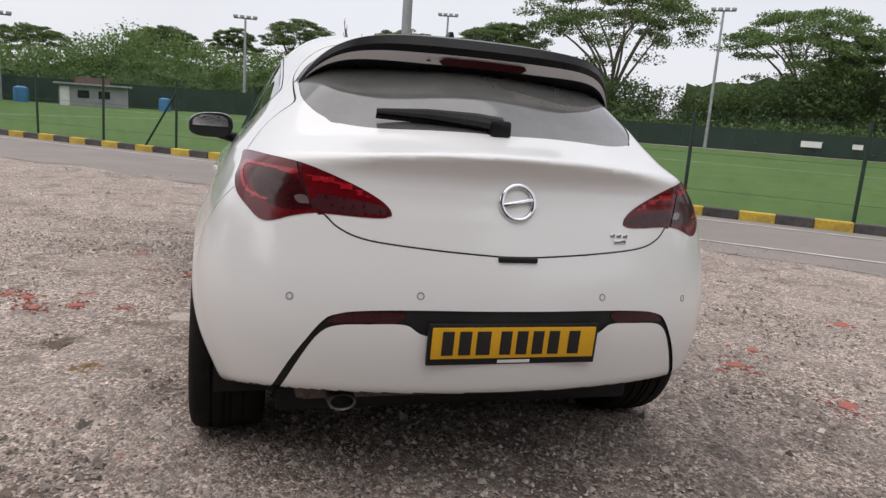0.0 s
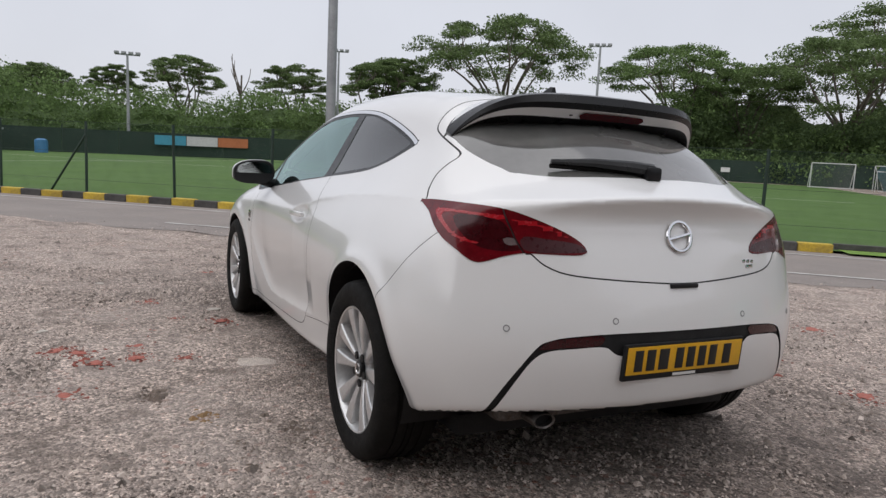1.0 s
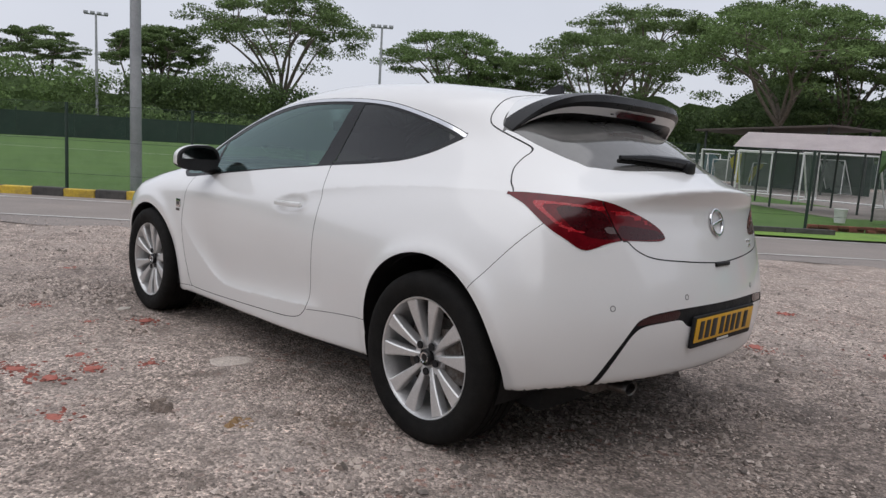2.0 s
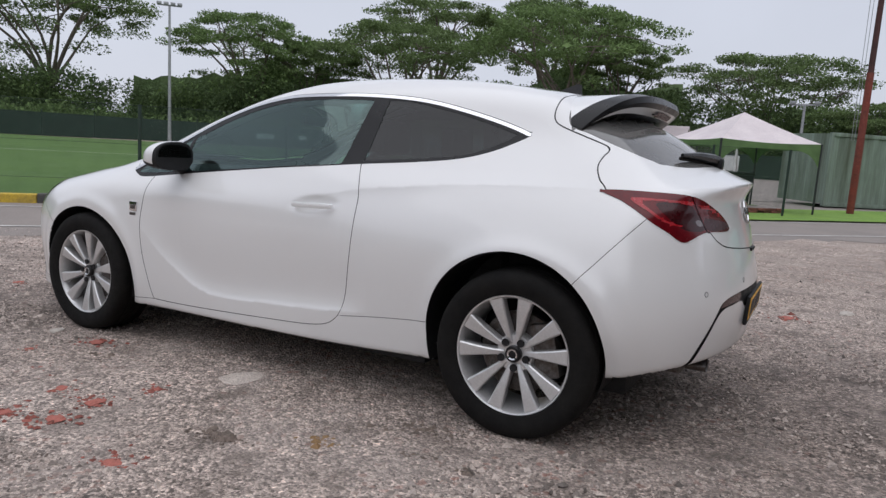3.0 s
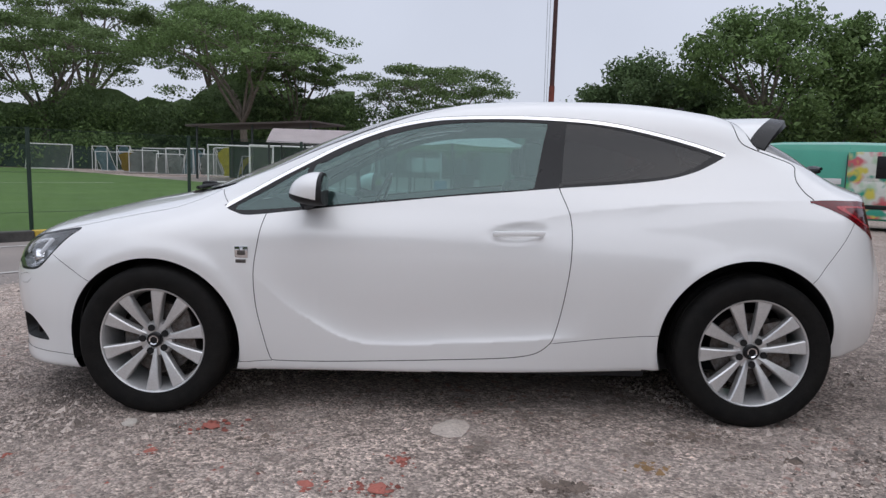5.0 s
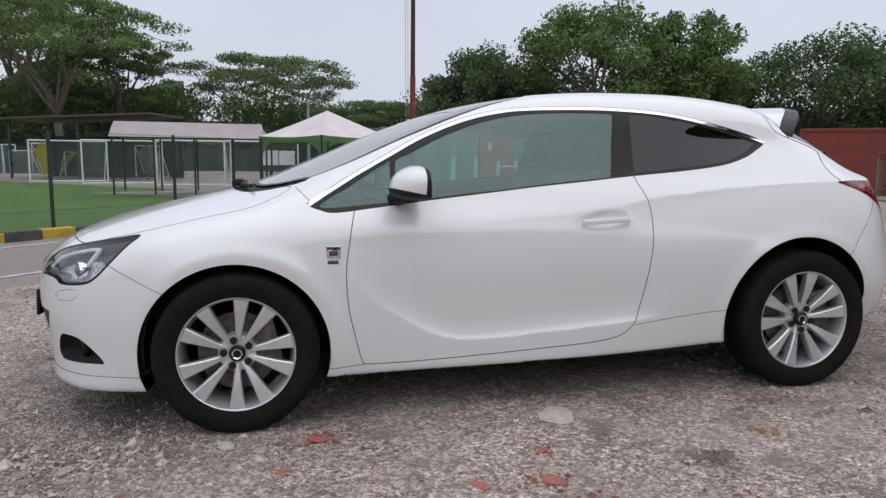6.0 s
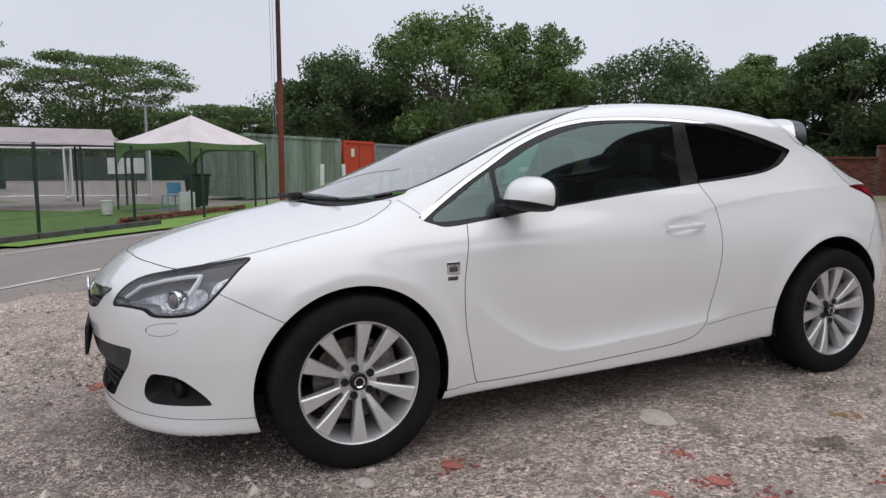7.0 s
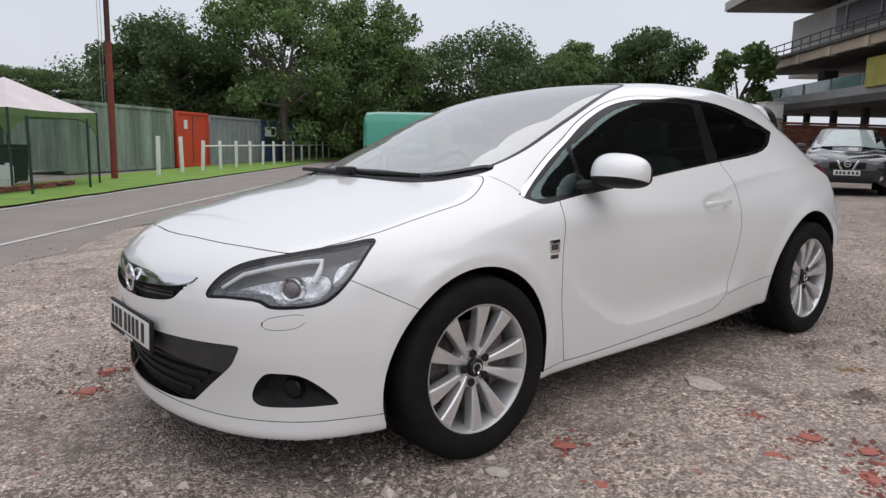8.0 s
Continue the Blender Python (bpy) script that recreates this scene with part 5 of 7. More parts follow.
def scatter(name, count, size, m, label, seed):
    """Half-buried broken stones, each a low uneven pyramid."""
    g = np.random.default_rng(seed)
    a, r = g.uniform(0, 6.283, count * 4), 1.0 + np.abs(g.normal(0, 3.3, count * 4))
    x, y = r * np.cos(a) * 1.15, r * np.sin(a) - 1.0
    patch = np.sin(x * 1.9 + 1.3 * np.sin(y * 1.1 + seed)) * np.sin(y * 2.3 + 1.7 * np.sin(x * .9)) * .5
    ok = np.flatnonzero((ACROSS.x * x + ACROSS.y * y < 5.6) & (r < 12) & (patch > g.uniform(-.9, .45, count * 4)))[:count]
    x, y = x[ok], y[ok]
    n = len(x)
    z = np.array([lot_z(u, v) for u, v in zip(x, y)])
    q = size * np.exp(g.normal(0, .45, n))
    k = 4
    turn = g.uniform(0, 6.283, n)[:, None] + 6.283 / k * np.arange(k) + g.uniform(-.4, .4, (n, k))
    w = g.uniform(.65, 1.25, (n, k)) * q[:, None]
    long, lean = g.uniform(.6, 1.0, n)[:, None], g.uniform(0, 6.283, n)[:, None]
    u, v = w * np.cos(turn), w * np.sin(turn) * long
    base = np.stack((x[:, None] + u * np.cos(lean) - v * np.sin(lean), y[:, None] + u * np.sin(lean) + v * np.cos(lean), z[:, None] + q[:, None] * g.uniform(-.35, .15, (n, k))), 2)
    top = np.stack((x + g.uniform(-.4, .4, n) * q, y + g.uniform(-.4, .4, n) * q, z + q * g.uniform(.35, .9, n)), 1)
    verts = np.concatenate((base, top[:, None]), 1).reshape(-1, 3)
    o = np.arange(n)[:, None] * (k + 1)
    faces = np.stack((o + np.arange(k), o + (np.arange(k) + 1) % k, np.repeat(o + k, k, 1)), 2).reshape(-1, 3)
    me = bpy.data.meshes.new(name)
    me.from_pydata(verts.tolist(), [], faces.tolist())
    me.materials.append(m)
    return tagged(new(name, me), label, "gravel", kind="stuff")


scatter("gravel_stones", 88000, .0072, M["stone"], "loose grey and brown gravel stones", 11)
scatter("coarse_stones", 3200, .0135, M["stone"], "coarser loose stones on the gravel", 12)


def rubble_piece(x, y, r, m, name, label, seed, flat=.25):
    rnd = random.Random(seed)
    bm = bmesh.new()
    bmesh.ops.create_icosphere(bm, subdivisions=2, radius=1)
    for v in bm.verts:
        k = 1 + .42 * noise.noise(v.co * 1.7 + Vector((seed, 0, 0)))
        v.co = Vector((v.co.x * k * r * rnd.uniform(.93, 1.07), v.co.y * k * r * .7, v.co.z * k * r * flat))
    p = TILT @ Vector((x, y, 0))
    ob = part(name, bm, None, label, Matrix.Translation((p.x, p.y, lot_z(p.x, p.y) + r * flat * .3)) @ pose(0, 0, 0, 0, 0, rnd.uniform(0, 360)), m, False)
    return tagged(ob, label, "rubble", "rubble on the gravel")


CHIPS = ((-1.78, -1.46, .05), (-.83, -1.47, .065), (-.48, -2.0, .06), (-.41, -1.88, .055), (-.23, -1.60, .06), (-.49, -1.58, .05), (.33, -1.92, .05), (-1.03, -1.04, .06), (-1.17, -1.32, .04),
         (-1.11, -1.60, .05), (-.18, -1.80, .055), (-.17, -1.35, .035), (-2.31, .79, .07), (-2.15, 1.05, .05), (.24, 3.29, .09), (.95, 1.82, .07), (1.53, 1.98, .08), (.73, 2.12, .06),
         (-2.9, -.4, .06), (-3.1, -.9, .06), (2.2, 2.6, .08), (3.0, 1.6, .06), (1.2, 3.4, .06), (3.6, -1.9, .04))
rnd = random.Random(40)
verts, faces = [], []
for i, (x, y, r) in enumerate(CHIPS):
    rubble_piece(x, y, r * .78, M["brick_chip"], "brick_chip", "flat broken red brick trodden into the gravel", 300 + i, .10)
    for _ in range(int(700 * r) + 3):
        p = TILT @ Vector((x + rnd.gauss(0, r * 1.1), y + rnd.gauss(0, r * .9), 0))
        q = min(.008 * math.exp(rnd.gauss(0, .6)), r * .4)
        pebble(rnd, (p.x, p.y, lot_z(p.x, p.y) - q * .1), q, verts, faces)
tagged(new("brick_rubble", mesh_of("brick_rubble", verts, faces, M["brick_chip"], False)), "crumbs of red brick in the gravel", "rubble", kind="stuff")
verts, faces = [], []
for x, y, w in ((1.0, -1.03, .10), (1.25, -1.25, .08), (.45, -1.55, .06), (-.75, -1.2, .06), (.62, -2.1, .07), (1.9, -1.35, .09)):
    for _ in range(int(1500 * w)):
        p = TILT @ Vector((x + rnd.gauss(0, w), y + rnd.gauss(0, w * .45), 0))
        q = .008 * math.exp(rnd.gauss(0, .5))
        pebble(rnd, (p.x, p.y, lot_z(p.x, p.y) - q * .1), q, verts, faces)
tagged(new("damp_grit", mesh_of("damp_grit", verts, faces, surface("damp_brown_grit", (.21, .162, .132), .8, vary=.3), False)), "damp brown grit lying in patches", "gravel", kind="stuff")
for i, (x, y, r) in enumerate(((-1.39, -1.04, .045), (-.95, -2.1, .035), (3.4, 1.2, .06), (2.6, 3.1, .07), (-2.6, -1.8, .04))):
    rubble_piece(x, y, r, M["pale_chip"], "concrete_chip", "pale broken concrete chip on the gravel", 80 + i, .3)
rubble_piece(0.02, -1.00, .11, surface("sandy_mortar", (.62, .55, .49), .95, other=(.50, .43, .38), scale=14, fine=90, vary=.25, bump=.6, bump_scale=90), "mortar_patch", "flat pale mortar patch on the gravel", 91, .07)
verts, faces = [], []
for _ in range(34):
    p = TILT @ Vector((0.80 + rnd.gauss(0, .05), -1.37 + rnd.gauss(0, .03), 0))
    q = .009 * math.exp(rnd.gauss(0, .5))
    pebble(rnd, (p.x, p.y, lot_z(p.x, p.y) - q * .1), q, verts, faces)
tagged(new("ochre_grit", mesh_of("ochre_grit", verts, faces, surface("ochre_grit", (.34, .21, .10), .9, vary=.25), False)), "ochre grit trodden into the gravel", "gravel", kind="stuff")


# ---- trees ----
def foliage(name, c, lo=.6, hi=1.4):
    """Leaves that pass part of the light on through."""
    m = surface(name, c, .7, other=tuple(v * .75 for v in c), scale=.35, fine=3.0, vary=.2, spec=.3)
    island_vary(m, lo, hi)
    t = m.node_tree
    b = t.nodes["Principled BSDF"]
    glow = node(m, "ShaderNodeBsdfTranslucent")
    link(m, b.inputs["Base Color"].links[0].from_socket, glow.inputs["Color"])
    mix = node(m, "ShaderNodeMixShader")
    mix.inputs[0].default_value = .36
    link(m, b.outputs[0], mix.inputs[1])
    link(m, glow.outputs[0], mix.inputs[2])
    link(m, mix.outputs[0], t.nodes["Material Output"].inputs[0])
    return m


M["leaf_rain"] = foliage("rain_tree_leaves", (.135, .195, .072))
M["leaf_dark"] = foliage("dark_leaves", (.110, .165, .068))
M["leaf_green"] = foliage("fresh_leaves", (.150, .226, .078))
M["bark"] = surface("grey_bark", (.16, .135, .11), .9, other=(.09, .075, .06), scale=3, fine=20, vary=.2, bump=.5, bump_scale=14)


def leaf_mesh(name, centres, radii, per, size, m, seed, flat=.25, level=.6):
    """Small four-cornered leaf clumps round each centre. level: how nearly they lie flat."""
    g = np.random.default_rng(seed)
    c = np.repeat(np.array(centres), per, 0)
    r = np.repeat(np.array(radii), per, 0)
    n = len(c)
    d = g.normal(size=(n, 3))
    d /= np.linalg.norm(d, axis=1)[:, None]
    p = c + d * (g.random(n) ** .45)[:, None] * r * np.array((1, 1, flat if np.isscalar(flat) else 1))
    nrm = g.normal(size=(n, 3)) * (1 - level) + np.array((0, 0, 1)) * level
    nrm /= np.linalg.norm(nrm, axis=1)[:, None]
    u = np.cross(nrm, g.normal(size=(n, 3)))
    u /= np.linalg.norm(u, axis=1)[:, None]
    v = np.cross(nrm, u)
    s = (size * np.exp(g.normal(size=n) * .35))[:, None]
    q = np.stack((p - u * s, p - v * s * .55, p + u * s, p + v * s * .55), 1).reshape(-1, 3)
    f = np.arange(4 * n).reshape(-1, 4)
    me = bpy.data.meshes.new(name)
    me.from_pydata(q.tolist(), [], f.tolist())
    me.materials.append(m)
    return me


def limb(bm, a, b, r0, r1, rnd, bend=.12, n=5):
    a, b = Vector(a), Vector(b)
    side = Vector((rnd.uniform(-1, 1), rnd.uniform(-1, 1), rnd.uniform(-.2, .8))) * (b - a).length * bend
    pts = [a.lerp(b, i / n) + side * math.sin(math.pi * i / n) for i in range(n + 1)]
    t = tube(pts, [r0 + (r1 - r0) * i / n for i in range(n + 1)], 6)
    me = bpy.data.meshes.new("limb")
    t.to_mesh(me)
    t.free()
    bm.from_mesh(me)
    bpy.data.meshes.remove(me)
    return pts


def rain_tree(x, y, top, r, seed, m="leaf_rain", low=1.3, base=-.2):
    """A spreading umbrella tree: short trunk, rising limbs, flat tiers of leaves with gaps."""
    rnd = random.Random(seed)
    t = thing("rain_tree", "tall rain tree with a wide umbrella crown", "tree", pose(x, y, base), "trees beyond the field")
    bm = bmesh.new()
    fork = top * rnd.uniform(.24, .32)
    limb(bm, (0, 0, -.3), (rnd.uniform(-.4, .4), rnd.uniform(-.4, .4), fork), .03 * top, .022 * top, rnd, .04)
    centres, radii = [], []
    k = 10 if r > 5 else 7
    hubs = []
    for i in range(k):
        a = 6.283 * i / k + rnd.uniform(-.3, .3)
        rho = r * rnd.uniform(.25, .7)
        hub = Vector((rho * math.cos(a), rho * math.sin(a), top * (1 - .26 * (rho / r) ** 2) - rnd.uniform(.12, .26) * top))
        limb(bm, (0, 0, fork), hub, .012 * top, .005 * top, rnd)
        hubs.append(hub)
    for i in range(105):
        a, q = 2.39996 * i + rnd.uniform(-.35, .35), r * math.sqrt((i + .5) / 105) * rnd.uniform(.9, 1.04)
        tier = (0, 0, 1, 2)[i % 4]
        dome = top * .97 * (1 - (.20 + .06 * math.sin(a * 3 + seed)) * (q / r) ** 2.4)
        e = Vector((q * math.cos(a), q * math.sin(a), dome - top * (.03 + .085 * tier + rnd.uniform(-.02, .02))))
        if tier == 2 and q > .8 * r:
            e.z += .06 * top
        if i % 2 == 0:
            hub = min(hubs, key=lambda h: (h - e).length)
            limb(bm, hub, e, .0035 * top, .0014 * top, rnd, .08, 3)
        centres.append(e)
        radii.append((r * rnd.uniform(.125, .205),) * 3)
    for i in range(int(k * low)):
        a, q = rnd.uniform(0, 6.283), r * rnd.uniform(.15, .85)
        centres.append(Vector((q * math.cos(a), q * math.sin(a), top * rnd.uniform(.45, .72))))
        radii.append((r * rnd.uniform(.14, .24),) * 3)
    part("trunk", as_mesh(bm, "trunk", M["bark"]), t, "grey forked trunk and limbs")
    part("crown", leaf_mesh("crown", [c[:] for c in centres], radii, 240, .0075 * top ** .5 * r ** .5 + .025, M[m], seed, .30, .5), t, "flat tiers of green leaves")


def round_tree(x, y, top, r, seed, m="leaf_green", base=-.2, clear=.12, per=120, name="tree", label="dense leafy green tree", pads=46, leaf=.17):
    rnd = random.Random(seed)
    t = thing(name, label, "tree", pose(x, y, base), "trees behind the containers")
    bm = bmesh.new()
    limb(bm, (0, 0, -.3), (rnd.uniform(-.3, .3), rnd.uniform(-.3, .3), top * .5), .028 * top, .014 * top, rnd, .04)
    centres, radii = [], []
    for i in range(pads):
        u = rnd.uniform(-1, 1)
        a = rnd.uniform(0, 6.283)
        z = top * (clear + (1 - clear) * (.5 + .5 * u) ** .85)
        w = r * math.sqrt(max(1 - (max(u, -.35) ** 2) * .92, .05)) * rnd.uniform(.42, .88)
        e = Vector((w * math.cos(a), w * math.sin(a), (z - .2 * r * max(u, 0)) * rnd.uniform(.9, .985)))
        centres.append(e)
        radii.append((r * rnd.uniform(.18, .32),) * 3)
        if i % 4 == 0:
            limb(bm, (0, 0, top * rnd.uniform(.25, .5)), e, .010 * top, .003 * top, rnd, .1, 4)
    part("trunk", as_mesh(bm, "trunk", M["bark"]), t, "grey branching trunk")
    part("crown", leaf_mesh("crown", [c[:] for c in centres], radii, per, leaf, M[m], seed, .8, .35), t, "dense crown of small leaves")


for i, (x, y, top, r) in enumerate(((-67.3, 39.4, 17.2, 9.9), (-74.4, 29.0, 12.6, 5.2), (-55.7, 54.5, 14.6, 8.0), (-40.3, 62.0, 14.2, 9.4), (-45.7, 78.6, 20.6, 10.5), (-21.4, 62.5, 15.2, 9.9), (-30.0, 80.0, 20.2, 9.5),
                                    (-4.0, 71.2, 11.8, 8.6), (6.5, 64.0, 6.9, 5.4), (-17.6, 66.5, 13.0, 5.4), (-80.8, -7.9, 8.9, 3.9), (-81.1, -.9, 9.5, 2.9), (-80.8, 6.2, 11.2, 4.5), (-71.1, 26.4, 11.8, 4.6), (-86.0, -9.5, 8.9, 4.2),
                                    (-77.9, 17.9, 11.0, 4.2), (-84.0, -22.0, 8.0, 4.2), (-50.0, 60.0, 12.0, 6.5))):
    rain_tree(x, y, top, r, 100 + i, "leaf_green" if i in (2, 5) else "leaf_rain")
for i, (x, y, top, r, m) in enumerate(((11.4, 42.2, 9.2, 4.5, "leaf_dark"), (17.2, 37.5, 11.8, 5.1, "leaf_green"), (22.8, 36.6, 11.0, 4.0, "leaf_green"), (31.0, 34.5, 9.9, 5.6, "leaf_dark"), (39.9, 33.3, 9.6, 3.3, "leaf_green"),
                                       (38.3, 25.5, 9.7, 3.9, "leaf_dark"), (27.0, 41.0, 9.2, 4.6, "leaf_dark"), (14.0, 44.0, 8.6, 3.8, "leaf_dark"), (35.8, 31.0, 8.2, 3.4, "leaf_green"), (40.5, 29.5, 8.0, 3.4, "leaf_dark"))):
    round_tree(x, y, top, r, 200 + i, m, per=440, leaf=.105, pads=64)
round_tree(37.5, 19.1, 8.3, 2.4, 230, "leaf_green", clear=.40, per=150, pads=26, label="slender tree with an open crown")


def dead_tree(x, y, top):
    rnd = random.Random(9)
    t = thing("bare_tree", "bare dead tree above the treeline", "tree", pose(x, y, -.2))
    bm = bmesh.new()
    limb(bm, (0, 0, 0), (.3, 0, top * .8), .22, .1, rnd, .03)
    for i in range(6):
        a = rnd.uniform(0, 6.28)
        limb(bm, (.2, 0, top * rnd.uniform(.55, .8)), (1.1 * math.cos(a), 1.1 * math.sin(a), top * rnd.uniform(.85, 1.02)), .08, .03, rnd, .1, 4)
    part("trunk", as_mesh(bm, "trunk", M["bark"]), t, "bare grey limbs")


dead_tree(-77.1, 11.8, 11.0)


def belt(name, line, depth, height, count, leaf, m, seed, label):
    """A belt of undergrowth along a line, with an uneven top."""
    rnd = random.Random(seed)
    centres, radii = [], []
    pts = [Vector((x, y, 0)) for x, y in line]
    total = sum((b - a).length for a, b in zip(pts, pts[1:]))
    for _ in range(count):
        d = rnd.uniform(0, total)
        for a, b in zip(pts, pts[1:]):
            if d <= (b - a).length:
                break
            d -= (b - a).length
        p = a.lerp(b, min(d / (b - a).length, 1))
        out = (b - a).normalized().cross(Vector((0, 0, 1)))
        h = height * (.72 + .45 * noise.noise((p.x * .11, p.y * .11, seed)))
        z = rnd.uniform(0, 1) ** .6 * h
        q = p - out * rnd.uniform(0, depth)
        centres.append((q.x, q.y, z))
        radii.append((rnd.uniform(.9, 1.7),) * 3)
    return tagged(new(name, leaf_mesh(name, centres, radii, 62, leaf, m, seed, .8, .3)), label, "treeline", kind="stuff")


FAR = ((-66, -60), (-68, -25), (-68, 0), (-66, 22), (-60, 42), (-46, 56), (-30, 62), (-10, 66), (8, 62), (14, 58))
belt("treeline", FAR, 12, 8.4, 3000, .12, M["leaf_green"], 301, "dense green undergrowth beyond the field")
belt("treeline", FAR[3:], 9, 8.8, 1700, .13, M["leaf_dark"], 302, "dark undergrowth under the tall trees")
# Unseen belt, added so that the car's glass and flanks reflect something dark.
belt("treeline", ((-55, -24), (-25, -30), (5, -32), (30, -28), (52, -12)), 6, 7.5, 380, .46, M["leaf_dark"], 305, "unseen leaf belt added behind the car park for dark reflections")
belt("bushes", ((10, 50), (18, 44), (30, 42), (42, 34), (48, 26)), 5, 7.2, 900, .15, M["leaf_dark"], 303, "dark bushes behind the containers")
belt("creepers", ((-62, 20), (-56, 40), (-43, 53.5), (-28, 60)), .6, 2.6, 420, .14, M["leaf_green"], 304, "green creepers on the far fence")



def wood_backing(line, back, height, m, seed, label):
    """An uneven dark backing sheet behind the outer leaves, added to close gaps and stand for the wood's shaded inside.
    """
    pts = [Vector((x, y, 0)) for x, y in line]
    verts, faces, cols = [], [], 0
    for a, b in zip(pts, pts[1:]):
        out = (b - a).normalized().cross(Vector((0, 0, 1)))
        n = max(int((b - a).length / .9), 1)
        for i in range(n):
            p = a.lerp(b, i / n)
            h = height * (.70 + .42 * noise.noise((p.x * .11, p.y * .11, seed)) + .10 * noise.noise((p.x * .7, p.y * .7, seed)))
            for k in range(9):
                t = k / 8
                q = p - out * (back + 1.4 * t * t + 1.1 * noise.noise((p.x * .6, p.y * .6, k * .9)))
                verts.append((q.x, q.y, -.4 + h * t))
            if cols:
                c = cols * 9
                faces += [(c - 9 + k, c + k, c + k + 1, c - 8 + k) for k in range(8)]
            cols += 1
    return tagged(new("wood_backing", mesh_of("wood_backing", verts, faces, m, False)), label, "treeline", kind="stuff")


wood_backing(FAR, 5.0, 7.2, M["leaf_dark"], 301, "dark backing sheet for the shaded inside of the wood beyond the field")
wood_backing(FAR[4:8], 8.0, 11.8, M["leaf_dark"], 302, "dark backing sheet for the shade under the tall trees")
wood_backing(((8, 52), (18, 45.5), (30, 43.5), (43, 35.5), (50, 27)), 2.0, 6.2, M["leaf_dark"], 303, "dark backing sheet for the shaded inside of the bushes behind the containers")

# ---- far side of the field ----
M["far_screen"] = surface("dark_green_screen", (.009, .022, .015), .8, other=(.015, .034, .024), scale=.4, fine=6, vary=.2)
M["galv"] = surface("galvanised_steel", (.34, .35, .36), .55, metal=.4, other=(.25, .26, .27), scale=3, fine=40, vary=.1)
M["white_metal"] = surface("white_painted_metal", (.72, .72, .71), .5, vary=.06, scale=4)
M["banner_blue"] = surface("blue_banner", (.06, .30, .44), .7, vary=.08)
M["banner_white"] = surface("white_banner", (.62, .60, .62), .7, vary=.08)
M["banner_orange"] = surface("orange_banner", (.52, .16, .06), .7, vary=.1)
far_fence = thing("field_fence", "far fence with dark green screening", "fence", kind="structure")
EDGE = [(-57, -60), (-60, -30), (-61, -5), (-60, 20), (-54, 40), (-41, 54), (-26, 60), (-6, 61), (8, 57)]
for (xa, ya), (xb, yb) in zip(EDGE, EDGE[1:]):
    a, b = Vector((xa, ya, -.2)), Vector((xb, yb, -.2))
    n = int((b - a).length / 5) + 1
    for i in range(n):
        p, q = a.lerp(b, i / n), a.lerp(b, (i + 1) / n)
        d = (q - p)
        part("screen", block(bmesh.new(), 0, -.03, .0, d.length - .06, .03, 1.95), far_fence, "", Matrix.Translation(p) @ pose(0, 0, 0, 0, 0, math.degrees(math.atan2(d.y, d.x))), M["far_screen"], False)
        part("far_post", cylinder(bmesh.new(), p, p + Vector((0, 0, 2.2)), .05, n=8), far_fence, "", material=M["fence_green"])
for y0, y1, m, lab in ((1.9, 4.4, "banner_blue", "blue banner"), (4.45, 7.0, "banner_white", "white banner"), (7.05, 9.6, "banner_orange", "orange banner")):
    part("banner", block(bmesh.new(), -60.3, y0, .75, -60.2, y1, 1.55), far_fence, lab, material=M[m], smooth=False)


def floodlight(x, y, top, heads=4):
    t = thing("floodlight", "tall galvanised floodlight mast with lamps", "floodlight", pose(x, y, -.2, 0, 0, math.degrees(math.atan2(y + 3, x)) + 90), "floodlights round the field")
    part("mast", cylinder(bmesh.new(), (0, 0, 0), (0, 0, top), .16, .09, 12), t, "grey tapered mast", material=M["galv"])
    part("crossarm", block(bmesh.new(), -1.0, -.06, top - .12, 1.0, .06, top, .01), t, "crossarm", material=M["galv"])
    for i in range(heads):
        k = -.85 + 1.7 * i / (heads - 1)
        part("lamp_head", block(bmesh.new(), k - .2, -.16, top - .02, k + .2, .2, top + .2, .03), t, "grey lamp head", material=M["galv"])


for x, y, top in ((-50.1, 39.8, 11.9), (-64.2, 0.0, 8.6), (-59.9, -18.6, 6.6), (-67.9, 20.1, 11.3), (-.2, 57.5, 6.0)):
    floodlight(x, y, top, 4 if top > 6 else 2)


def field_hut():
    t = thing("field_hut", "small grey hut with a flat roof beyond the field", "hut", pose(-57.5, -11.4, -.2, 0, 0, 98) @ Matrix.Scale(.8, 4))
    wall = surface("grey_hut_wall", (.30, .31, .33), .8, vary=.12, scale=1.5)
    part("wall", block(bmesh.new(), -3.0, -1.3, 0, 3.0, 1.3, 2.0), t, "grey walls", material=wall, smooth=False)
    part("roof", block(bmesh.new(), -3.4, -1.9, 2.0, 3.4, 1.5, 2.15), t, "pale flat roof", material=M["galv"], smooth=False)
    part("upper_store", block(bmesh.new(), -1.6, -.6, 2.15, 1.4, .9, 2.75), t, "brown upper box", material=surface("brown_box", (.16, .10, .08), .8), smooth=False)
    part("door", block(bmesh.new(), -2.9, -1.36, 0, -2.1, -1.3, 1.8), t, "white door", material=M["white_metal"], smooth=False)
    for x in (-.9, .9):
        part("window", block(bmesh.new(), x - .5, -1.36, .8, x + .5, -1.3, 1.5), t, "dark window", material=M["black_gloss"], smooth=False)


field_hut()
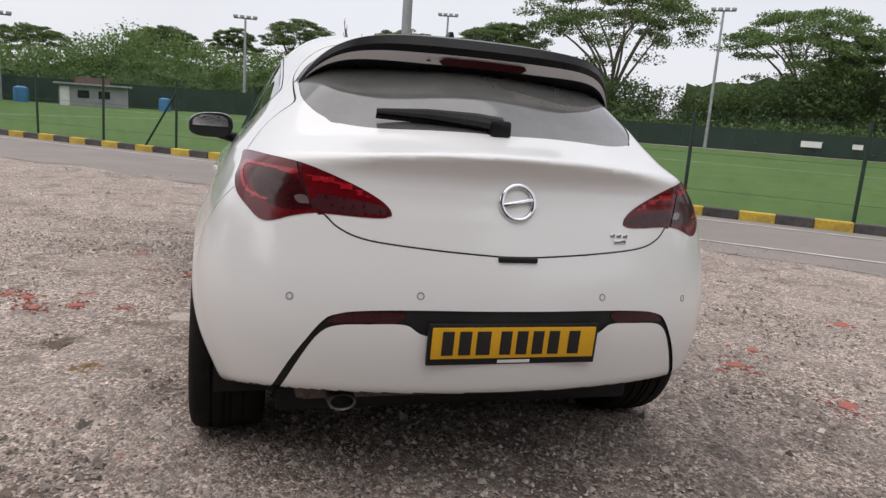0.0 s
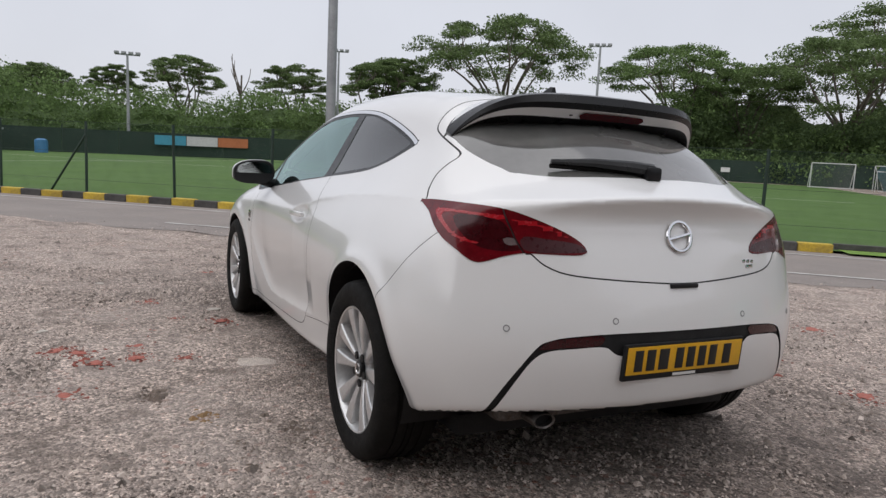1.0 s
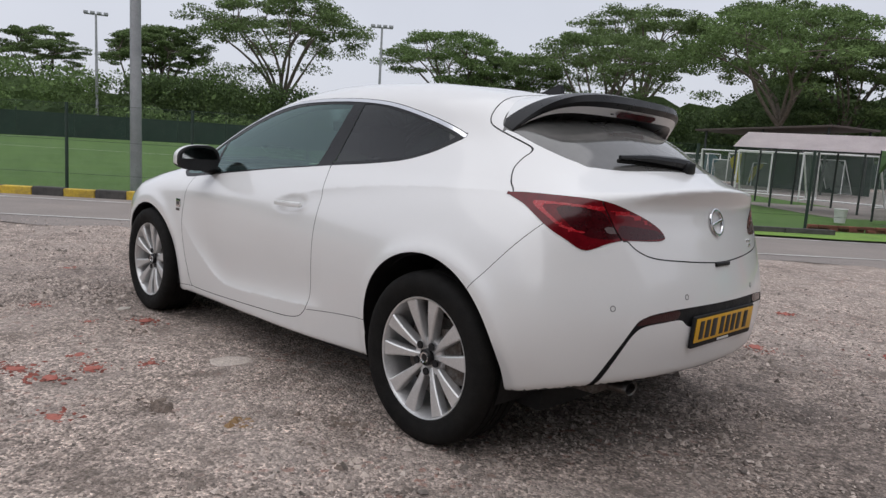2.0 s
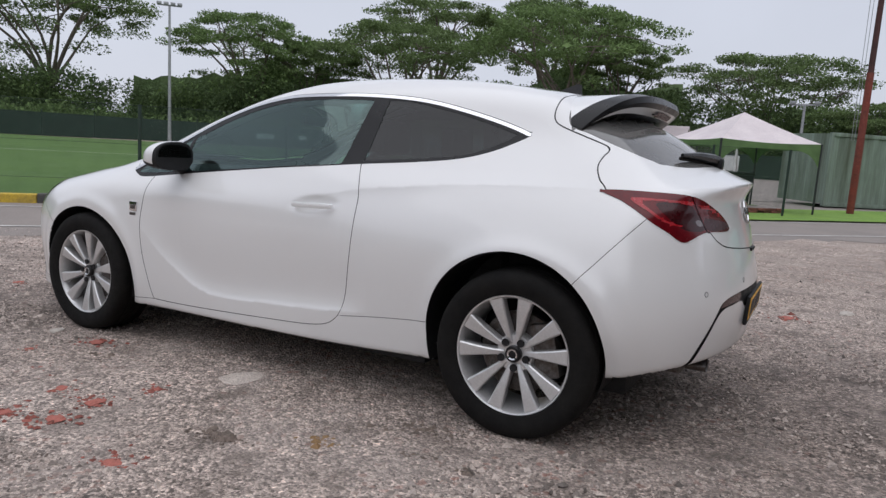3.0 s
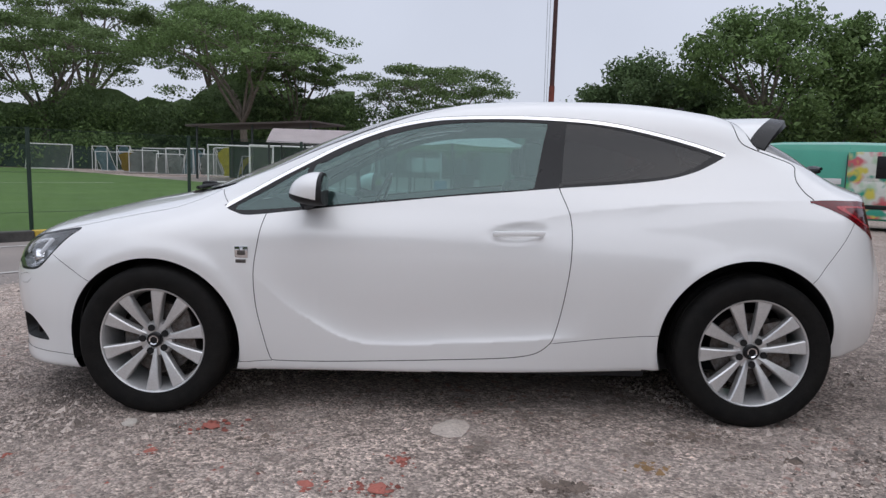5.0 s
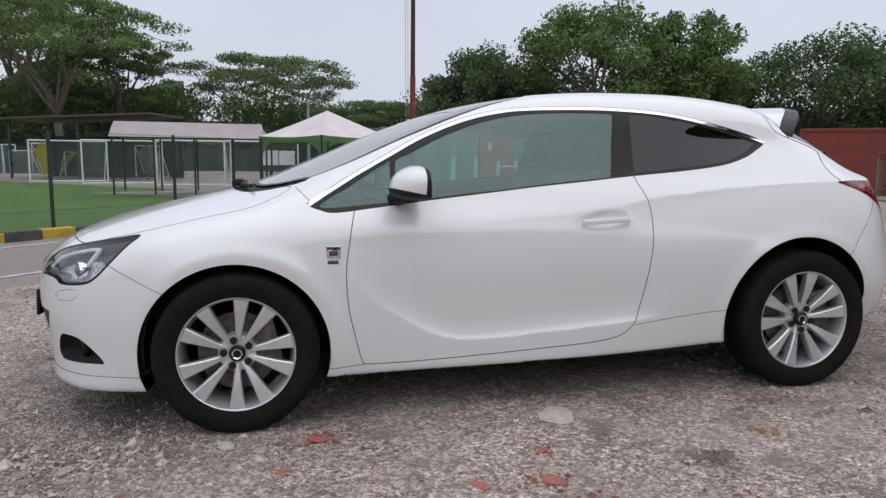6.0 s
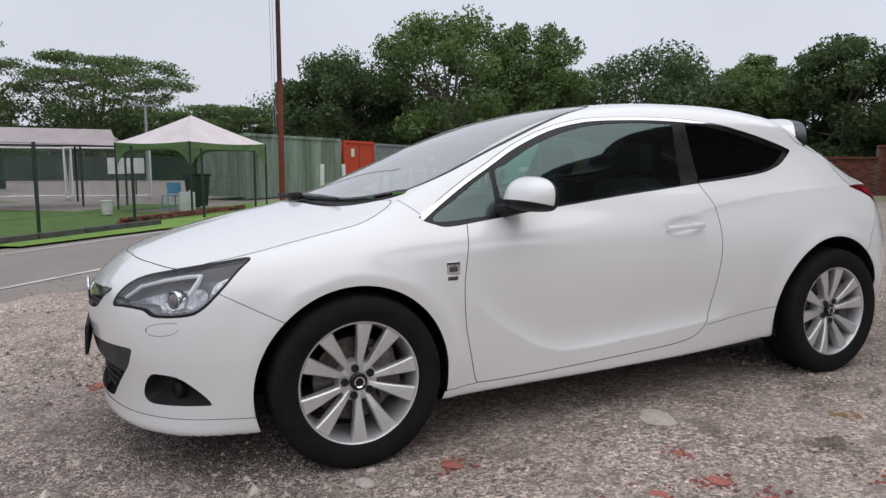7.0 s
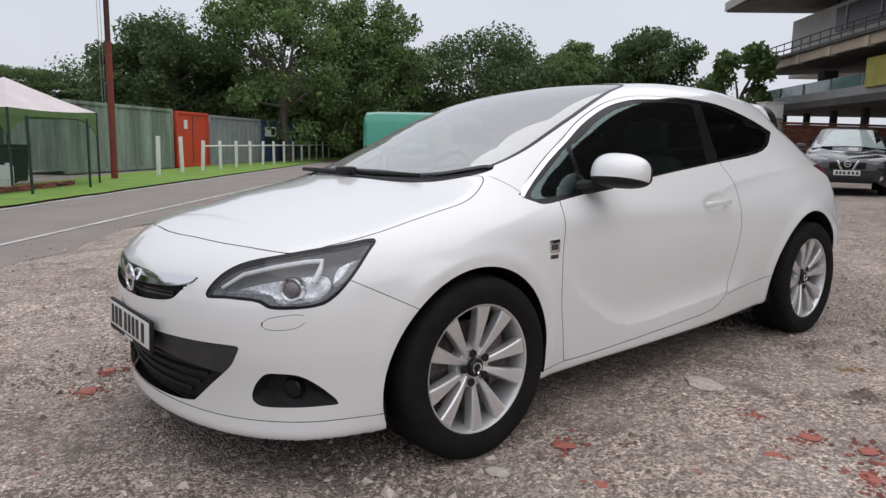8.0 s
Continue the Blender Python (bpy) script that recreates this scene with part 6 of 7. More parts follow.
for x, y, s in ((-57.0, -6.2, .7), (-57.4, -16.5, .8)):
    part("water_tank", lathe([(0, 1.5), (.3, 1.5), (.62, 1.35), (.65, 1.1), (.65, 0), (0, 0)], 24, "Z"), None, "", pose(x, y, -.2) @ Matrix.Scale(s, 4), surface("blue_tank", (.05, .20, .42), .5))
for ob in bpy.data.objects:
    if ob.name.startswith("water_tank"):
        tagged(ob, "blue plastic water tank beyond the field", "water tank", "blue tanks")

for x, y, w, h in ((-46.0, 47.6, .82, .52), (-43.4, 50.0, .40, .42)):
    sign = thing("field_sign", "small white sign on posts before the far fence", "sign", pose(x, y, -.2, 0, 0, 45), "white signs by the far fence")
    part("sign_board", block(bmesh.new(), -w, -.02, 1.25 - h, w, .02, 1.25), sign, "white board", material=M["white_metal"], smooth=False)
    for k in (-.8, .8):
        part("sign_post", cylinder(bmesh.new(), (k * w, .05, 0), (k * w, .05, 1.2), .03, n=8), sign, "", material=M["fence_green"])


# goals stored on the field
def goal(x, y, turn, w=5.0, h=1.9, d=1.6):
    t = thing("football_goal", "white tubular football goal with a net", "goal", pose(x, y, -.15, 0, 0, turn), "goals on the turf")
    for a, b in (((-w / 2, 0, 0), (-w / 2, 0, h)), ((w / 2, 0, 0), (w / 2, 0, h)), ((-w / 2, 0, h), (w / 2, 0, h)), ((-w / 2, d, 0), (w / 2, d, 0)), ((-w / 2, 0, 0), (-w / 2, d, 0)), ((w / 2, 0, 0), (w / 2, d, 0)),
                 ((-w / 2, 0, h), (-w / 2, d, 0)), ((w / 2, 0, h), (w / 2, d, 0))):
        part("goal_bar", cylinder(bmesh.new(), a, b, .035, n=10), t, "white bar", material=M["white_metal"])
    part("net", mesh_of("net", [(-w / 2, d, 0), (w / 2, d, 0), (w / 2, 0, h), (-w / 2, 0, h)], [(0, 1, 2, 3)], M["white_net"], False), t, "pale net")


M["white_net"] = net_material()
M["white_net"].node_tree.nodes["Principled BSDF"].inputs["Base Color"].default_value = (.55, .62, .62, 1)
for x, y, turn, w in ((-32.0, 49.0, 42, 3.0), (-8.6, 29.0, 15, 3.2), (-5.4, 27.3, 8, 3.0), (-2.6, 26.6, 0, 3.0), (-11.5, 31.5, 20, 3.2)):
    goal(x, y, turn, w)
rnd = random.Random(77)
SHEETS = [surface("blue_grey_sheet", (.20, .32, .36), .8, vary=.15, scale=2), surface("yellow_sheet", (.62, .58, .06), .8, vary=.1), surface("grey_sheet", (.34, .38, .36), .8, vary=.15, scale=2), surface("ochre_sheet", (.40, .30, .07), .8, vary=.12), net_material()]
SHEETS[4].node_tree.nodes["Principled BSDF"].inputs["Base Color"].default_value = (.42, .50, .46, 1)
for i in range(19):
    k = i / 18 + rnd.uniform(-.02, .02)
    x, y = -28.5 + 18.5 * k, 49.6 - 9 * k + rnd.uniform(-.9, .9)
    w, h = rnd.uniform(.6, 1.3), rnd.uniform(1.35, 1.95)
    t = thing("goal_frame", "stored goal frame hung with a sheet", "goal", pose(x, y, -.15, 0, 0, 10 + rnd.uniform(-38, 38)), "stored goal frames")
    for a, b in (((-w, 0, 0), (-w, 0, h)), ((w, 0, 0), (w, 0, h)), ((-w, 0, h), (w, 0, h)), ((-w, 0, h), (-w, .9, 0)), ((w, 0, h), (w, .9, 0)), ((-w, .9, 0), (w, .9, 0))):
        part("frame_bar", cylinder(bmesh.new(), a, b, .026, n=8), t, "white bar", material=M["white_metal"])
    bm = bmesh.new()
    rows = []
    for v in range(7):
        rows.append([])
        for u in range(9):
            c = u / 4 - 1
            z = v / 6 * h * (1.02 - .22 * c * c)
            rows[-1].append(bm.verts.new((c * w * (1 - .10 * v / 6) + .05 * math.sin(v * 1.3 + i), .08 + .8 * (1 - v / 6) + .07 * math.sin(u * 1.9 + v + i), z + .02)))
    for a, b in zip(rows, rows[1:]):
        for u in range(8):
            bm.faces.new((a[u], a[u + 1], b[u + 1], b[u]))
    bmesh.ops.solidify(bm, geom=bm.faces[:], thickness=.02)
    part("sheet", bm, t, "hanging sheet", material=SHEETS[(0, 4, 0, 3, 3, 2, 4, 2, 4, 0, 2, 4, 1, 4, 1, 2, 4, 0, 2)[i]])

# poles
pole = thing("lamp_post", "thick grey steel lamp post beside the kerb", "lamp post", pose(-11.4, 2.75, -.2))
part("shaft", cylinder(bmesh.new(), (0, 0, 0), (0, 0, 9.5), .115, .085, 20), pole, "grey steel shaft", material=M["galv"])
M["rust_red"] = surface("red_oxide_paint", (.20, .035, .022), .7, other=(.12, .03, .02), scale=2, fine=25, vary=.25)
mast = thing("mast", "tall rusty red mast with wires", "mast", pose(2.95, 21.2, -.2))
part("lower_shaft", cylinder(bmesh.new(), (0, 0, 0), (0, 0, 4.2), .105, .10, 16), mast, "red oxide lower shaft", material=M["rust_red"])
part("upper_shaft", cylinder(bmesh.new(), (0, 0, 4.2), (0, 0, 13), .085, .06, 16), mast, "dark upper shaft", material=surface("dark_rust", (.07, .022, .02), .7, vary=.25))
for dx in (-.16, -.24):
    part("wire", cylinder(bmesh.new(), (dx, 0, 2.2), (dx * 1.4, 0, 13), .008, n=6), mast, "thin wire", material=M["galv"])


# ---- tents, containers, picket fence ----
M["tent_white"] = surface("weathered_white_canvas", (.66, .60, .60), .8, other=(.56, .50, .51), scale=1.6, fine=25, vary=.07)
M["tent_green"] = surface("green_valance", (.24, .38, .16), .8, vary=.12, scale=3)
M["dark_steel"] = surface("dark_steel_tube", (.03, .035, .035), .5, vary=.2)


def gazebo(x, y, turn, half=1.52, eave=1.98, peak=2.82):
    t = thing("gazebo", "white canvas gazebo with a green valance", "gazebo", pose(x, y, -.2, 0, 0, turn))
    bm = bmesh.new()
    n = 10
    corners = [(-half, -half), (half, -half), (half, half), (-half, half)]
    for i in range(4):
        a, b = corners[i], corners[(i + 1) % 4]
        rows = []
        for u in range(n + 1):
            s = u / n
            sag = -.05 * math.sin(math.pi * s)
            ex, ey = a[0] + (b[0] - a[0]) * s, a[1] + (b[1] - a[1]) * s
            rows.append([bm.verts.new((ex * (1 - v / 6), ey * (1 - v / 6), eave + sag * (1 - v / 6) + (peak - eave) * (v / 6) ** 1.12)) for v in range(7)])
        for p, q in zip(rows, rows[1:]):
            for v in range(6):
                bm.faces.new((p[v], q[v], q[v + 1], p[v + 1]))
    bmesh.ops.remove_doubles(bm, verts=bm.verts, dist=.001)
    part("canopy", bm, t, "white canvas canopy", material=M["tent_white"])
    for i in range(4):
        a, b = Vector((*corners[i], eave)), Vector((*corners[(i + 1) % 4], eave))
        bm = bmesh.new()
        rows = []
        for u in range(17):
            s = u / 16
            p = a.lerp(b, s) * 1.005
            p.z = eave - .05 * math.sin(math.pi * s)
            drop = .16 + .55 * abs(2 * s - 1) ** 5
            rows.append([bm.verts.new(p), bm.verts.new((p.x, p.y, p.z - drop))])
        for p, q in zip(rows, rows[1:]):
            bm.faces.new((p[0], p[1], q[1], q[0]))
        bmesh.ops.solidify(bm, geom=bm.faces[:], thickness=.012)
        part("valance", bm, t, "green valance", material=M["tent_green"])
        part("tent_leg", cylinder(bmesh.new(), (*corners[i], 0), (*corners[i], eave), .03, n=10), t, "dark leg", material=M["dark_steel"])
        if i in (1, 2):
            c, d = corners[i], corners[(i + 1) % 4]
            part("side_net", mesh_of("side_net", [(c[0], c[1], .05), (d[0], d[1], .05), (d[0], d[1], eave - .1), (c[0], c[1], eave - .1)], [(0, 1, 2, 3)], M["tent_net"], False), t, "thin green side netting")


M["tent_net"] = net_material()
M["tent_net"].node_tree.nodes["Principled BSDF"].inputs["Base Color"].default_value = (.16, .28, .14, 1)
gazebo(-.15, 19.2, 38)


def long_tent():
    t = thing("long_tent", "long weathered white canopy on posts", "canopy", pose(-6.3, 23.0, -.2, 0, 0, 6))
    bm = bmesh.new()
    rows = []
    for i in range(17):
        x = -1.15 + 5.4 * i / 16
        end = 1 if i < 16 else 0
        rows.append([bm.verts.new(v) for v in ((x, -1.5, 1.95), (x - (.9 if i == 16 else 0), -.7, 2.28), (x - (1.6 if i == 16 else 0), 0, 2.52), (x - (.9 if i == 16 else 0), .7, 2.28), (x, 1.5, 1.95))])
    for a, b in zip(rows, rows[1:]):
        for k in range(4):
            bm.faces.new((a[k], b[k], b[k + 1], a[k + 1]))
    bmesh.ops.solidify(bm, geom=bm.faces[:], thickness=.015)
    part("canopy", bm, t, "weathered canopy", material=M["tent_white"])
    for i in range(5):
        for y in (-1.45, 1.45):
            x = -1.05 + 5.2 * i / 4
            part("tent_leg", cylinder(bmesh.new(), (x, y, 0), (x, y, 1.95), .035, n=10), t, "dark leg", material=M["dark_steel"])
    part("rail", cylinder(bmesh.new(), (-1.05, -1.45, 1.93), (4.15, -1.45, 1.93), .03, n=8), t, "dark eave rail", material=M["dark_steel"])


long_tent()
shed = thing("open_shelter", "open shelter with a flat dark roof", "shelter", pose(-12.3, 39.3, -.2, 0, 0, -14))
part("roof", block(bmesh.new(), -4.3, -2.2, 3.32, 4.3, 2.2, 3.43, .02, pose(0, 0, 0, 0, -2.2, 0)), shed, "flat roof", material=surface("dark_roof_edge", (.075, .055, .05), .7))
for x in (-3.8, 0, 3.8):
    for y in (-1.9, 1.9):
        part("column", cylinder(bmesh.new(), (x, y, 0), (x, y, 3.34 + .038 * x), .07, n=10), shed, "dark column", material=M["dark_steel"])
part("back_wall", block(bmesh.new(), -4.1, 2.0, 0, 4.1, 2.15, 2.4), shed, "dark back wall", material=M["far_screen"], smooth=False)


def container(name, label, origin, turn, length, m, height=2.55, depth=2.4, ribs=True):
    """A steel container with a corrugated front between corner posts."""
    t = thing(name, label, "container", pose(origin[0], origin[1], -.2, 0, 0, turn), "containers beside the road")
    bm = bmesh.new()
    n = int(length / .14)
    row = []
    for i in range(n + 1):
        x = .08 + (length - .16) * i / n
        y = .02 if i % 4 in (0, 1) else .055
        if not ribs:
            y = .03
        row.append([bm.verts.new((x, y, .12)), bm.verts.new((x, y, height - .12))])
    for a, b in zip(row, row[1:]):
        bm.faces.new((a[0], b[0], b[1], a[1]))
    part("front_sheet", bm, t, "corrugated steel side", material=m, smooth=False)
    part("shell", block(bmesh.new(), .04, .07, .1, length - .04, depth, height - .03), t, "steel box", material=m, smooth=False)
    part("top_rail", block(bmesh.new(), 0, -.01, height - .13, length, .10, height, .01), t, "top rail", material=m)
    part("bottom_rail", block(bmesh.new(), 0, -.01, 0, length, .10, .14, .01), t, "bottom rail", material=m)
    for x in (0, length - .10):
        part("corner_post", block(bmesh.new(), x, -.015, 0, x + .10, .11, height, .01), t, "corner post", material=m)
    return t


M["c_green"] = surface("faded_green_steel", (.235, .305, .255), .7, other=(.085, .105, .075), scale=1.5, fine=14, vary=.2, stretch=(1.4, 1.4, .10))
M["c_red"] = surface("red_steel", (.52, .055, .02), .55, other=(.42, .05, .02), scale=1.2, fine=14, vary=.1)
M["c_grey"] = surface("grey_steel", (.22, .24, .25), .65, other=(.15, .17, .18), scale=1.2, fine=14, vary=.15)
M["c_blue"] = surface("blue_steel", (.035, .065, .17), .65, other=(.03, .05, .12), scale=1.2, fine=14, vary=.15)
container("container", "faded green corrugated shipping container", (2.16, 24.2), 41.5, 6.9, M["c_green"])
red = container("container", "bright red container with doors", (7.55, 29.0), 41.5, 2.9, M["c_red"], 2.5, ribs=False)
part("door_seam", block(bmesh.new(), 1.43, .01, .15, 1.46, .028, 2.35), red, "dark door seam", material=M["seam"], smooth=False)
part("notice", block(bmesh.new(), .66, -.02, 1.72, .92, .02, 2.12), red, "pale notice", material=M["white_metal"], smooth=False)
container("container", "dull grey corrugated steel container", (9.9, 31.3), 41.5, 6.0, M["c_grey"], 2.45)
blue = container("container", "dark blue site container with cooler", (14.6, 35.6), 41.5, 5.5, M["c_blue"], 2.45)
part("air_conditioner", block(bmesh.new(), .5, -.35, 1.5, 1.35, .02, 2.05, .02), blue, "white air conditioner", material=M["white_metal"])
part("grille", block(bmesh.new(), .58, -.37, 1.58, 1.1, -.352, 1.97), blue, "dark grille", material=M["dark_steel"], smooth=False)

picket = thing("picket_fence", "white concrete post fence along the verge", "fence", kind="structure")
PICKET = as_mesh(block(bmesh.new(), -.075, -.05, -.1, .075, .05, 1.15, .012), "picket", M["white_metal"])
p0, p1 = Vector((4.75, 22.6, -.12)), Vector((24.5, 44.2, -.12))
step = (p1 - p0).normalized() * 1.95
turn = math.degrees(math.atan2(step.y, step.x))
for i in range(16):
    p = p0 + step * i
    part("picket", PICKET, picket, "", Matrix.Translation(p) @ pose(0, 0, 0, random.Random(i).uniform(-1.5, 1.5), random.Random(i + 50).uniform(-2.5, 2.5), turn) @ Matrix.Diagonal((1, 1, 1.12 if i < 2 else 1, 1)))
    if i > 1:
        a, b = p + Vector((0, 0, .93)), p + step + Vector((0, 0, .93))
        part("picket_rail", cylinder(bmesh.new(), a, b, .035, n=8), picket, "white rail", material=M["white_metal"])

# brick border and things by the gazebo
M["brick"] = surface("red_brick", (.235, .075, .05), .9, other=(.17, .06, .045), scale=5, fine=60, vary=.2, random_vary=.3)
M["mortar"] = surface("grey_mortar", (.22, .17, .15), .9, vary=.15)
border = thing("brick_border", "low border of loose red bricks by the verge", "edging", kind="structure")
BRICK = as_mesh(block(bmesh.new(), -.105, -.05, -.03, .105, .05, .035, .006), "brick", M["brick"])
rnd = random.Random(21)
for i in range(46):
    s, o = 9.6 + (i // 2) * .235 + rnd.uniform(-.02, .02), 10.9 + rnd.uniform(-.05, .05)
    p = at(s, o)
    part("brick", BRICK, border, "", pose(p.x, p.y, p.z + .06 + .068 * (i % 2), 0, 0, yaw + rnd.uniform(-5, 5)))
bin_ = thing("wheelie_bin", "dark green wheeled rubbish bin", "bin", pose(-.05, 19.3, -.2, 0, 0, 30))
bm = block(bmesh.new(), -.26, -.3, .08, .26, .3, .98, .04)
for v in bm.verts:
    v.co.x *= .78 + .22 * v.co.z
    v.co.y *= .78 + .22 * v.co.z
bin_mat = surface("dark_green_plastic", (.015, .03, .025), .5, vary=.15)
part("bin_body", bm, bin_, "dark green body", material=bin_mat)
part("bin_lid", block(bmesh.new(), -.29, -.33, .98, .29, .33, 1.06, .03), bin_, "dark lid", material=bin_mat)
for x in (-.2, .2):
    part("bin_wheel", cylinder(bmesh.new(), (x - .03, .28, .1), (x + .03, .28, .1), .1, n=16), bin_, "black wheel", material=M["rubber"])


def plastic_chair(x, y, turn):
    m = surface("blue_plastic", (.12, .34, .58), .45, vary=.06)
    t = thing("plastic_chair", "light blue plastic chair under the gazebo", "chair", pose(x, y, -.2, 0, 0, turn))
    part("seat", block(bmesh.new(), -.21, -.2, .42, .21, .21, .45, .012), t, "", material=m)
    part("backrest", block(bmesh.new(), -.2, .19, .5, .2, .22, .82, .012), t, "", material=m)
    for x0 in (-.19, .19):
        part("leg", cylinder(bmesh.new(), (x0, -.18, .42), (x0 * 1.15, -.22, 0), .018, n=8), t, "", material=m)
        part("leg", cylinder(bmesh.new(), (x0, .2, .8), (x0 * 1.15, .26, 0), .018, n=8), t, "", material=m)


plastic_chair(-.85, 18.6, 200)
jug = thing("water_jug", "white plastic water container on the turf", "container", pose(-.45, 18.2, -.2))
part("jug_body", block(bmesh.new(), -.22, -.18, 0, .22, .18, .55, .05), jug, "white plastic", material=surface("white_plastic", (.6, .63, .62), .4, vary=.05))
part("jug_cap", cylinder(bmesh.new(), (.1, 0, .55), (.1, 0, .6), .05, n=14), jug, "white cap", material=M["white_metal"])
bucket = thing("bucket", "white bucket standing by the fence", "bucket", pose(-2.55, 17.6, -.2))
part("bucket_body", lathe([(0, 0), (.13, 0), (.16, .36), (.165, .37), (.15, .36), (.12, .02), (0, .02)], 20, "Z"), bucket, "white plastic", material=M["white_metal"])
part("bucket_rim", lathe([(.158, .34), (.172, .35), (.172, .37), (.158, .375)], 20, "Z"), bucket, "white rim", material=M["white_metal"])
for x, y in ((.9, 23.8), (1.6, 25.2)):
    board = thing("notice_board", "white board on a post behind the tents", "board", pose(x - 3.2, y + 4, -.2, 0, 0, 10), "white boards")
    part("board_panel", block(bmesh.new(), -.35, -.03, .95, .35, .03, 1.6), board, "white panel", material=M["white_metal"], smooth=False)
    part("board_post", cylinder(bmesh.new(), (0, .05, 0), (0, .05, 1.5), .035, n=8), board, "", material=M["dark_steel"])


# ---- vehicles ----
def car_wheel(parent, x, y, r, w, s, hub):
    t = new("wheel")
    t.parent = parent
    t.matrix_basis = pose(x, y, r)
    part("tyre", lathe([(r * .62, -w / 2), (r * .92, -w / 2), (r, -w * .35), (r, w * .35), (r * .92, w / 2), (r * .62, w / 2)], 32), t, "black tyre", material=M["rubber"])
    bm = lathe([(0, s * w * .42), (r * .2, s * w * .46), (r * .5, s * w * .40), (r * .62, s * w * .48), (r * .64, s * w * .3)], 32)
    part("rim", bm, t, "silver wheel cover", material=hub)
    for k in range(7):
        a = 6.283 * k / 7
        part("slot", cylinder(bmesh.new(), (r * .42 * math.cos(a), s * w * .40, r * .42 * math.sin(a)), (r * .42 * math.cos(a), s * w * .47, r * .42 * math.sin(a)), r * .07, n=8), t, "", material=M["black_trim"])


def loft_body(sections, name, parent, m, label=""):
    """A closed shell through sections, each a list of points, mirrored in y."""
    bm = bmesh.new()
    rows = []
    for x, prof in sections:
        half = [bm.verts.new((x, y, z)) for y, z in prof]
        other = [bm.verts.new((x, -y, z)) for y, z in prof[::-1]]
        rows.append(half + other)
    for a, b in zip(rows, rows[1:]):
        for k in range(len(a) - 1):
            bm.faces.new((a[k], b[k], b[k + 1], a[k + 1]))
    bm.faces.new(rows[0])
    bm.faces.new(rows[-1][::-1])
    bmesh.ops.recalc_face_normals(bm, faces=bm.faces)
    return part(name, bm, parent, label, material=m)


M["van_green"] = surface("green_van_paint", (.045, .34, .23), .35, coat=.6, vary=.06, scale=1.5)
M["van_art"] = surface("printed_van_film", (.66, .68, .62), .4, other=(.62, .64, .58), scale=2.4, fine=9, vary=.06, coat=.4)
art = M["van_art"].node_tree.nodes["Principled BSDF"]
tint = art.inputs["Base Color"].links[0].from_socket
for size, colour, lo, hi in ((2.3, (.12, .42, .10), -1.0, 1.6), (2.9, (.55, .10, .12), -1.9, 1.3), (3.6, (.62, .55, .08), -2.0, 1.2), (4.2, (.03, .30, .20), -2.0, 1.4)):
    print_ = node(M["van_art"], "ShaderNodeClamp")
    link(M["van_art"], noise_fac(M["van_art"], size, lo, hi, detail=2, rough=.4), print_.inputs[0])
    tint = mixed(M["van_art"], print_.outputs[0], tint, colour)
link(M["van_art"], tint, art.inputs["Base Color"])


def panel_van():
    t = thing("panel_van", "green panel van with printed side film", "van", pose(7.47, 13.6, -.07, 0, 0, -31) @ Matrix.Scale(1.07, 4))
    def prof(w, z0, z1, top):
        return [(w * .96, z0), (w, z0 + .2), (w, z0 + .5), (w * .985, z1), (w * .93, top - .28), (w * .84, top - .06), (w * .60, top), (0, top + .012)]
    loft_body([(0, prof(.80, .42, .95, 1.72)), (.05, prof(.845, .30, .95, 1.83)), (.35, prof(.85, .26, .95, 1.86)), (1.6, prof(.85, .26, .95, 1.87)), (2.5, prof(.85, .26, .95, 1.85)), (2.95, prof(.84, .26, .95, 1.72)),
               (3.45, prof(.84, .26, .93, 1.18)), (3.6, prof(.84, .26, .9, 1.10)), (4.15, prof(.80, .28, .82, .96)), (4.35, prof(.70, .34, .7, .84))], "body", t, M["van_green"], "green van body")
    part("side_film", block(bmesh.new(), 1.64, -.868, .58, 3.4, -.84, 1.06, .004), t, "printed film with leaves", material=M["van_art"])
    part("side_film", block(bmesh.new(), 1.64, -.862, 1.062, 3.08, -.80, 1.66, .01), t, "printed film round the window", material=M["van_art"])
    part("lower_film", block(bmesh.new(), 1.25, -.870, .30, 3.1, -.84, .49, .004), t, "printed film along the sill", material=M["van_art"])
    part("white_band", block(bmesh.new(), .45, -.872, .98, 1.55, -.851, 1.10, .004), t, "white lettering band", material=M["white_metal"])
    part("white_band", block(bmesh.new(), .95, -.872, .72, 1.55, -.851, .82, .004), t, "white lettering band", material=M["white_metal"])
    part("rear_seam", block(bmesh.new(), 1.62, -.873, .4, 1.635, -.851, 1.6), t, "dark door seam", material=M["seam"], smooth=False)
    part("rub_strip", block(bmesh.new(), .1, -.885, .50, 4.1, -.851, .57, .006), t, "black rubbing strip", material=M["black_trim"])
    part("door_window", block(bmesh.new(), 2.15, -.872, 1.12, 3.05, -.80, 1.58, .02), t, "dark door window", material=M["black_gloss"])
    part("van_tail_lamp", block(bmesh.new(), -.01, -.865, .78, .10, -.80, 1.02, .015), t, "red tail lamp", material=M["red_lens"])
    part("bumper", block(bmesh.new(), -.06, -.82, .30, .12, .82, .52, .04), t, "green rear bumper", material=M["van_green"])
    part("van_mirror", block(bmesh.new(), 3.0, -1.02, 1.05, 3.12, -.86, 1.25, .03), t, "black mirror", material=M["black_trim"])
    for x in (.85, 3.55):
        for s in (-1, 1):
            car_wheel(t, x, s * .76, .31, .19, s, M["alloy"])
        part("wheel_arch", lathe([(.36, -.869), (.36, -.6)], 32), t, "dark wheel arch", pose(x, 0, .33), M["seam"])


panel_van()
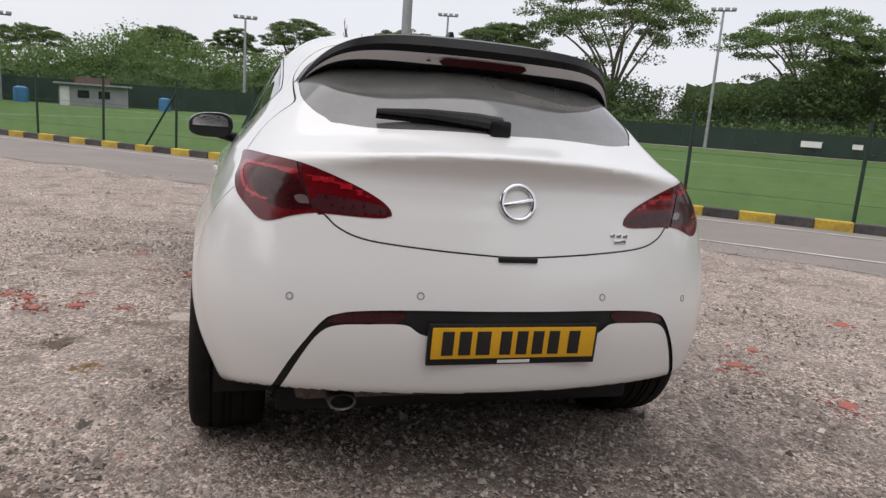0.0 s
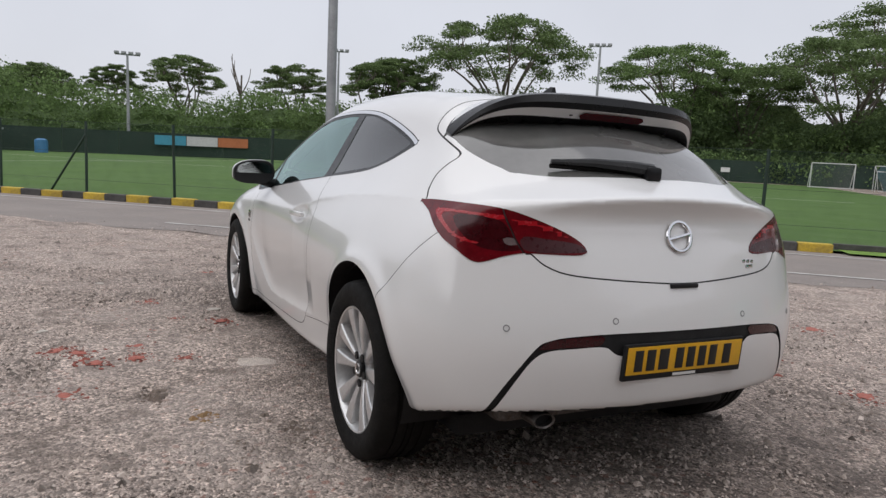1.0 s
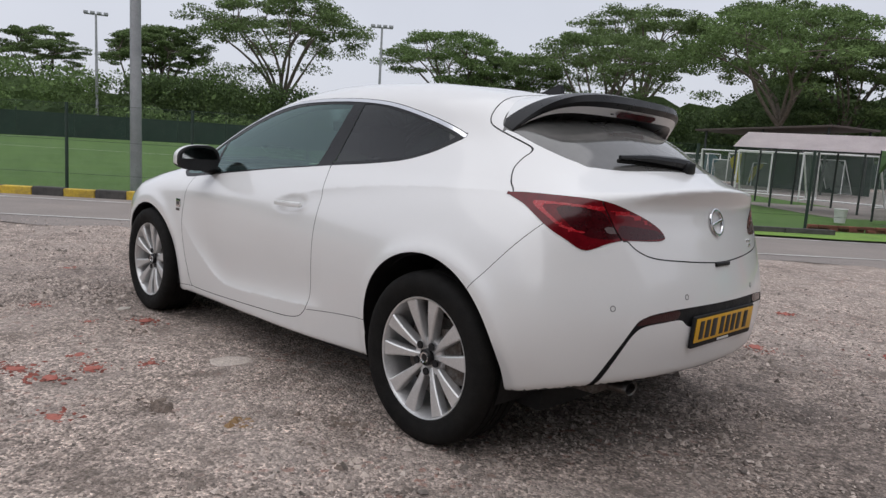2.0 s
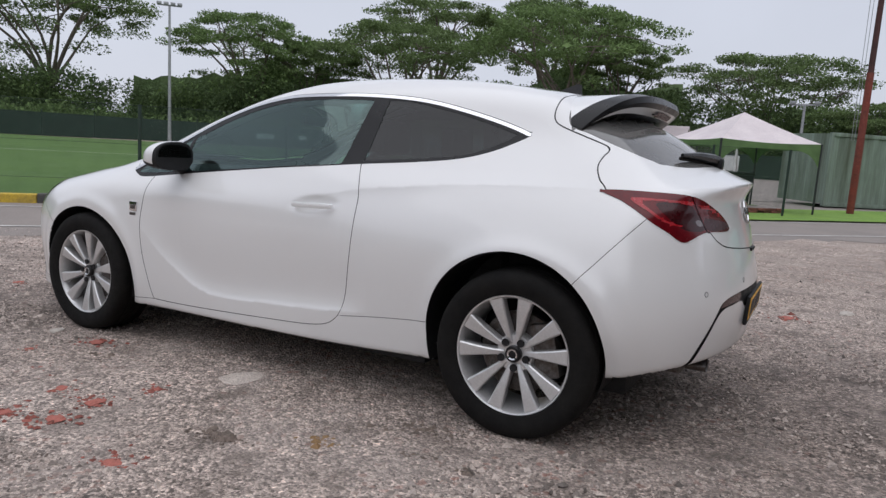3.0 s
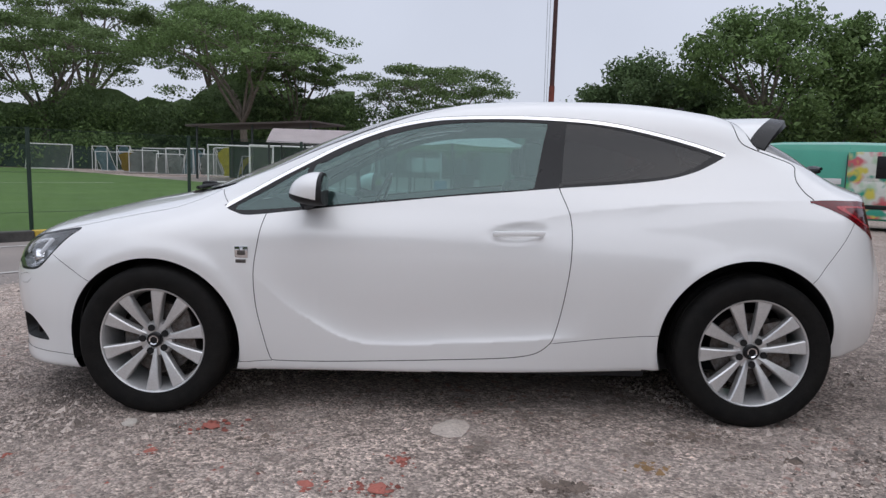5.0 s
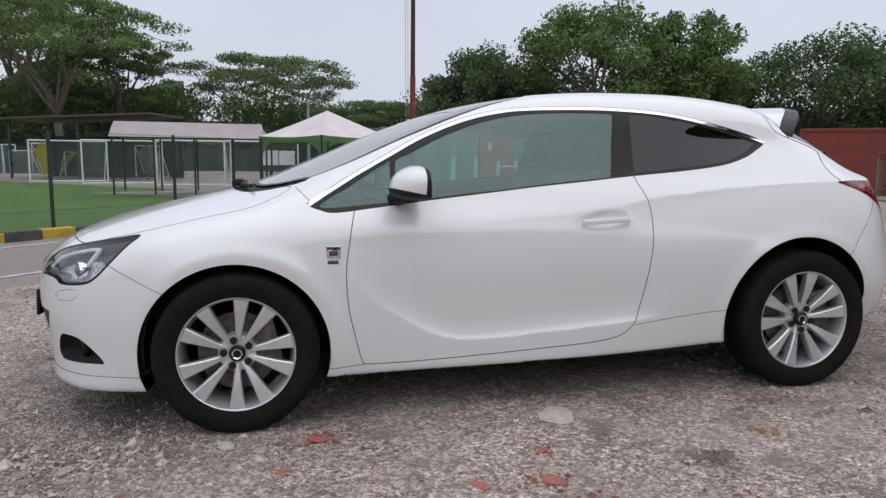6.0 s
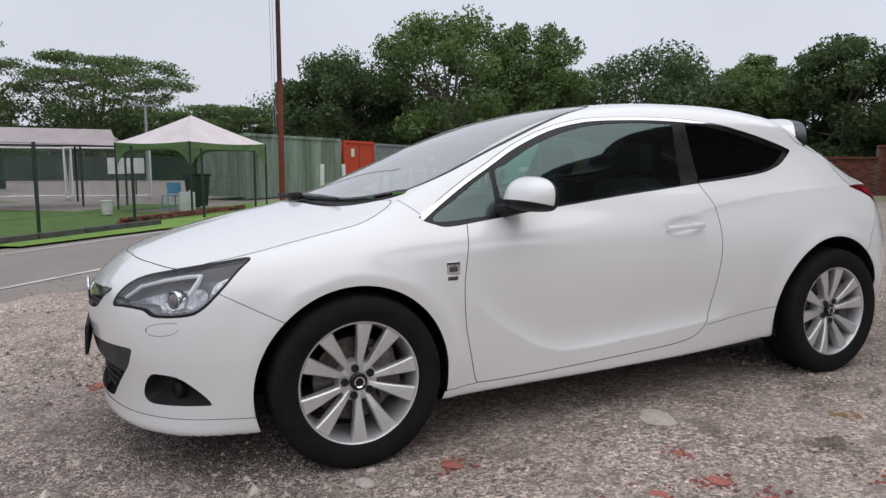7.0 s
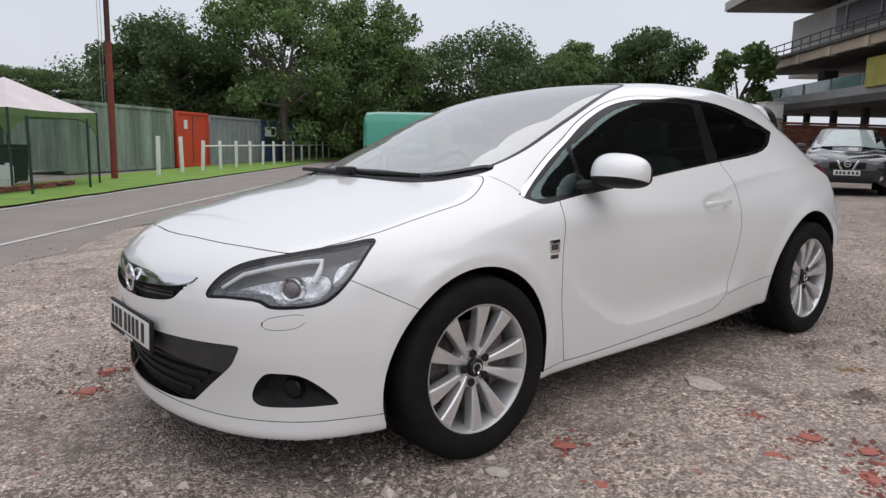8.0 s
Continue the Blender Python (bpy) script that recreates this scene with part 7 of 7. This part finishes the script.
M["suv_black"] = surface("black_car_paint", (.012, .014, .018), .25, coat=1.0, vary=.1, scale=2)


def suv():
    """Front at x = 0, body along +x."""
    t = thing("suv", "black five-door crossover parked by the brick wall", "car", pose(13.65, 3.62, .15, 0, 0, 22))

    def prof(w, z0, z1, top, tw):
        return [(w * .92, z0), (w * .985, z0 + .16), (w, (z0 + z1) / 2), (w * .97, z1), (w * .90, z1 + .05), (tw * 1.02, z1 + .6 * (top - z1)), (tw * .93, top - .05), (tw * .72, top - .005), (0, top + .012)]

    rows = ((0, .62, .34, .66, .74, .54), (.05, .74, .27, .72, .80, .66), (.14, .83, .24, .78, .86, .74), (.35, .88, .23, .87, .95, .80), (.8, .89, .22, .95, 1.01, .82), (1.12, .89, .22, .985, 1.05, .82), (1.18, .89, .22, .99, 1.06, .80),
            (1.9, .89, .22, 1.0, 1.50, .66), (2.2, .89, .22, 1.01, 1.56, .64), (2.9, .89, .22, 1.02, 1.58, .64), (3.5, .88, .23, 1.04, 1.53, .62), (4.0, .86, .25, 1.02, 1.30, .62), (4.28, .78, .34, .92, 1.02, .60))
    loft_body([(x, prof(*r)) for x, *r in rows], "body", t, M["suv_black"], "black body")
    glass = surface("suv_windscreen", (.40, .48, .47), .10, coat=1.0, vary=.12, scale=3)
    bm = bmesh.new()
    grid = []
    for i in range(7):
        k = i / 6
        x, z, w = 1.17 + .73 * k, 1.085 + .415 * k, .76 - .16 * k
        grid.append([bm.verts.new((x - .02 + .10 * (u / 4 - 1) ** 2 * (1 - .4 * k), w * (u / 4 - 1), z + .018 - .05 * (u / 4 - 1) ** 2)) for u in range(9)])
    for a, b in zip(grid, grid[1:]):
        for u in range(8):
            bm.faces.new((a[u], a[u + 1], b[u + 1], b[u]))
    bmesh.ops.recalc_face_normals(bm, faces=bm.faces)
    part("suv_windscreen", bm, t, "pale reflecting windscreen", material=glass)
    part("suv_wiper", tube([(1.10, .55, 1.085), (1.12, .05, 1.10), (1.12, -.35, 1.095)], .012, 6), t, "black wiper", material=M["black_trim"])
    part("suv_grille", block(bmesh.new(), -.02, -.36, .60, .10, .36, .76, .03), t, "black grille", material=M["black_gloss"])
    part("suv_intake", block(bmesh.new(), -.012, -.52, .30, .10, .52, .44, .03), t, "black lower intake", material=M["black_trim"])
    for s in (-1, 1):
        part("grille_chrome", block(bmesh.new(), -.045, -.022, -.115, -.015, .022, .115, .006), t, "chrome bar", pose(0, s * .155, .69, -s * 26, 0, 0), M["chrome"])
        lamp = block(bmesh.new(), -.03, -.22, -.07, .14, .22, .07, .03)
        for v in lamp.verts:
            v.co.x += .22 * max(s * v.co.y + .1, 0)
            v.co.z += .16 * s * v.co.y
        part("suv_headlamp", lamp, t, "clear headlamp", Matrix.Translation((.075, s * .60, .79)), M["lamp_bowl"])
        part("suv_fog_lamp", cylinder(bmesh.new(), (.02, s * .64, .42), (.14, s * .64, .42), .055, n=16), t, "round fog lamp", material=M["lamp_bowl"])
        part("suv_mirror", block(bmesh.new(), 1.30, s * 1.00 - .12, 1.02, 1.42, s * 1.00 + .12, 1.16, .05), t, "black wing mirror", material=M["suv_black"])
        part("side_window", block(bmesh.new(), 1.9, s * .80 - .02, 1.07, 3.5, s * .80 + .02, 1.38, .01, pose(0, 0, 0, s * 0, 0, 0)), t, "dark side window", material=M["black_gloss"])
        for x in (.86, 3.46):
            car_wheel(t, x, s * .79, .335, .22, s, M["alloy"])
    part("suv_emblem", ring(.062, .011, pose(-.035, 0, .715, 90, 0, -90)), t, "chrome round emblem", material=M["chrome"])
    part("suv_plate", block(bmesh.new(), -.035, -.26, .465, -.005, .26, .575, .004), t, "white number plate", material=M["plate_white"])
    for y in (-.2, -.12, -.04, .05, .12, .19):
        part("plate_bar", block(bmesh.new(), -.039, y - .022, .490, -.036, y + .022, .55), t, "dark bar", material=M["ink"], smooth=False)


suv()

# ---- brick wall ----
wall = thing("wall_brick", "stepped red brick boundary wall behind the parked cars", "wall", kind="structure")
WALL = ((34.0, 9.3, 2.35), (28.6, 12.2, 2.35), (24.6, 14.3, 1.92), (19.0, 17.3, 1.47))
SHORT = as_mesh(block(bmesh.new(), .004, -.055, .004, .206, .055, .066, .004), "wall_brick_piece", M["brick"])
bricks = 0
joined_v, joined_f = [], []
for (xa, ya, _), (xb, yb, h) in zip(WALL, WALL[1:]):
    a, b = Vector((xa, ya, 0)), Vector((xb, yb, 0))
    d = b - a
    turn = math.degrees(math.atan2(d.y, d.x))
    base = Matrix.Translation((a.x, a.y, -.06)) @ pose(0, 0, 0, 0, 0, turn)
    part("wall_core", block(bmesh.new(), 0, -.10, 0, d.length, .045, h - .02), wall, "mortar core", base, M["mortar"], False)
    part("wall_cap", block(bmesh.new(), -.01, -.14, h, d.length + .01, .13, h + .09, .012), wall, "brick coping", base, M["brick"])
    n, rows = int(d.length / .21), int(h / .072)
    for r in range(rows):
        for i in range(n):
            x, z = i * .21 + (.105 if r % 2 else 0), r * .072
            q = base @ Vector((x, 0, z))
            if x + .21 > d.length:
                continue
            near = 20.5 < q.x < 28.5 and q.z > (1.0 if q.x < 24.6 else 1.45) and bricks < 300
            if near:
                part("wall_brick", SHORT, wall, "", base @ Matrix.Translation((x, .0, z)))
                bricks += 1
            else:
                k = len(joined_v)
                y1 = .055 + .006 * math.sin(i * 7.1 + r * 3.3)
                for dx, dz in ((.005, .005), (.205, .005), (.205, .066), (.005, .066)):
                    joined_v.append((base @ Vector((x + dx, y1, z + dz)))[:])
                for dx, dz in ((.005, .005), (.205, .005), (.205, .066), (.005, .066)):
                    joined_v.append((base @ Vector((x + dx, .03, z + dz)))[:])
                joined_f.extend([(k + 3, k + 2, k + 1, k), (k, k + 1, k + 5, k + 4), (k + 1, k + 2, k + 6, k + 5), (k + 2, k + 3, k + 7, k + 6), (k + 3, k, k + 4, k + 7)])
M["brick_joined"] = surface("red_brick_courses", (.235, .075, .05), .9, other=(.17, .06, .045), scale=5, fine=60, vary=.2)
island_vary(M["brick_joined"], .6, 1.35)
rest = part("brick_courses", mesh_of("brick_courses", joined_v, joined_f, M["brick_joined"], False), wall, "red brick courses")
tagged(rest, kind="stuff")

# rough grass before the wall, and a red store behind it
verts, faces = [], []
run, near_side = Vector((-.882, .472, 0)), Vector((-.472, -.882, 0))
for i in range(19):
    for k in range(7):
        q = Vector((34.0, 9.3, 0)) + run * i + near_side * (.1 + k * (1.0 + .06 * math.sin(i * 1.7)))
        verts.append((q.x, q.y, lot_z(q.x, q.y) + .03 - .025 * (k == 6)))
        if i and k:
            a = i * 7 + k
            faces.append((a, a - 7, a - 8, a - 1))
M["dry_grass"] = surface("worn_grass", (.17, .20, .07), .9, other=(.24, .20, .13), scale=.9, fine=22, vary=.3, bump=.8, bump_scale=50)
setting("verge", mesh_of("verge", verts, faces, M["dry_grass"]), "worn grass strip before the brick wall", "grass")
container("container", "dull red steel store behind the brick wall", (19.9, 22.5), -40, 4.6, surface("dull_red_steel", (.26, .05, .035), .75, other=(.17, .045, .035), scale=1.4, fine=14, vary=.15), 2.75, ribs=False)

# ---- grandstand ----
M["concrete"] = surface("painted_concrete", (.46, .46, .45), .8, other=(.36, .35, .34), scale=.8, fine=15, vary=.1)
# Dark lips, undersides and recesses share this tone; shade is in the colour.
M["concrete_dark_shaded"] = surface("dark_shaded_concrete", (.10, .095, .092), .85, vary=.2, scale=.8)
M["soffit"] = surface("cream_soffit", (.50, .42, .33), .8, vary=.12, scale=1)
M["teal_glass"] = surface("teal_glass_panel", (.13, .25, .24), .2, coat=.8, vary=.12, scale=1.5)


def grandstand():
    """Tiers of a stand, their fronts seen from the car park; local x runs along the front, y goes in."""
    t = thing("grandstand", "concrete grandstand with terraces and a broad flat roof", "building", pose(45.7, 22.0, -.345, 0, 0, -132.7) @ Matrix.Scale(1.3, 4))
    def piece(name, x0, y0, z0, x1, y1, z1, m, label, bevel=.02, mm=Matrix()):
        part(name, block(bmesh.new(), x0, y0, z0, x1, y1, z1, bevel, mm), t, label, material=M[m], smooth=False)
    L = 40
    piece("ground_floor", .6, 7, -.3, L, 14, 3.0, "concrete_dark_shaded", "open ground floor, its shade put into a dark colour")
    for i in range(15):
        piece("column", .6 + i * 2.7, 1.0, -.3, .85 + i * 2.7, 1.25, 3.0, "concrete_dark_shaded", "dark column")
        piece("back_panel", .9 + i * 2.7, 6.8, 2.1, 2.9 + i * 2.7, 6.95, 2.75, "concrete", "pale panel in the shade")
    piece("ground_canopy", .3, -.8, 2.95, L, 7, 3.25, "concrete_dark_shaded", "dark canopy edge")
    piece("parapet", .0, .0, 3.27, L, .25, 3.72, "concrete", "pale concrete parapet")
    piece("glass_band", .0, .05, 3.72, L, .10, 4.2, "teal_glass", "teal glass balustrade", 0)
    for i in range(16):
        piece("glass_post", .05 + i * 2.6, .0, 3.72, .09 + i * 2.6, .045, 4.2, "concrete", "pale balustrade post", 0)
    piece("terrace_floor", .0, .25, 3.25, L, 12, 3.4, "concrete_dark_shaded", "terrace floor")
    piece("recess_wall", 1.6, 5.0, 3.4, L, 12, 5.1, "concrete_dark_shaded", "recessed wall, its shade put into a dark colour")
    piece("pillar", 2.2, 2.0, 3.4, 2.9, 2.7, 5.1, "concrete", "pale pillar")
    piece("pillar", 14.2, 2.0, 3.4, 14.9, 2.7, 5.1, "concrete", "pale pillar")
    for i in range(5):
        piece("poster_panel", 4.6 + 6.4 * i, 4.92, 4.0, 6.8 + 6.4 * i, 4.98, 4.8, "soffit", "cream panel on the recess wall", 0)
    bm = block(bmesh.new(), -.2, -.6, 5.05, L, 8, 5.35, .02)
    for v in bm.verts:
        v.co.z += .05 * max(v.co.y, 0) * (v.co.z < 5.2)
    part("upper_slab", bm, t, "underside of the upper terrace, painted dark for shade", material=M["concrete_dark_shaded"], smooth=False)
    piece("slab_edge", -.3, -.75, 5.02, L, -.6, 5.42, "soffit", "cream slab edge")
    piece("slab_lip", -.3, -.9, 5.42, L, -.5, 5.56, "concrete_dark_shaded", "dark lip of the slab")
    for i in range(14):
        piece("edge_bracket", .3 + 2.9 * i, -.82, 4.98, .62 + 2.9 * i, -.55, 5.40, "soffit", "cream bracket")
    for i in range(44):
        part("baluster", cylinder(bmesh.new(), (i * .9, -.7, 5.5), (i * .9, -.7, 6.1), .02, n=6), t, "", material=M["dark_steel"])
    for z in (5.8, 6.1):
        part("rail", cylinder(bmesh.new(), (0, -.7, z), (39.5, -.7, z), .03, n=8), t, "dark rail", material=M["dark_steel"])
    piece("upper_room", -5.0, 3.5, 5.4, L, 9, 8.75, "concrete", "pale upper room")
    piece("upper_window", .5, 3.40, 7.3, L - 1, 3.5, 8.5, "black_gloss", "dark window band", 0)
    for i in range(12):
        piece("mullion", 1.6 + 3.2 * i, 3.36, 7.3, 1.7 + 3.2 * i, 3.41, 8.5, "concrete", "pale mullion", 0)
    piece("roof_slab", -5.8, -.2, 9.38, L + 2, 14, 9.8, "concrete_dark_shaded", "broad roof slab, painted dark for its shaded underside")
    # Unseen wing, added so that the car's side windows reflect something dark.
    piece("added_roof_wing", 18, -4.5, 9.36, L + 2, -.33, 9.78, "concrete_dark_shaded", "unseen roof wing added to darken the car's window reflections")
    piece("roof_edge", -5.85, -.32, 9.45, L + 2, -.2, 9.95, "concrete", "pale roof edge")
    for i in range(6):
        piece("roof_column", -1 + 7 * i, 4.0, 8.75, -.8 + 7 * i, 4.2, 9.4, "dark_steel", "roof post")
    piece("poster", 10.9, -.12, 3.6, 12.6, -.02, 4.7, "banner_yellow", "yellow poster", 0)


M["banner_yellow"] = surface("yellow_poster", (.55, .50, .12), .6, vary=.15, scale=1.5)
grandstand()
for x, y, w, h, m, lab in ((29.1, 13.4, 1.85, 1.10, "soffit", "cream crate stacked behind the wall"), (28.9, 14.0, .85, 1.45, "c_red", "red crate stacked behind the wall"), (30.1, 13.5, 1.0, 1.85, "white_metal", "white sack stacked behind the wall")):
    c = thing("crate", lab, "crate", pose(x, y, .0, 0, 0, -28), "crates behind the wall")
    part("crate_body", block(bmesh.new(), -w / 2, -.3, 0, w / 2, .3, 1.45 + h, .02), c, "", material=M[m])
    part("crate_lid", block(bmesh.new(), -w / 2 - .03, -.33, 1.45 + h, w / 2 + .03, .33, 1.5 + h, .01), c, "", material=M[m])
